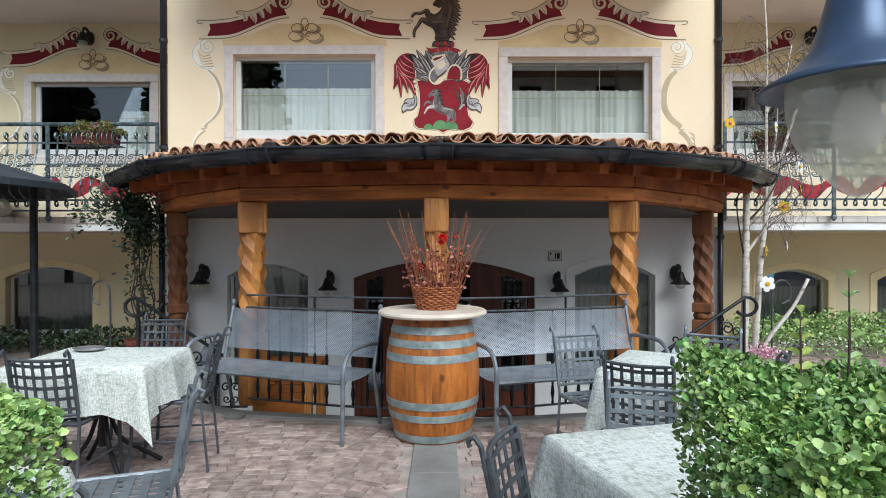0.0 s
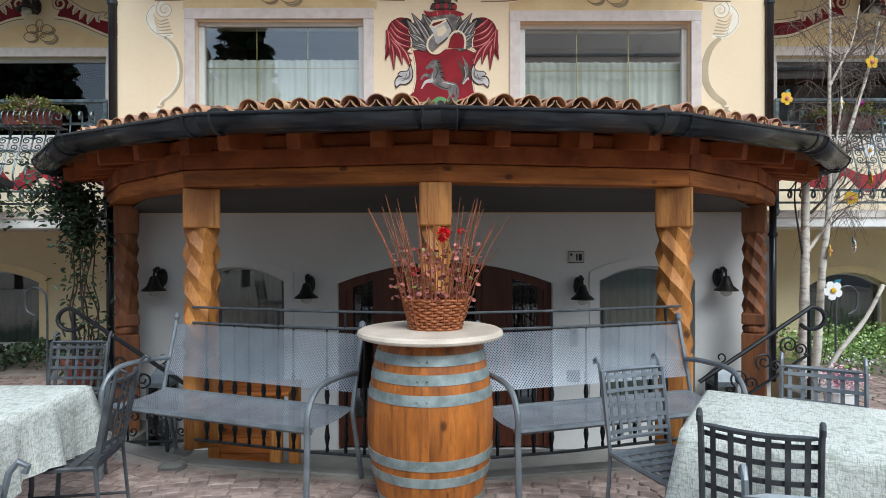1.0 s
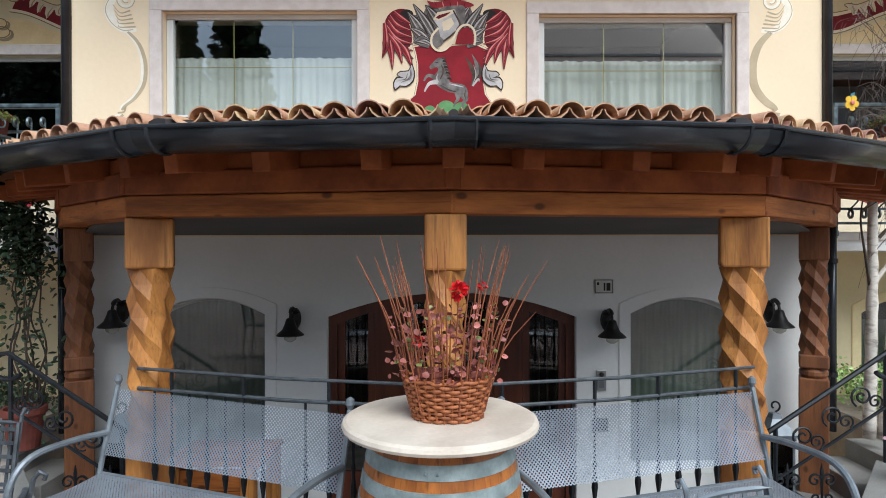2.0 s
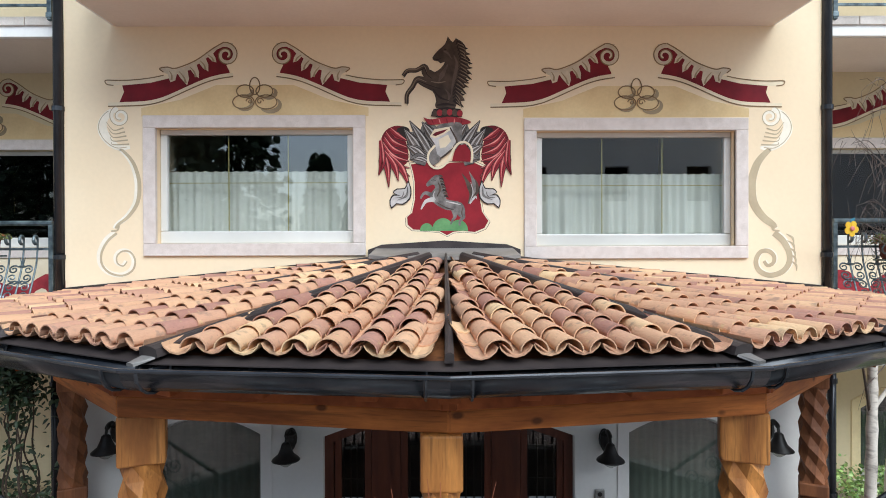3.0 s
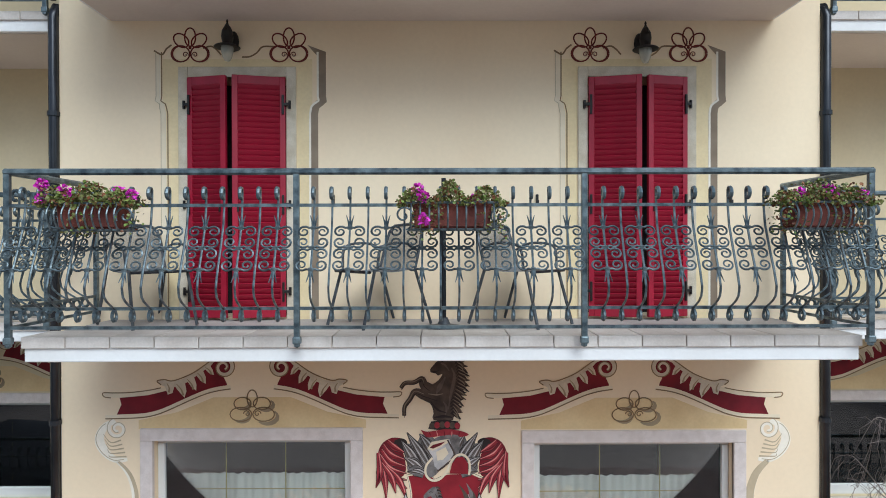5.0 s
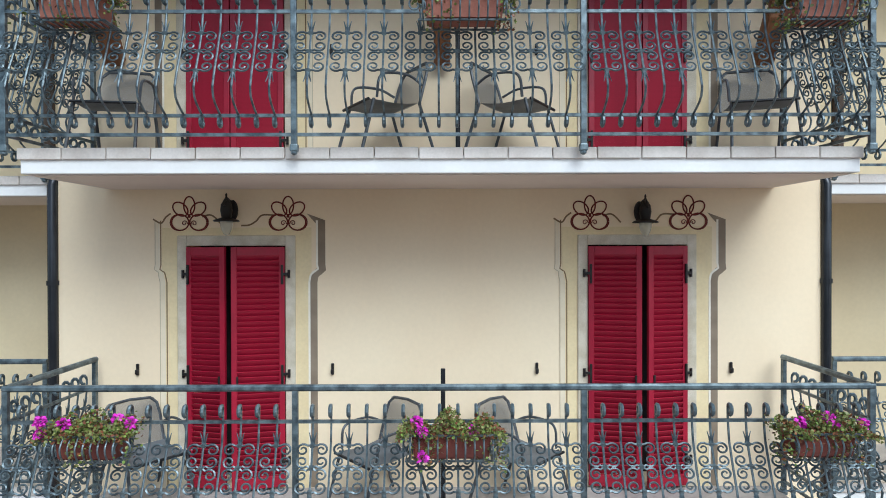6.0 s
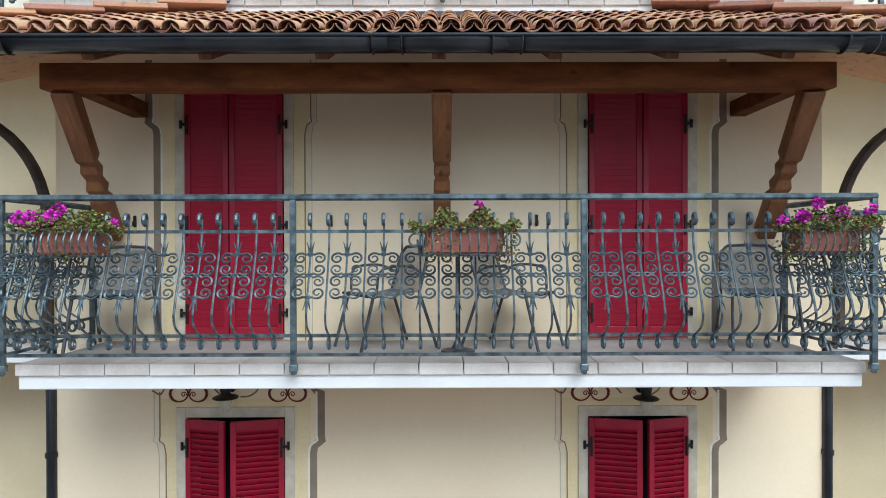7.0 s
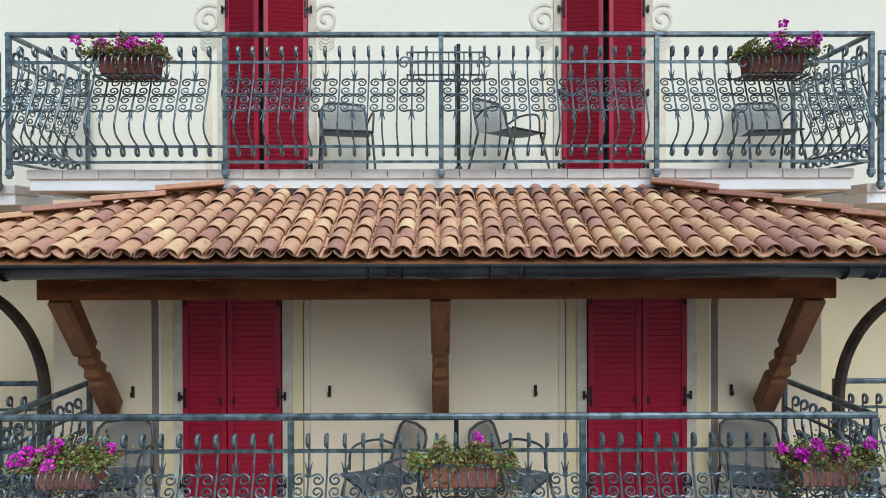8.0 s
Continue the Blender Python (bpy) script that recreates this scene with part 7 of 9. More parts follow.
def patio_chair(material, label):
    """An iron chair with woven strap seat and back; it faces -y, the back stands at +y."""
    c = thing("patio_chair", label, "chair", group="patio chairs")
    w = 0.338
    seat = part("seat", wire([(-w / 2, -0.2, 0.44), (w / 2, -0.2, 0.44), (w / 2, 0.2, 0.44), (-w / 2, 0.2, 0.44), (-w / 2, -0.2, 0.44)], 0.012, 6), material, c, "woven strap seat in an iron frame")
    lattice(seat, material, w, 0.40, 6, 6, pose(0, -0.2, 0.44, -90, 0, 0), 0.034)
    tilt = pose(0, 0.205, 0.50, -10, 0, 0)
    low = [Vector((-w / 2 + w * i / 8, 0.03 * (1 - (i / 4 - 1) ** 2) + 0.002, 0.0)) for i in range(9)]
    high = [p + Vector((0, 0, 0.31)) for p in low[::-1]]
    back = part("backrest", wire([tilt @ p for p in low + high + low[:1]], 0.010, 5), material, c, "woven strap backrest in an iron frame")
    lattice(back, material, w - 0.02, 0.31, 6, 5, tilt, 0.0175, 0.03)
    for s in (-1, 1):
        part("back_post", wire([(s * w / 2, 0.24, 0.0), (s * w / 2, 0.20, 0.44), (s * w / 2, 0.285, 0.835), (s * w / 2, 0.305, 0.86), (s * w / 2, 0.325, 0.847), (s * w / 2, 0.318, 0.83)], 0.009, 6), material, c)
        part("front_leg", wire([(s * w / 2, -0.23, 0.0), (s * w / 2, -0.2, 0.25), (s * w / 2, -0.2, 0.44)], 0.012, 6), material, c)
        part("stretcher", wire([(s * w / 2, -0.21, 0.2), (s * w / 2, 0.22, 0.2)], 0.007, 5), material, c)
    return c


# place of the seat, and the turn; 0 looks at the camera's start
CHAIRS = ((-2.12, -3.90, 180, 0), (-1.71, -3.50, -80, 0), (-2.22, -2.78, 0, 0), (-1.27, -4.98, -70, 1), (-0.88, -5.62, 160, 1), (-2.80, -3.60, 95, 0),
          (1.00, -3.60, 20, 1), (1.133, -4.08, 151, 0), (0.803, -5.10, -17, 1), (1.66, -3.60, -32, 1), (0.45, -5.565, 70, 0), (1.62, -3.97, -130, 0))
ca = patio_chair(CHAIR_IRON, "dark wrought iron patio chair with woven strap back")
cb = patio_chair(GREY_PAINT, "grey painted wrought iron patio chair with woven strap back")
first = [True, True]
for x, y, a, kind in CHAIRS:
    src = (ca, cb)[kind]
    if first[kind]:
        src.matrix_basis = pose(x, y, 0, 0, 0, a)
        first[kind] = False
    else:
        copy_thing(src, pose(x, y, 0, 0, 0, a))


def patio_table(x, y, w, d, turn, drop=0.27, seed=0):
    """A scroll-legged iron table, and the cloth that lies on it."""
    t = thing("patio_table", "black iron patio table with scrolled pedestal legs", "table", group="patio tables", at=pose(x, y, 0, 0, 0, turn))
    part("tabletop", cube(-w / 2 + 0.01, w / 2 - 0.01, -d / 2 + 0.01, d / 2 - 0.01, 0.70, 0.722, bev=0.006), IRON_DARK, t)
    part("pedestal", turned([(0.03, 0.18), (0.022, 0.3), (0.035, 0.45), (0.022, 0.55), (0.03, 0.70)], 10), BLACK, t)
    for k in range(4):
        leg = part("leg", wire(smooth_line([(0.02, 0, 0.42), (0.09, 0, 0.22), (0.20, 0, 0.12), (0.29, 0, 0.05), (0.34, 0, 0.012)], 5), 0.014, 6), BLACK, t)
        leg.matrix_basis = pose(0, 0, 0, 0, 0, 45 + 90 * k)
    c = thing("tablecloth", "pale grey-green woven tablecloth draped over a patio table", "tablecloth", group="tablecloths", at=pose(x, y, 0, 0, 0, turn))
    rr = random.Random(seed)
    bm = bmesh.new()
    # rings from the middle of the top to the hanging hem
    per = []
    n = 18
    for k in range(4):
        for i in range(n):
            s = i / n * 2 - 1
            per.append(((s, -1), (1, s), (-s, 1), (-1, -s))[k])
    ph = [rr.uniform(0, 6.28) for _ in range(4)]
    rings = []
    for lev in range(9):
        ring = []
        for i, (a, b) in enumerate(per):
            corner = max(0.0, abs(a * b)) ** 6
            if lev == 0:
                p = (a * w * 0.25, b * d * 0.25, 0.732)
            elif lev == 1:
                p = (a * (w / 2 - 0.012), b * (d / 2 - 0.012), 0.732)
            elif lev == 2:
                p = (a * (w / 2 + 0.004), b * (d / 2 + 0.004), 0.724)
            else:
                s = (lev - 2) / 6
                fold = 0.016 * math.sin(i * 0.72 + ph[0]) + 0.010 * math.sin(i * 1.9 + ph[1])
                out = 0.006 + s * (0.03 + fold * 1.3) + s * corner * 0.05
                hang = drop * s * (1 + 0.48 * corner) + 0.010 * s * math.sin(i * 0.5 + ph[2])
                na, nb = (a if abs(a) > 0.999 else 0), (b if abs(b) > 0.999 else 0)
                if corner > 0.2:
                    na, nb = a * corner ** 0.3 if abs(a) > 0.6 else na, b * corner ** 0.3 if abs(b) > 0.6 else nb
                p = (a * w / 2 + na * out, b * d / 2 + nb * out, 0.724 - hang)
            ring.append(bm.verts.new(p))
        rings.append(ring)
    m = len(per)
    for r0, r1 in zip(rings, rings[1:]):
        for j in range(m):
            bm.faces.new((r0[j], r0[(j + 1) % m], r1[(j + 1) % m], r1[j]))
    bm.faces.new(rings[0])
    part("cloth", bm, CLOTH, c, smooth=True)
    return t


patio_table(-2.07, -3.66, 0.79, 0.64, 0, seed=1)
patio_table(1.333, -3.915, 0.67, 0.67, -31, seed=2)
patio_table(0.814, -5.435, 0.70, 0.70, 15, seed=3)
patio_table(-1.52, -5.76, 0.74, 0.56, 0, seed=4)
ash = thing("ashtray", "silver oval metal dish on the tablecloth", "dish", at=pose(-2.25, -3.50, 0.733))
part("bowl", turned([(0.05, 0.0), (0.09, 0.012), (0.10, 0.024), (0.094, 0.024), (0.08, 0.014), (0.01, 0.008)], 24, Matrix.Diagonal((1, 0.75, 1, 1))), STEEL, ash, smooth=True)


def barrel(x, y):
    b = thing("wine_barrel", "varnished oak wine barrel with galvanised hoops", "barrel", at=pose(x, y, 0))
    prof = [(0.275, 0.0), (0.30, 0.083), (0.335, 0.26), (0.348, 0.437), (0.338, 0.603), (0.305, 0.78), (0.275, 0.889)]
    line = smooth_line(prof, 4)
    n = 22
    bm = bmesh.new()
    w = math.pi / n * 0.997
    ro = []
    for p in line:
        r, z = p
        ro.append([bm.verts.new((q * math.cos(a), q * math.sin(a), z)) for q, a in ((r, -w), (r * 1.003, 0), (r, w), (r - 0.025, w), (r - 0.025, -w))])
    for a, c in zip(ro, ro[1:]):
        for j in range(5):
            bm.faces.new((a[j], a[(j + 1) % 5], c[(j + 1) % 5], c[j]))
    bm.faces.new(ro[0][::-1])
    bm.faces.new(ro[-1])
    me = link_mesh("stave", bm, OAK)
    for i in range(n):
        put("stave", me, b, pose(0, 0, 0, 0, 0, 360 * i / n))
    rad = lambda z: min(((abs(p[1] - z), p[0]) for p in line))[1]
    for z, h in ((0.015, 0.052), (0.168, 0.050), (0.258, 0.052), (0.584, 0.054), (0.686, 0.052), (0.780, 0.052)):
        r0, r1 = rad(z), rad(z + h)
        hoop = part("hoop", turned([(r0 - 0.004, z), (r0 + 0.006, z), (r1 + 0.006, z + h), (r1 - 0.004, z + h)], 44), HOOP, b, smooth=False)
        rivet = bmesh.new()
        for a in (-1.75, -1.60):
            bmesh.ops.create_icosphere(rivet, subdivisions=1, radius=0.006, matrix=pose((r0 + 0.007) * math.cos(a), (r0 + 0.007) * math.sin(a), z + h / 2))
        part("rivets", rivet, HOOP, hoop)
    part("head", turned([(0.01, 0.83), (0.255, 0.83), (0.255, 0.845), (0.01, 0.845)], 32), OAK, b)
    d = thing("stone_tabletop", "round pale stone top lying on the wine barrel", "tabletop", at=pose(x, y, 0.890))
    part("disc", turned([(0.38, 0.0), (0.40, 0.008), (0.405, 0.02), (0.40, 0.034), (0.385, 0.042), (0.2, 0.043), (0.01, 0.043)], 56), MARBLE, d)
    # basket
    k = thing("wicker_basket", "oval brown wicker basket standing on the stone top", "basket", at=pose(x + 0.03, y - 0.02, 0.934))
    wv = bmesh.new()
    rows = 11
    for j in range(rows):
        z = 0.008 + 0.0155 * j
        r = 0.130 + 0.042 * j / rows
        pts = []
        for i in range(61):
            a = 2 * math.pi * i / 60
            q = r + 0.007 * (1 if (i // 2 + j) % 2 else -1)
            pts.append((q * 1.05 * math.cos(a), q * 0.8 * math.sin(a), z + 0.002 * math.sin(a * 7 + j)))
        tube(wv, pts, 0.0078, 5, cap=False)
    part("weave", wv, WICKER, k, "woven willow sides", smooth=True)
    for i in range(30):
        a = 2 * math.pi * i / 30
        part("stake", wire([(0.13 * 1.05 * math.cos(a), 0.13 * 0.8 * math.sin(a), 0.0), (0.174 * 1.05 * math.cos(a), 0.174 * 0.8 * math.sin(a), 0.18)], 0.005, 4), WICKER, k)
    part("bottom", turned([(0.01, 0.0), (0.125, 0.0), (0.125, 0.012), (0.01, 0.012)], 20, Matrix.Diagonal((1.05, 0.8, 1, 1))), WICKER, k)
    rg = random.Random(11)
    for s in (-1, 1):
        pt = thing("flower_pot", "small terracotta pot inside the wicker basket", "pot", group="basket pots", at=pose(x + 0.03 + s * 0.075, y - 0.02, 0.948))
        part("body", turned([(0.045, 0.0), (0.062, 0.16), (0.068, 0.16), (0.068, 0.178), (0.058, 0.178), (0.055, 0.15), (0.01, 0.15)], 20), POT, pt, smooth=False)
        part("soil", turned([(0.01, 0.151), (0.056, 0.151), (0.056, 0.156), (0.01, 0.160)], 14), SOIL, pt)
    tw = thing("dried_twigs", "dry brown willow twigs standing up from the basket", "twigs", at=pose(x + 0.03, y - 0.02, 0.954), kind="stuff")
    bm = bmesh.new()
    for i in range(50):
        a = rg.uniform(0, 2 * math.pi)
        r0 = rg.uniform(0.11, 0.165)
        out = rg.uniform(0.3, 1.7)
        h = rg.uniform(0.34, 0.64)
        x0, y0 = r0 * math.cos(a), 0.75 * r0 * math.sin(a)
        x1, y1 = x0 * (1 + out) + rg.uniform(-0.02, 0.02), y0 * (1 + out)
        mid = ((x0 + x1) / 2 * 0.95, (y0 + y1) / 2, 0.10 + h * 0.5)
        tube(bm, smooth_line([(x0, y0, 0.02), mid, (x1, y1, 0.08 + h)], 3), [0.0028] * 4 + [0.0022] * 2 + [0.0012], 4)
    part("twigs", bm, TWIG, tw)
    fl = thing("potted_flowers", "faded dusty-pink leaves with two scarlet flowers in the basket", "flowers", at=pose(x + 0.03, y - 0.02, 1.054))

    def spot(rr):
        a, q = rr.uniform(0, 6.28), math.sqrt(rr.random())
        p = Vector((0.24 * q * math.cos(a), 0.16 * q * math.sin(a), 0.04 + rr.random() ** 1.3 * 0.30))
        return p, Vector((p.x * 3, p.y * 3, 0.3))
    foliage("dusty_leaves", leaves(330, spot, 0.030, rg), DUSTY, fl)
    foliage("green_leaves", leaves(70, spot, 0.026, rg), LEAF_BOX, fl)
    for cx, cz, r, cnt in ((0.045, 0.40, 0.030, 60), (0.14, 0.42, 0.016, 25), (-0.12, 0.20, 0.02, 20)):
        def bloom(rr):
            v = Vector((rr.gauss(0, 1), rr.gauss(0, 1), rr.gauss(0, 1))).normalized()
            return Vector((cx, -0.04, cz)) + v * r * 0.6, v * 1.5
        foliage("bloom", leaves(cnt, bloom, r * 0.95, rg), SCARLET, fl, "scarlet geranium bloom")
        part("stem", wire([(cx * 0.5, -0.02, -0.05), (cx, -0.04, cz)], 0.003, 4), TWIG, fl)


barrel(-0.06, -2.87)


# ---- timber screen in the sunken portico, behind the rail ----
def slatted_box(x0, x1, y0, y1, z0, z1):
    c = thing("timber_crate", "honey-coloured plank crate standing behind the portico rail", "crate")
    for x in (x0, x1 - 0.15):
        part("corner_post", cube(x, x + 0.09, y0, y0 + 0.09, z0, z1, bev=0.008), WOOD, c)
        part("corner_post", cube(x + 0.06, x + 0.15, y1 - 0.09, y1, z0, z1, bev=0.008), WOOD, c)
    n = 6
    h = (z1 - z0 - 0.04) / n
    for i in range(n):
        part("plank", cube(x0 + 0.092, x1 - 0.152, y0 + 0.02, y0 + 0.045, z0 + 0.02 + h * i, z0 + 0.014 + h * (i + 1), bev=0.004), BEAM, c)
    part("lid", cube(x0 - 0.01, x1 + 0.01, y0 - 0.02, y1 + 0.02, z1 + 0.001, z1 + 0.03, bev=0.006), BEAM, c)


slatted_box(-1.86, -1.22, -1.45, -1.0, -0.72, 0.20)

# ---- flower boxes, balcony furniture ----
def flower_box(x, y, z, flowers=40, planted=True, seed=1, w=0.48, clay=POT):
    """An iron basket hung on a railing, with a clay trough, leaves and blossoms."""
    rr = random.Random(seed)
    r = thing("planter_rack", "iron flower box rack hung on a balcony railing", "rack", group="planter racks", at=pose(x, y, z))
    bm = bmesh.new()
    h = w / 2 + 0.05
    for zz, d in ((0.0, 0.09), (0.17, 0.115)):
        tube(bm, [(-h, -d, zz), (h, -d, zz), (h, d, zz), (-h, d, zz), (-h, -d, zz)], 0.008, 5)
    part("rim", bm, IRON, r)
    bars = link_mesh("rack_bar", tube(tube(bmesh.new(), smooth_line([(0, -0.115, 0.17), (0, -0.155, 0.10), (0, -0.125, 0.02), (0, -0.09, 0.0)], 4), 0.006, 5), [(0, -0.09, 0.0), (0, 0.09, 0.0)], 0.006, 5), IRON)
    for i in range(10):
        put("rack_bar", bars, r, pose(-h + 2 * h * (i + 0.5) / 10, 0, 0))
    for s in (-1, 1):
        part("end_scroll", wire([(s * (h + 0.02 + u), -0.1, 0.09 + v) for u, v in spiral(0.0, 0, 0.012, 0.065, 2.4, 1.2)], 0.007, 5), IRON, r)
    if not planted:
        return
    t = thing("flower_trough", "terracotta trough with green geraniums and magenta flowers", "flower box", group="flower boxes", at=pose(x, y, z + 0.008))
    bm = cube(-w / 2, w / 2, -0.08, 0.08, 0.0, 0.165)
    for v in bm.verts:
        if v.co.z > 0.1:
            v.co.x *= 1.06
            v.co.y *= 1.15
    bmesh.ops.bevel(bm, geom=bm.edges[:], offset=0.012, segments=2, affect="EDGES")
    part("trough", bm, clay, t)

    def spot(q):
        a = q.uniform(-1, 1)
        p = Vector((a * (0.10 + w * 0.50), q.gauss(-0.05, 0.075), 0.13 + q.random() ** 0.7 * 0.145 * (1.1 - 0.6 * a * a) * (0.75 + 0.35 * math.sin(a * 9 + seed)) - (q.uniform(0.05, 0.22) if q.random() < 0.22 and math.sin(a * 5 + seed * 2) > 0.0 else 0)))
        return p, Vector((p.x, p.y * 4, 0.5))
    for nm, cnt, m in (("foliage", 1300, LEAF_BOX), ("rusty_foliage", 600, LEAF_RUST), ("fresh_foliage", 600, LEAF_FRESH)):
        foliage(nm, leaves(cnt, spot, 0.021, rr, 0.3, 0.5), m, t)
    centres = [spot(rr)[0] + Vector((0, -0.05, rr.uniform(0.03, 0.07))) for _ in range(max(1, flowers // 9))]

    def bloom(q):
        c = q.choice(centres)
        v = Vector((q.gauss(0, 1), q.gauss(0, 1), q.gauss(0, 1))).normalized()
        return c + v * 0.02, v
    if flowers:
        foliage("blossom", leaves(flowers * 5, bloom, 0.026, rr), MAGENTA, t, "magenta blossoms")


for x, n, s, w in ((-2.26, 50, 1, 0.37), (0.07, 36, 2, 0.48), (2.46, 40, 3, 0.37)):
    flower_box(x, -1.36, F1 + 0.745, n, True, s, w=w)
for x, n, s, w in ((-2.35, 90, 4, 0.37), (0.16, 12, 5, 0.48), (2.48, 80, 6, 0.37)):
    flower_box(x, -1.36, F2 + 0.76, n, True, s, w=w, clay=POT_PALE)
for x, n, s in ((-2.47, 110, 7), (2.71, 120, 8)):
    flower_box(x, -0.35, F3 + 0.77, n, True, s, w=0.42)
flower_box(0.06, -0.35, F3 + 0.77, 0, False, 9, w=0.50)
flower_box(-4.20, -0.03, FW - 0.05 + 0.86, 6, True, 10, w=0.50)
flower_box(4.15, -0.03, FW - 0.05 + 0.80, 4, True, 11, w=0.50)


def balcony_chair():
    """A stacking armchair of grey mesh on a tube frame; it faces -y."""
    c = thing("balcony_chair", "dark grey metal mesh stacking armchair on a balcony", "chair", group="balcony chairs")
    sheet_grid("seat", lambda u, v: (-0.23 + 0.46 * u, -0.24 + 0.44 * v, 0.455 - 0.025 * math.sin(math.pi * v) - 0.02 * max(0.0, 0.2 - v) * 5), 6, 8, 0.46, 0.44, MESH_GREY, c, "mesh seat")
    sheet_grid("backrest", lambda u, v: ((-0.225 + 0.45 * u) * (1 - 0.16 * max(0.0, v - 0.75) ** 2 / 0.0625), 0.195 + 0.11 * v + 0.02 * math.cos(math.pi * (u - 0.5)), 0.455 + 0.355 * v), 10, 12, 0.46, 0.40, MESH_SHEER, c, "mesh backrest")
    for s in (-1, 1):
        part("back_frame", wire([(s * 0.25, 0.36, 0.0), (s * 0.235, 0.205, 0.45), (s * 0.230, 0.265, 0.66), (s * 0.215, 0.295, 0.76), (s * 0.165, 0.31, 0.808), (0, 0.325, 0.818)], 0.013, 6), CHAIR_IRON, c)
        part("armrest", wire(smooth_line([(s * 0.235, 0.23, 0.60), (s * 0.255, 0.10, 0.655), (s * 0.255, -0.08, 0.65), (s * 0.25, -0.155, 0.60), (s * 0.24, -0.17, 0.455)], 4), 0.011, 6), CHAIR_IRON, c)
        part("front_leg", wire([(s * 0.23, -0.19, 0.445), (s * 0.25, -0.31, 0.0)], 0.013, 6), CHAIR_IRON, c)
    part("front_bar", wire([(-0.24, -0.24, 0.435), (0.24, -0.24, 0.435)], 0.012, 6), IRON_DARK, c)
    return c


seats = ((-2.38, -0.40, F1, 50), (-0.52, -0.42, F1, -48), (0.66, -0.42, F1, 48), (-2.62, -0.40, F2, 8), (-0.46, -0.40, F2, -58), (0.61, -0.40, F2, 58), (2.56, -0.42, F2, -14),
         (-0.90, 0.66, F3 + 0.055, 14), (0.70, 0.62, F3 + 0.055, 42), (3.22, 0.66, F3 + 0.055, -8))
bc = balcony_chair()
for i, (x, y, f, a) in enumerate(seats):
    m = pose(x, y, f + 0.004, 0, 0, a)
    if i == 0:
        bc.matrix_basis = m
    else:
        copy_thing(bc, m)
for x, y, f, h in ((0.02, -0.62, F1, 1.16), (0.14, -0.62, F2, 1.0), (0.19, 0.30, F3 + 0.055, 1.2)):
    p = thing("parasol_stand", "dark metal parasol stand pole on a balcony", "stand", group="parasol stands", at=pose(x, y, f + 0.004))
    part("base", turned([(0.13, 0.0), (0.13, 0.015), (0.05, 0.03), (0.028, 0.08)], 20), CHAIR_IRON, p)
    part("pole", wire([(0, 0, 0.05), (0, 0, h)], 0.019, 8), IRON_DARK, p)


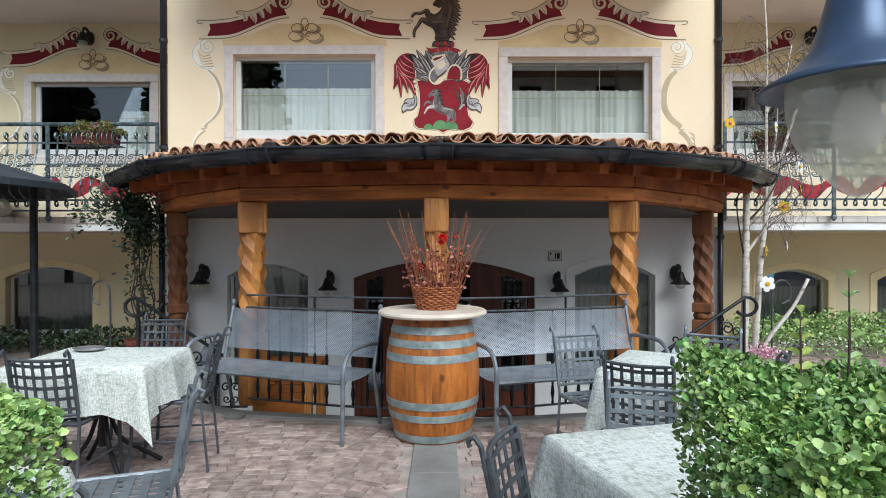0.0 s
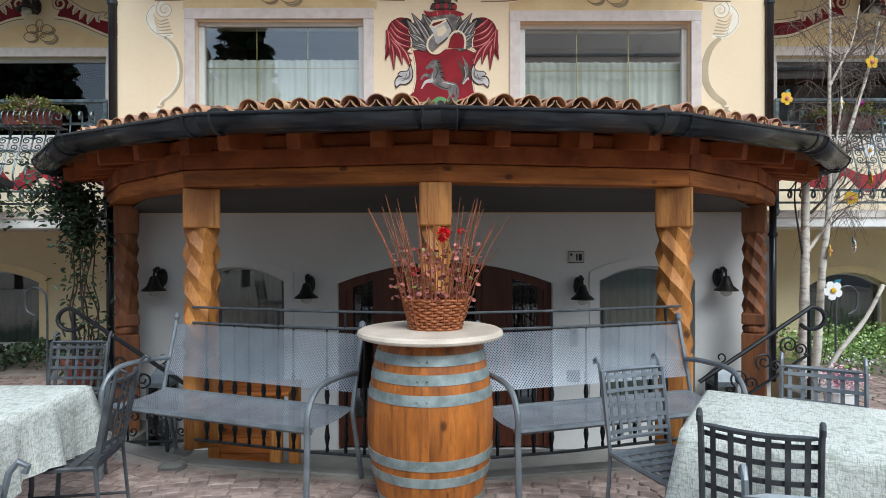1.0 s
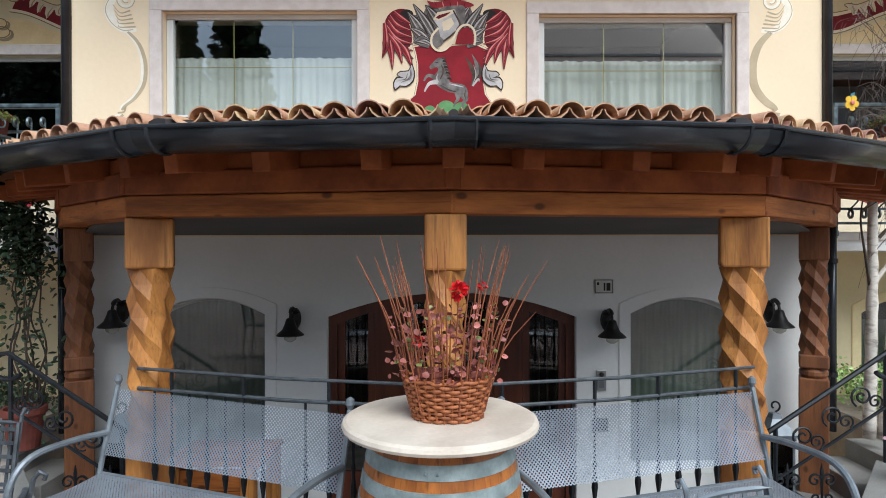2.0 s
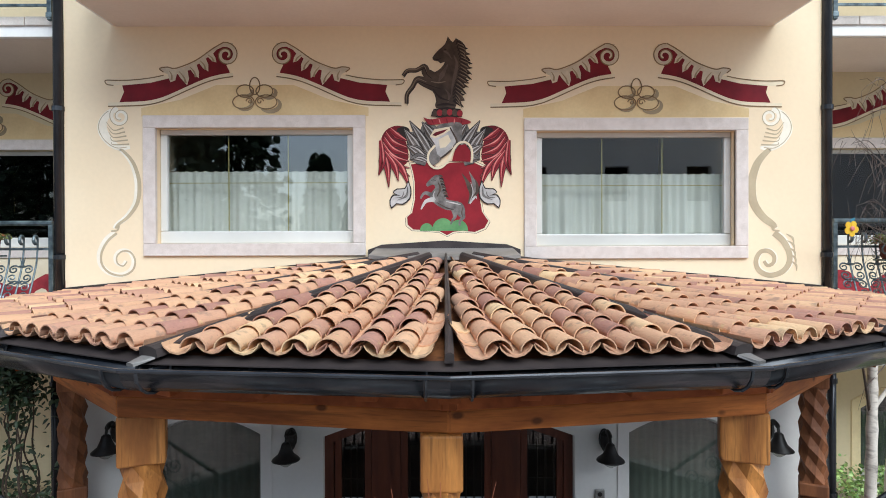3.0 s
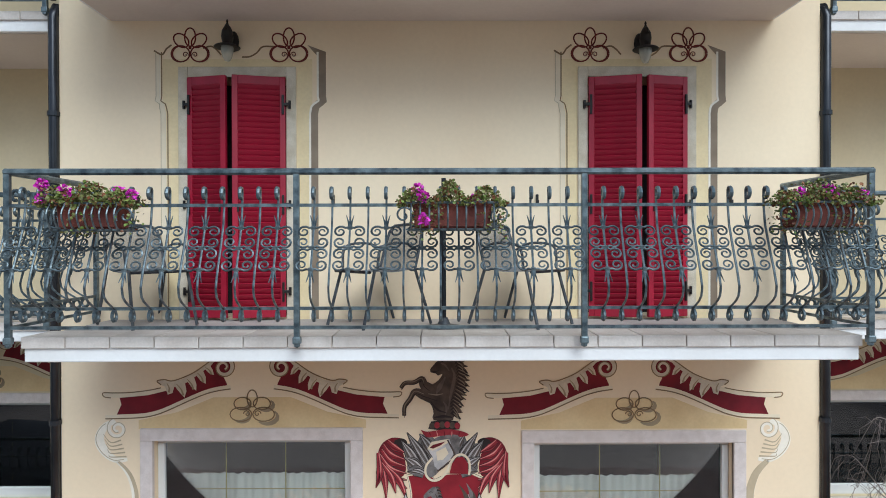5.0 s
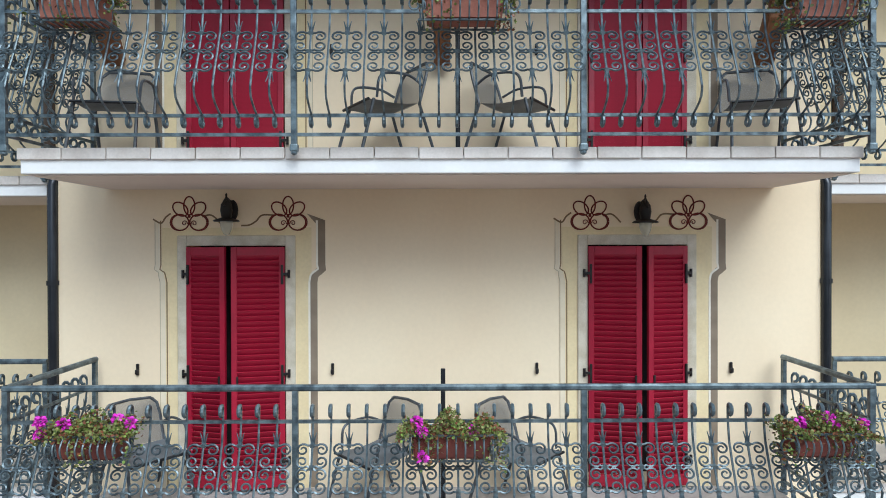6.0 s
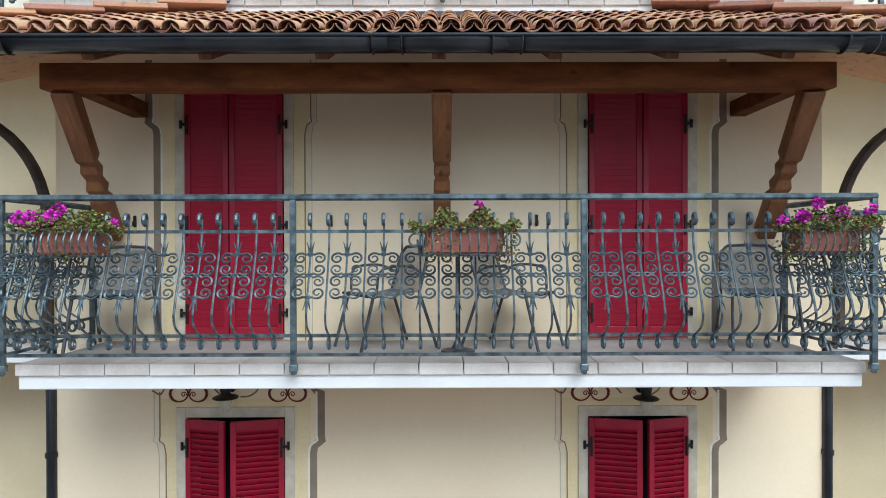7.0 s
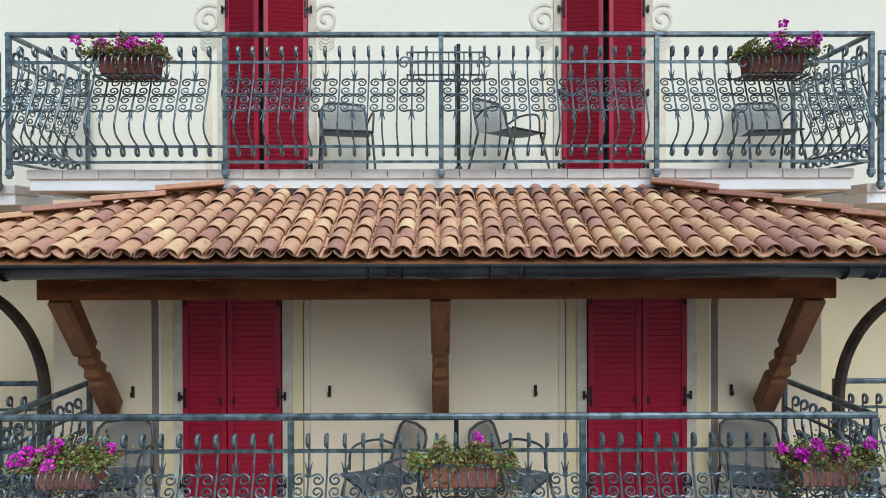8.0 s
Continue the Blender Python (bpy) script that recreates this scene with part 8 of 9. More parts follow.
# ---- hedges, climbers, birch ----
def hedge(name, x0, x1, y0, y1, top, count, seed, label, tall=(), fine=1.0):
    rr = random.Random(seed)
    h = thing(name, label, "hedge")
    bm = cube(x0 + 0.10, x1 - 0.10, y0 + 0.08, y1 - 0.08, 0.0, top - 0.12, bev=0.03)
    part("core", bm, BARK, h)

    def spot(q):
        a, b, c = q.uniform(x0, x1), q.uniform(y0, y1), q.uniform(0.35, top)
        face = q.random()
        if face < 0.38:
            c = top - abs(q.gauss(0, 0.045))
        elif face < 0.62:
            b = y0 + abs(q.gauss(0, 0.03))
        elif face < 0.75:
            b = y1 - abs(q.gauss(0, 0.03))
        elif face < 0.88:
            a = x0 + abs(q.gauss(0, 0.03))
        else:
            a = x1 - abs(q.gauss(0, 0.03))
        lump = 0.07 * noise.noise(Vector((a * 5, b * 5, c * 5 + seed)))
        cx, cy = (x0 + x1) / 2, (y0 + y1) / 2
        edge = max(0, (c - top + 0.18) / 0.18)
        p = Vector((cx + (a - cx) * (1 - 0.07 * edge * edge), cy + (b - cy) * (1 - 0.12 * edge * edge), c + lump))
        out = Vector((p.x - cx, (p.y - cy) * 2, (c - top * 0.6) * 1.5))
        return p + out.normalized() * lump, out.normalized() * 0.9
    foliage("foliage", leaves(int(count * 0.80), spot, 0.0185 * fine, rr, 0.5, 0.42), LEAF, h)
    foliage("small_foliage", leaves(int(count * 0.45), spot, 0.012 * fine, rr, 0.3, 0.36), LEAF, h)
    foliage("young_foliage", leaves(int(count * 0.05), spot, 0.019 * fine, rr, 0.2, 0.40), LEAF_PALE, h, "young yellow-green leaves")
    foliage("large_foliage", leaves(int(count * 0.03), spot, 0.026 * fine, rr, 0.6, 0.44), LEAF, h)
    shoots = [(rr.uniform(x0 + 0.1, x1 - 0.1), rr.uniform(y0 + 0.1, y1 - 0.05), rr.uniform(0.03, 0.12)) for _ in range(8)]
    stem = bmesh.new()
    for a, b, k in shoots:
        tube(stem, [(a, b, top - 0.10), (a + 0.01, b, top + k * 0.4), (a + 0.02, b, top + k)], [0.0016, 0.0013, 0.0008], 4)
    part("shoots", stem, LEAF, h)

    def tip(q):
        a, b, k = q.choice(shoots)
        s = q.random()
        return Vector((a + 0.02 * s + q.gauss(0, 0.008), b + q.gauss(0, 0.008), top - 0.04 + (k + 0.04) * s)), Vector((q.gauss(0, 1), q.gauss(0, 1), 0.5))
    foliage("shoot_leaves", leaves(260, tip, 0.026 * fine, rr, 0.3, 0.40), LEAF, h)
    for a, b, k, m in tall:
        sh = part("tall_shoot", wire([(a, b, top - 0.05), (a + 0.004, b, top + k * 0.5), (a + 0.002, b, top + k)], [0.0024, 0.002, 0.001], 5), BARK, h, "tall upright shoot with paired leaves")
        for i in range(5):
            for e in (-1, 1):
                f = bmesh.new()
                n = (0.036 - 0.004 * i) * fine
                vs = [f.verts.new(v) for v in ((0, 0, 0), (n * 0.3, -n * 0.22, 0.004), (n * 0.7, -n * 0.2, 0.004), (n, 0, -0.004), (n * 0.7, n * 0.2, 0.004), (n * 0.3, n * 0.22, 0.004), (n * 0.5, 0, 0.0))]
                for u, v in zip(vs[:6], vs[1:6] + vs[:1]):
                    f.faces.new((u, v, vs[6]))
                part("shoot_leaf", f, m, sh).matrix_basis = pose(a + 0.003, b, top + k * (0.30 + 0.70 * i / 4), 35 + rr.uniform(-15, 15), -20 - 8 * i, (0 if e > 0 else 180) + rr.uniform(-35, 35))
    return h


hedge("hedge", 0.420, 1.36, -6.66, -6.315, 1.176, 50000, 3, "dense green leafy hedge beside the patio entrance", tall=((0.655, -6.39, 0.185, LEAF), (0.578, -6.39, 0.13, LEAF_PALE)), fine=0.80)
hedge("hedge", -1.75, -0.785, -6.45, -6.08, 1.07, 34000, 4, "dense green leafy hedge by the patio entrance, trimmed lower")


def low_plants(name, x0, x1, y0, y1, top, count, seed, label, material=LEAF_VINE, size=0.06):
    rr = random.Random(seed)
    t = thing(name, label, "plants", kind="stuff")

    def spot(q):
        a, b = q.uniform(x0, x1), q.uniform(y0, y1)
        hh = top * (0.55 + 0.45 * noise.noise(Vector((a * 2.5, b * 2.5, seed))))
        return Vector((a, b, q.random() ** 0.6 * hh)), Vector((0, -0.3, 0.6))
    foliage("leaves", leaves(count, spot, size, rr), material, t)


low_plants("flower_bed", -6.4, -3.95, 0.35, 1.1, 0.42, 1500, 21, "low dark green shrubs along the wing wall")
low_plants("flower_bed", 3.95, 6.4, -0.05, 1.1, 0.74, 5200, 22, "bright green shrubs and perennials along the wing wall", LEAF, 0.042)
rr = random.Random(23)
pinks = thing("pink_flowers", "pale pink flower heads in front of the birch", "flowers", kind="stuff")
foliage("petals", leaves(320, lambda q: (Vector((3.24 + q.gauss(0, 0.075), -1.33 + q.gauss(0, 0.06), 0.31 + q.gauss(0, 0.04))), Vector((0, -0.5, 0.5))), 0.03, rr), leafy("pale_pink_petal", lin(236, 196, 206), lin(220, 160, 180)), pinks)
whites = thing("white_flowers", "small white flowers along the edge of the shrub bed", "flowers", kind="stuff")
foliage("petals", leaves(260, lambda q: (Vector((q.uniform(3.9, 5.2), -0.04 + abs(q.gauss(0, 0.10)), 0.19 + q.gauss(0, 0.05))), Vector((0, -0.6, 0.5))), 0.026, rr), leafy("white_petal", lin(236, 236, 232), lin(222, 222, 216)), whites)
pot = thing("plant_pot", "white pot standing on the patio with pink flowers", "pot", at=pose(3.24, -1.33, 0.0))
part("body", turned([(0.09, 0.0), (0.12, 0.20), (0.13, 0.20), (0.13, 0.23), (0.11, 0.23), (0.10, 0.19), (0.01, 0.19)], 20), WHITE, pot)


def climber():
    rr = random.Random(31)
    c = thing("climbing_shrub", "olive-leaved climbing shrub in a terracotta pot beside the portico post", "shrub")
    part("pot", turned([(0.11, 0.0), (0.15, 0.28), (0.165, 0.28), (0.165, 0.33), (0.14, 0.33), (0.13, 0.28), (0.01, 0.28)], 22, pose(-3.46, -0.46, 0)), POT, c)
    stems = []
    for i in range(7):
        x, y = -3.42 + rr.uniform(-0.07, 0.07), -0.44 + rr.uniform(-0.06, 0.06)
        pts = [(x, y, 0.26)]
        for j in range(1, 6):
            pts.append((x + rr.uniform(-0.05, 0.05), y + rr.uniform(-0.05, 0.05), 0.26 + 0.26 * j))
        out = rr.uniform(0.05, 0.65)
        pts += [(x - out * 0.45, y - 0.04, 1.76 + rr.uniform(0, 0.12)), (x - out, y - rr.uniform(0.0, 0.15), 1.80 + rr.uniform(-0.2, 0.3))]
        line = smooth_line(pts, 4)
        stems.append(line)
        part("stem", tube(bmesh.new(), line, [0.010 - 0.007 * k / (len(line) - 1) for k in range(len(line))], 5), BARK, c)

    def spot(q):
        l = q.choice(stems)
        k = int(len(l) * (0.60 + 0.40 * q.random() ** 0.8)) if q.random() < 0.84 else int(len(l) * q.random())
        p = l[min(k, len(l) - 1)]
        return p + Vector((q.gauss(0, 0.085), q.gauss(0, 0.07), q.gauss(0, 0.085))), Vector((q.gauss(0, 0.7) - 0.2, -0.4, q.gauss(0, 0.5)))
    foliage("foliage", leaves(1900, spot, 0.062, rr, 0.4, 0.24), LEAF_VINE, c)


climber()


def ornament(x, y, z, r, petals, leaf, turn=0.0, spin=0.0, stake=False):
    """A painted wooden flower with five petals, a round heart and one leaf behind."""
    o = thing("flower_ornament", "white flower ornament with yellow heart and teal leaf" if petals is WHITE else "yellow flower ornament with teal leaf hanging in the birch", "ornament", group="tree ornaments", at=pose(x, y, z, 0, spin, turn))
    shape = [(0.0, 0.10), (0.24, 0.28), (0.40, 0.58), (0.34, 0.86), (0.0, 1.0), (-0.34, 0.86), (-0.40, 0.58), (-0.24, 0.28)]
    for k in range(5):
        part("petal", flat(bmesh.new(), [(r * u, r * v) for u, v in shape][::-1], 0.0, 0.006), petals, o).matrix_basis = pose(0, 0.0008 * k, 0, 0, 72 * k + 36, 0)
    part("leaf", flat(bmesh.new(), [(0.1 * r, 0.2 * r), (0.55 * r, 0.75 * r), (0.75 * r, 1.25 * r), (0.2 * r, 1.15 * r), (-0.15 * r, 0.7 * r)][::-1], 0.010, 0.005), leaf, o, "teal leaf")
    part("heart", turned([(r * 0.30, 0.0), (r * 0.24, 0.010), (0.004, 0.013)], 12, pose(0, -0.004, 0, 90)), YELLOW if petals is WHITE else P_PINK, o)
    if stake:
        part("stake", wire([(0, 0.006, 0.0), (0.02, 0.01, -0.5), (0.0, 0.02, -z)], 0.004, 4), IRON_DARK, o)
    else:
        part("thread", wire([(0, 0.008, r * 0.7), (0.01, 0.02, r + 0.16)], 0.0015, 3), BARK, o)


def birch():
    rr = random.Random(41)
    t = thing("birch_tree", "slender leafless multi-stemmed birch with drooping grey twigs", "tree")
    twigs = bmesh.new()
    stems = []
    for line, r0, r1 in (
            ([(3.57, -0.28, 0.0), (3.585, -0.28, 0.7), (3.58, -0.30, 1.25), (3.59, -0.29, 1.8), (3.60, -0.27, 2.25)], 0.050, 0.034),
            ([(3.66, -0.32, 0.0), (3.70, -0.33, 0.6), (3.735, -0.32, 1.1), (3.79, -0.31, 1.55), (3.86, -0.30, 1.95), (3.98, -0.29, 2.35), (4.10, -0.28, 2.75), (4.23, -0.27, 3.15), (4.34, -0.26, 3.6)], 0.042, 0.010),
            ([(3.80, -0.31, 1.62), (3.815, -0.31, 2.0), (3.82, -0.30, 2.5), (3.82, -0.30, 3.1), (3.83, -0.29, 3.7), (3.80, -0.29, 4.3)], 0.026, 0.007),
            ([(3.60, -0.28, 1.30), (3.70, -0.29, 1.45), (3.77, -0.31, 1.58), (3.84, -0.34, 1.9)], 0.020, 0.010),
            ([(3.82, -0.30, 2.95), (3.92, -0.30, 3.15), (4.05, -0.29, 3.40), (4.12, -0.29, 3.75)], 0.014, 0.004),
            ([(3.86, -0.30, 1.95), (3.90, -0.26, 2.3), (4.00, -0.20, 2.8), (4.02, -0.16, 3.3)], 0.016, 0.005)):
        pts = smooth_line(line, 5)
        n = len(pts) - 1
        part("trunk" if r0 > 0.03 else "limb", tube(bmesh.new(), pts, [(r0 + (r1 - r0) * i / n) * (1 + 0.08 * math.sin(i * 2.3)) for i in range(n + 1)], 10), BIRCH, t, "pale dark-scarred birch stem", smooth=True)
        stems.append(pts)
    for line, r in (([(3.565, -0.30, 1.26), (3.50, -0.34, 1.50), (3.46, -0.33, 1.85), (3.50, -0.32, 2.1)], 0.014), ([(3.62, -0.32, 1.70), (3.76, -0.36, 1.88), (3.90, -0.36, 2.12), (3.97, -0.35, 2.4)], 0.015)):
        pts = smooth_line(line, 4)
        part("dark_branch", tube(bmesh.new(), pts, [r * (1 - 0.7 * i / (len(pts) - 1)) for i in range(len(pts))], 6), BARK, t, "dark bare branch")
        stems.append(pts)
    for b in range(110):
        l = stems[rr.choice((0, 1, 1, 1, 2, 2, 2, 3, 4, 4, 5, 5, 6, 7))]
        p = l[int(len(l) * rr.uniform(0.30, 0.999))]
        if p.z < 1.15:
            continue
        a = rr.uniform(0, 6.28)
        ln = rr.uniform(0.25, 0.62)
        d = Vector((math.cos(a), math.sin(a) * 0.6, rr.uniform(0.2, 1.1))).normalized()
        q = [p, p + d * ln * 0.5, p + d * ln * 0.85 + Vector((0, 0, -0.01)), p + d * ln + Vector((math.cos(a) * 0.10, 0, -0.09))]
        if p.z < 2.6 and q[3].x < 3.52:
            continue
        tube(twigs, smooth_line(q, 3), [0.0048] * 3 + [0.0036] * 4 + [0.0022] * 3, 4)
        for c in range(9):
            u = q[1].lerp(q[3], rr.random())
            drop = rr.uniform(0.05, 0.34)
            e = u + Vector((rr.uniform(-0.16, 0.16), rr.uniform(-0.10, 0.10), -drop if rr.random() < 0.65 else drop * 0.6))
            tube(twigs, [u, u.lerp(e, 0.45) + Vector((rr.uniform(-0.02, 0.02), 0, 0.035)), e], [0.0021, 0.0017, 0.0011], 3)
    part("twig_crown", twigs, GREY_TWIG, t, "fine grey drooping twigs")
    st = thing("birch_branch", "bare cut birch branch leaning beside the tree", "branch")
    part("limb", tube(bmesh.new(), smooth_line([(3.55, -0.55, 0.0), (3.70, -0.6, 0.36), (3.95, -0.62, 0.70), (4.12, -0.62, 1.02)], 4), [0.022] * 8 + [0.018] * 5, 8), BIRCH, st, smooth=True)
    for x, z, m, turn, spin in ((3.36, 2.82, YELLOW, 10, -8), (3.99, 1.85, YELLOW, -15, 14), (3.79, 1.33, YELLOW, 55, 20), (4.19, 3.17, YELLOW, 5, 30), (4.18, 2.03, YELLOW, 70, 0), (4.17, 2.31, WHITE, 20, 10), (4.02, 1.38, WHITE, 72, -20), (3.90, 2.77, WHITE, 50, 40)):
        ornament(x, -0.37, z, 0.068, m, TEAL, turn, spin)
    ornament(3.73, -0.50, 0.957, 0.094, WHITE, TEAL, 0, 8, stake=True)


birch()

# ---- parasol at the edge of the patio, and the hanging lantern ----
pz = thing("parasol", "dark canvas garden parasol with hanging globe lights", "parasol")
part("pole", wire([(-4.75, -0.35, 0.0), (-4.75, -0.35, 2.12)], 0.042, 10), IRON_DARK, pz)
bm = bmesh.new()
c = bm.verts.new((-6.45, -1.0, 2.86))
lo = bm.verts.new((-6.45, -1.0, 2.80))
rim = [bm.verts.new((-6.45 + 2.25 * math.cos(a), -1.0 + 2.2 * math.sin(a), 2.10 - 0.02 * (i % 2))) for i, a in enumerate(2 * math.pi * (k + 0.5) / 16 for k in range(16))]
hem = [bm.verts.new(v.co - Vector((0, 0, 0.07))) for v in rim]
for i in range(16):
    j = (i + 1) % 16
    bm.faces.new((c, rim[i], rim[j]))
    bm.faces.new((rim[i], hem[i], hem[j], rim[j]))
    bm.faces.new((lo, hem[j], hem[i]))
part("canopy", bm, CANVAS, pz)
part("base", turned([(0.28, 0.0), (0.28, 0.05), (0.07, 0.09)], 20, pose(-4.75, -0.35, 0)), CONCRETE, pz)
for x in (-5.02, -5.5):
    part("globe_light", turned([(0.02, 0.18), (0.085, 0.14), (0.11, 0.06), (0.08, 0.0), (0.02, -0.03)], 16, pose(x, -0.5, 1.76)), GLOBE, pz, smooth=True)
    part("cord", wire([(x, -0.5, 1.92), (x, -0.5, 2.10)], 0.006, 4), IRON_DARK, pz)

lt = thing("lantern_post", "blue-grey metal lantern with clear globe hanging from its post", "lantern")
LX, LY = 0.625, -6.455
part("hat", turned([(0.098, 1.662), (0.112, 1.652), (0.132, 1.641), (0.132, 1.647), (0.114, 1.658), (0.086, 1.674), (0.064, 1.700), (0.050, 1.738), (0.040, 1.78), (0.036, 1.86), (0.032, 1.95), (0.02, 1.98)], 36, pose(LX, LY, 0)), LAMP_BLUE, lt, smooth=True)
gl = part("globe", turned([(0.094, 1.654), (0.0945, 1.63), (0.092, 1.60), (0.082, 1.566), (0.066, 1.540), (0.048, 1.518), (0.028, 1.498), (0.008, 1.482)], 30, pose(LX, LY, 0)), GLOBE, lt, "clear ribbed glass globe", smooth=True)
part("bulb", turned([(0.012, 1.66), (0.02, 1.63), (0.032, 1.60), (0.034, 1.57), (0.02, 1.545), (0.004, 1.538)], 16, pose(LX, LY, 0)), WHITE, lt, smooth=True)
part("socket", turned([(0.02, 1.64), (0.035, 1.645), (0.035, 1.68), (0.02, 1.70)], 14, pose(LX, LY, 0)), BLACK, lt)
part("arm", wire(smooth_line([(LX, LY, 1.97), (LX + 0.02, LY, 2.10), (LX + 0.30, LY - 0.05, 2.22), (1.45, LY - 0.1, 2.05), (1.55, LY - 0.1, 1.80)], 6), 0.018, 8), LAMP_BLUE, lt)
part("post", wire([(1.55, LY - 0.1, 1.95), (1.55, LY - 0.1, 0.0)], 0.035, 10), LAMP_BLUE, lt)

# ---- what faces the hotel: a plain house front, and trees that the panes mirror ----
of = part("wall_opposite", wall_mesh(2.0, 26.0, -24.0, -23.6, -1.0, 11.0, [(x, x + 1.2, z, z + 1.7) for x in (4, 8, 12, 16) for z in (1.6, 4.8, 8.0)]), PLASTER_GREY)
tagged(of, "plain plastered wall of the house across the road", "wall", kind="structure")
bm = bmesh.new()
for p, q in (((-22.3, 9.7), (-31.0, 15.2)),):
    a = [bm.verts.new((x, y, z)) for x, y, z in ((0.8, p[0], p[1]), (27.2, p[0], p[1]), (27.2, q[0], q[1]), (0.8, q[0], q[1]), (0.8, p[0], p[1] + 0.35), (27.2, p[0], p[1] + 0.35), (27.2, q[0], q[1] + 0.35), (0.8, q[0], q[1] + 0.35))]
    for f in ((0, 1, 2, 3), (7, 6, 5, 4), (0, 4, 5, 1), (1, 5, 6, 2), (2, 6, 7, 3), (3, 7, 4, 0)):
        bm.faces.new([a[i] for i in f])
ob = part("roof_opposite", bm, DARKWOOD)
tagged(ob, "dark overhanging roof of the house across the road", "roof", kind="structure")
ob = part("wall_opposite_inner", cube(2.0, 26.0, -25.6, -25.3, -1.0, 11.0), DARK)
tagged(ob, "near-black sheet for the indoor shade of the house across the road", "wall", kind="structure")


def conifer(x, y, h, seed):
    rr = random.Random(seed)
    t = thing("conifer", "tall dark green conifer across the road", "tree", group="conifers", at=pose(x, y, -1.0))
    part("trunk", wire([(0, 0, 0), (0.05, 0, h * 0.5), (0, 0, h)], [0.22, 0.15, 0.03], 8), BARK, t)

    def spot(q):
        s = q.random() ** 0.7
        z = h * (0.12 + 0.88 * s)
        rad = (1 - s) * h * 0.20 * (0.55 + 0.45 * abs(math.sin(z * 3.1))) + 0.1
        a = q.uniform(0, 6.28)
        k = math.sqrt(q.random())
        return Vector((rad * k * math.cos(a), rad * k * math.sin(a), z - 0.25 * k * rad)), Vector((math.cos(a), math.sin(a), -0.2))
    foliage("crown", leaves(2600, spot, 0.5, rr), LEAF_VINE, t)


for i, (x, y, h) in enumerate(((-3.5, -22, 7.5), (-10.0, -24, 17), (-12.0, -22, 14), (-0.5, -27, 8), (-16, -25, 16), (-6.5, -27, 8.5), (-20, -22, 15), (-24, -25, 17), (-28, -21, 15))):
    conifer(x, y, h, 60 + i)

# ---- paving, last ----
pav = thing("stone_paving", "patio paving of reddish grey porphyry setts", "paving", kind="structure")
rng = random.Random(77)
SETTS = []
for k in range(4):
    w, d = ((0.145, 0.072), (0.12, 0.076), (0.10, 0.07), (0.165, 0.074))[k]
    bm = cube(-w / 2, w / 2, -d / 2, d / 2, -0.04, 0.0)
    for v in bm.verts:
        v.co.x += rng.uniform(-0.009, 0.009)
        v.co.y += rng.uniform(-0.006, 0.006)
        v.co.z += rng.uniform(-0.002, 0.002) if v.co.z > -0.01 else 0
    bmesh.ops.bevel(bm, geom=[e for e in bm.edges if min(v.co.z for v in e.verts) > -0.02], offset=0.004, segments=1, affect="EDGES")
    SETTS.append((link_mesh("sett", bm, PAVE), w, d))


def edge_y(x):
    for (a, b), (c, d) in zip(EDGE_LINE, EDGE_LINE[1:]):
        if a <= x <= c:
            return b + (d - b) * (x - a) / (c - a)
    return 0.4


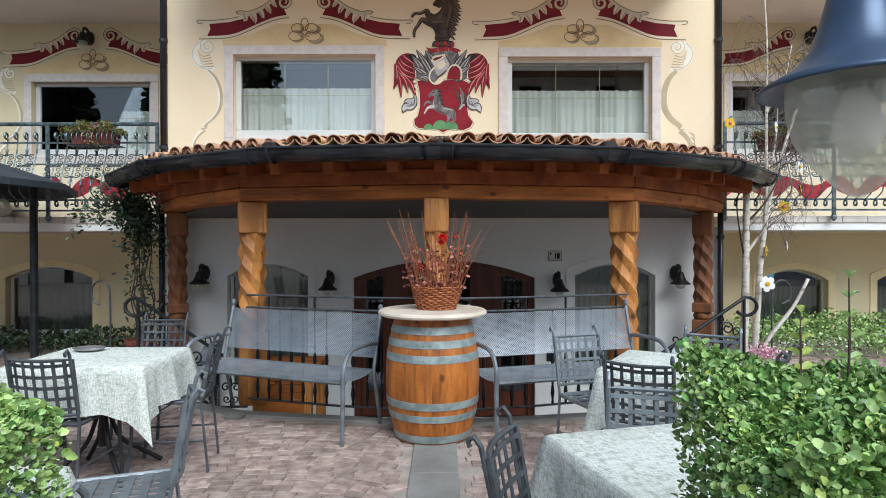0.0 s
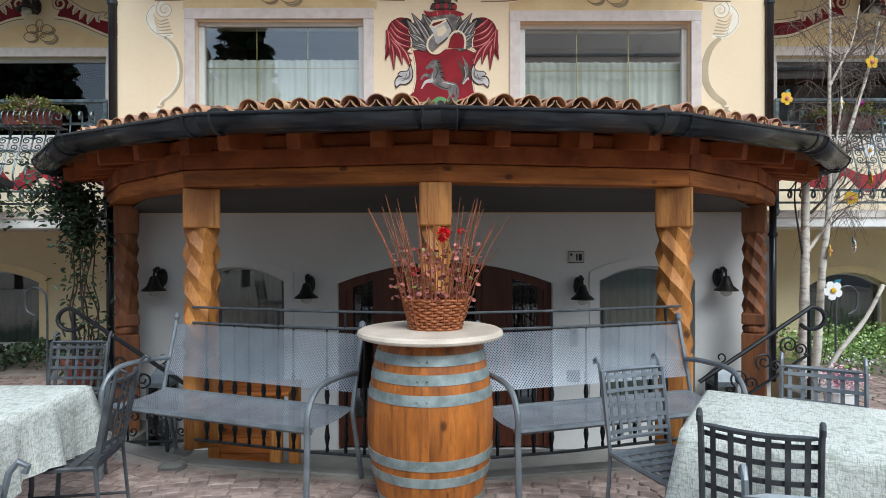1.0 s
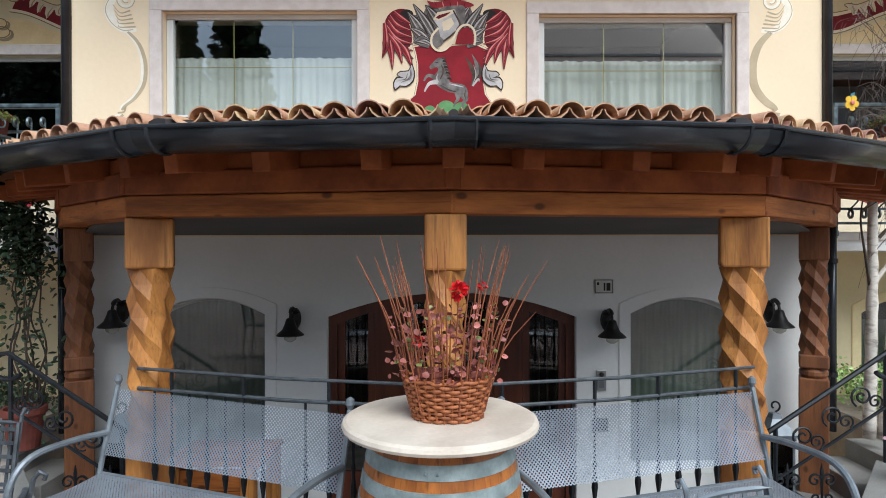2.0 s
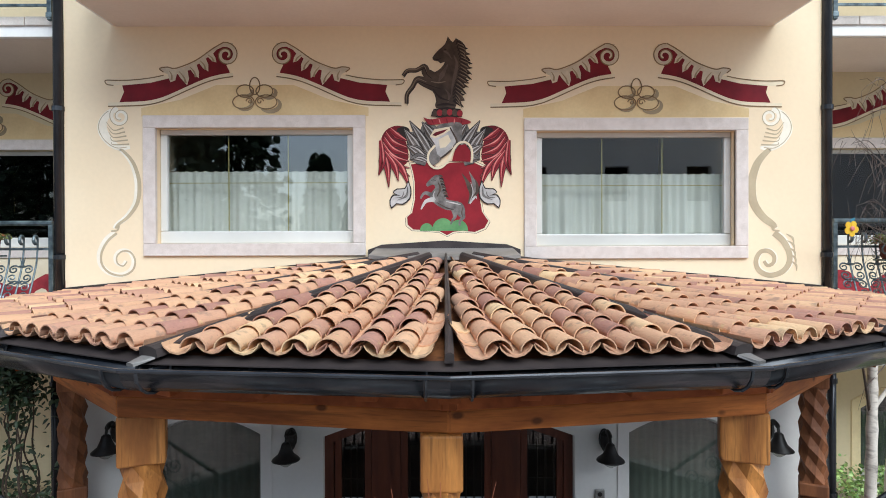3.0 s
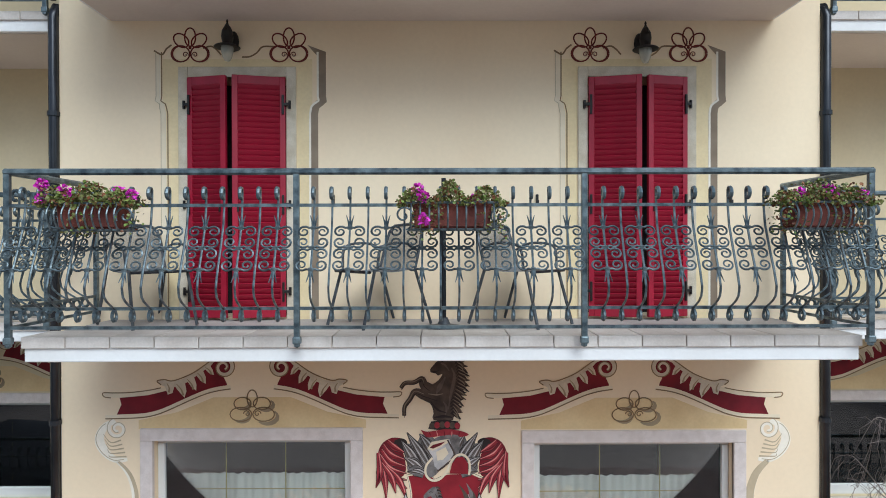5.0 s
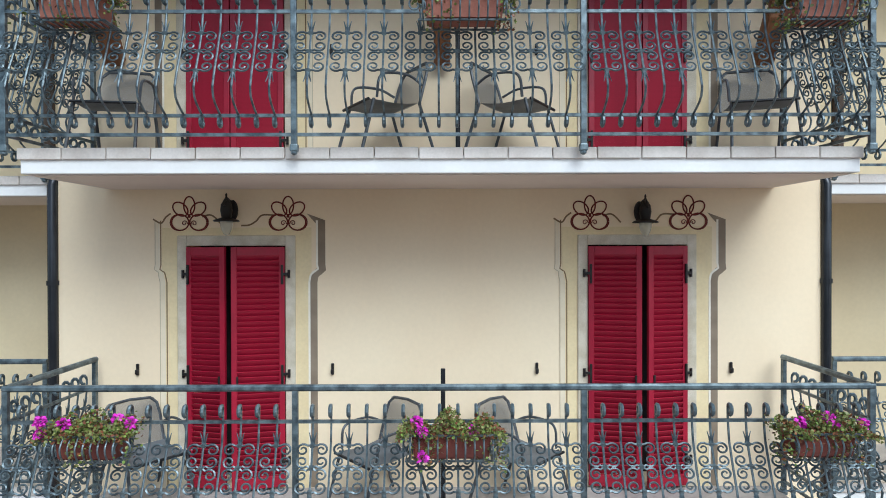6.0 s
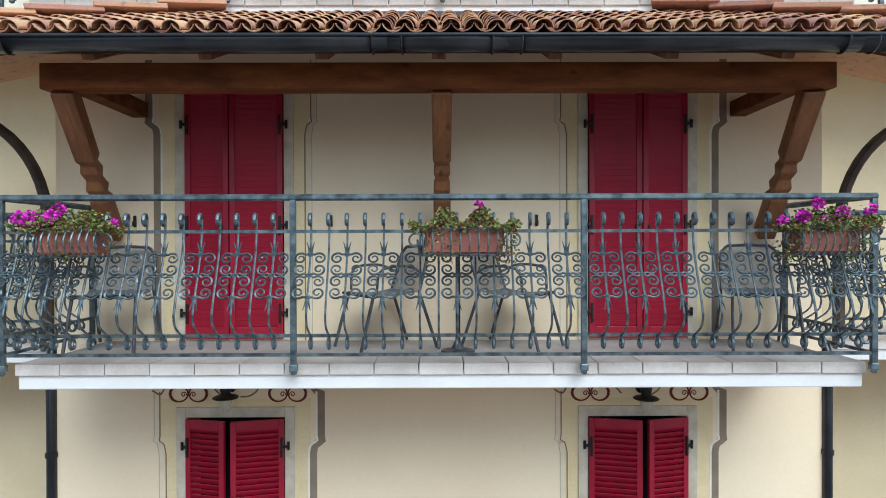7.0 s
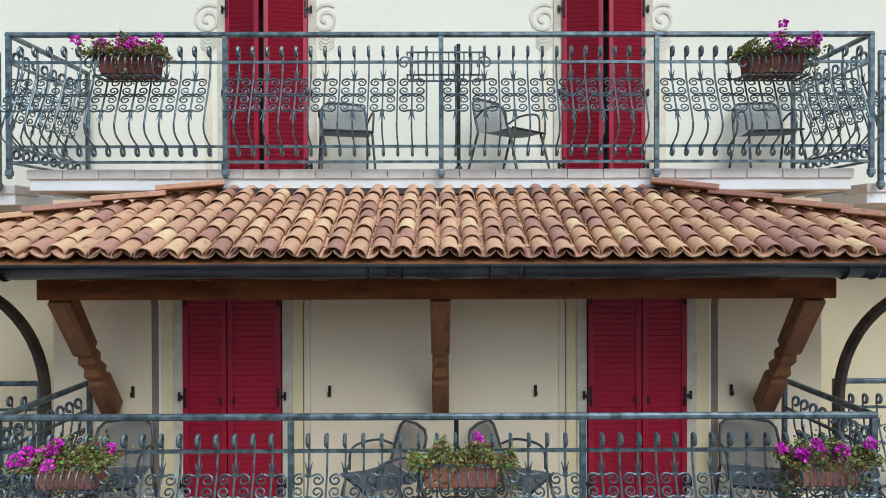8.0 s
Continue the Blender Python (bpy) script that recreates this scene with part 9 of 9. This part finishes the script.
verts, faces = [], []
made = 0
y = 0.9
row = 0
while y > -9.2:
    x = -6.6 + (row % 2) * 0.09
    while x < 6.6:
        k = rng.randrange(4)
        me, w, d = SETTS[k]
        cx = x + w / 2
        x += w + 0.006
        wob = 0.16 * abs(math.sin(cx * 2.1 + 0.6))
        cy = y + wob
        if -0.20 < cx < 0.125 and cy < -2.9 or cx + w / 2 > -0.20 and cx - w / 2 < 0.125 and cy < -2.9:
            continue
        if abs(cx) < 4.1 and cy + 0.07 > min(edge_y(cx - 0.1), edge_y(cx + 0.1)) - 0.13:
            continue
        if abs(cx) >= 3.8 and cy > 0.2:
            continue
        a = math.degrees(math.atan(0.33 * math.cos(cx * 2.1 + 0.6) * (1 if math.sin(cx * 2.1 + 0.6) > 0 else -1))) + rng.uniform(-4, 4)
        z = rng.uniform(-0.002, 0.002)
        if -1.45 < cx < 0.62 and -4.15 < cy < -2.75 and made < 300:
            put("sett", me, pav, pose(cx, cy, z, rng.uniform(-0.8, 0.8), rng.uniform(-0.8, 0.8), a))
            made += 1
            continue
        n = len(verts)
        ca, sa = math.cos(radians(a)), math.sin(radians(a))
        for zz, q in ((-0.03, 0.5), (z - 0.004, 0.5), (z, 0.44)):
            for u, v in ((-1, -1), (1, -1), (1, 1), (-1, 1)):
                uu, vv = u * w * q, v * d * (q if q == 0.5 else 0.40)
                verts.append((cx + uu * ca - vv * sa, cy + uu * sa + vv * ca, zz))
        for r in (0, 4):
            for j in range(4):
                faces.append((n + r + j, n + r + (j + 1) % 4, n + r + 4 + (j + 1) % 4, n + r + 4 + j))
        faces.append((n + 8, n + 9, n + 10, n + 11))
    y -= 0.082
    row += 1
me = bpy.data.meshes.new("sett_field")
me.from_pydata(verts, [], faces)
me.materials.append(PAVE2)
ob = new("sett_field", me)
ob.parent = pav
tagged(ob, kind="stuff")

path = thing("garden_path", "strip of grey concrete slabs leading to the barrel", "path", kind="structure")
me = link_mesh("path_slab", cube(-0.15, 0.15, -0.297, 0.297, -0.05, 0.004, bev=0.005), CONCRETE)
for i in range(8):
    put("path_slab", me, path, pose(-0.037, -3.05 - 0.3 - 0.6 * i, 0.001 * (i % 2)))
kerb = thing("portico_kerb", "grey stone edging along the sunken portico", "kerb", kind="structure")
for i, (p, q) in enumerate(zip(EDGE_LINE[1:], EDGE_LINE[2:-1])):
    a, b = Vector((*p, 0)), Vector((*q, 0))
    d = b - a
    ob = part("edging", cube(0.002, d.length - 0.002, -0.12, 0.0, -0.2, 0.004, bev=0.006), CONCRETE, kerb)
    ob.matrix_basis = pose(a.x, a.y, 0, 0, 0, math.degrees(math.atan2(d.y, d.x)))
lid = thing("floor_light", "round green-tinted glass floor light in the paving", "floor light", at=pose(-1.70, -2.42, 0.0))
part("rim", turned([(0.085, -0.02), (0.085, 0.008), (0.07, 0.010)], 24), STEEL, lid)
part("lens", turned([(0.07, 0.0), (0.068, 0.011), (0.01, 0.014)], 24), GLOBE, lid)
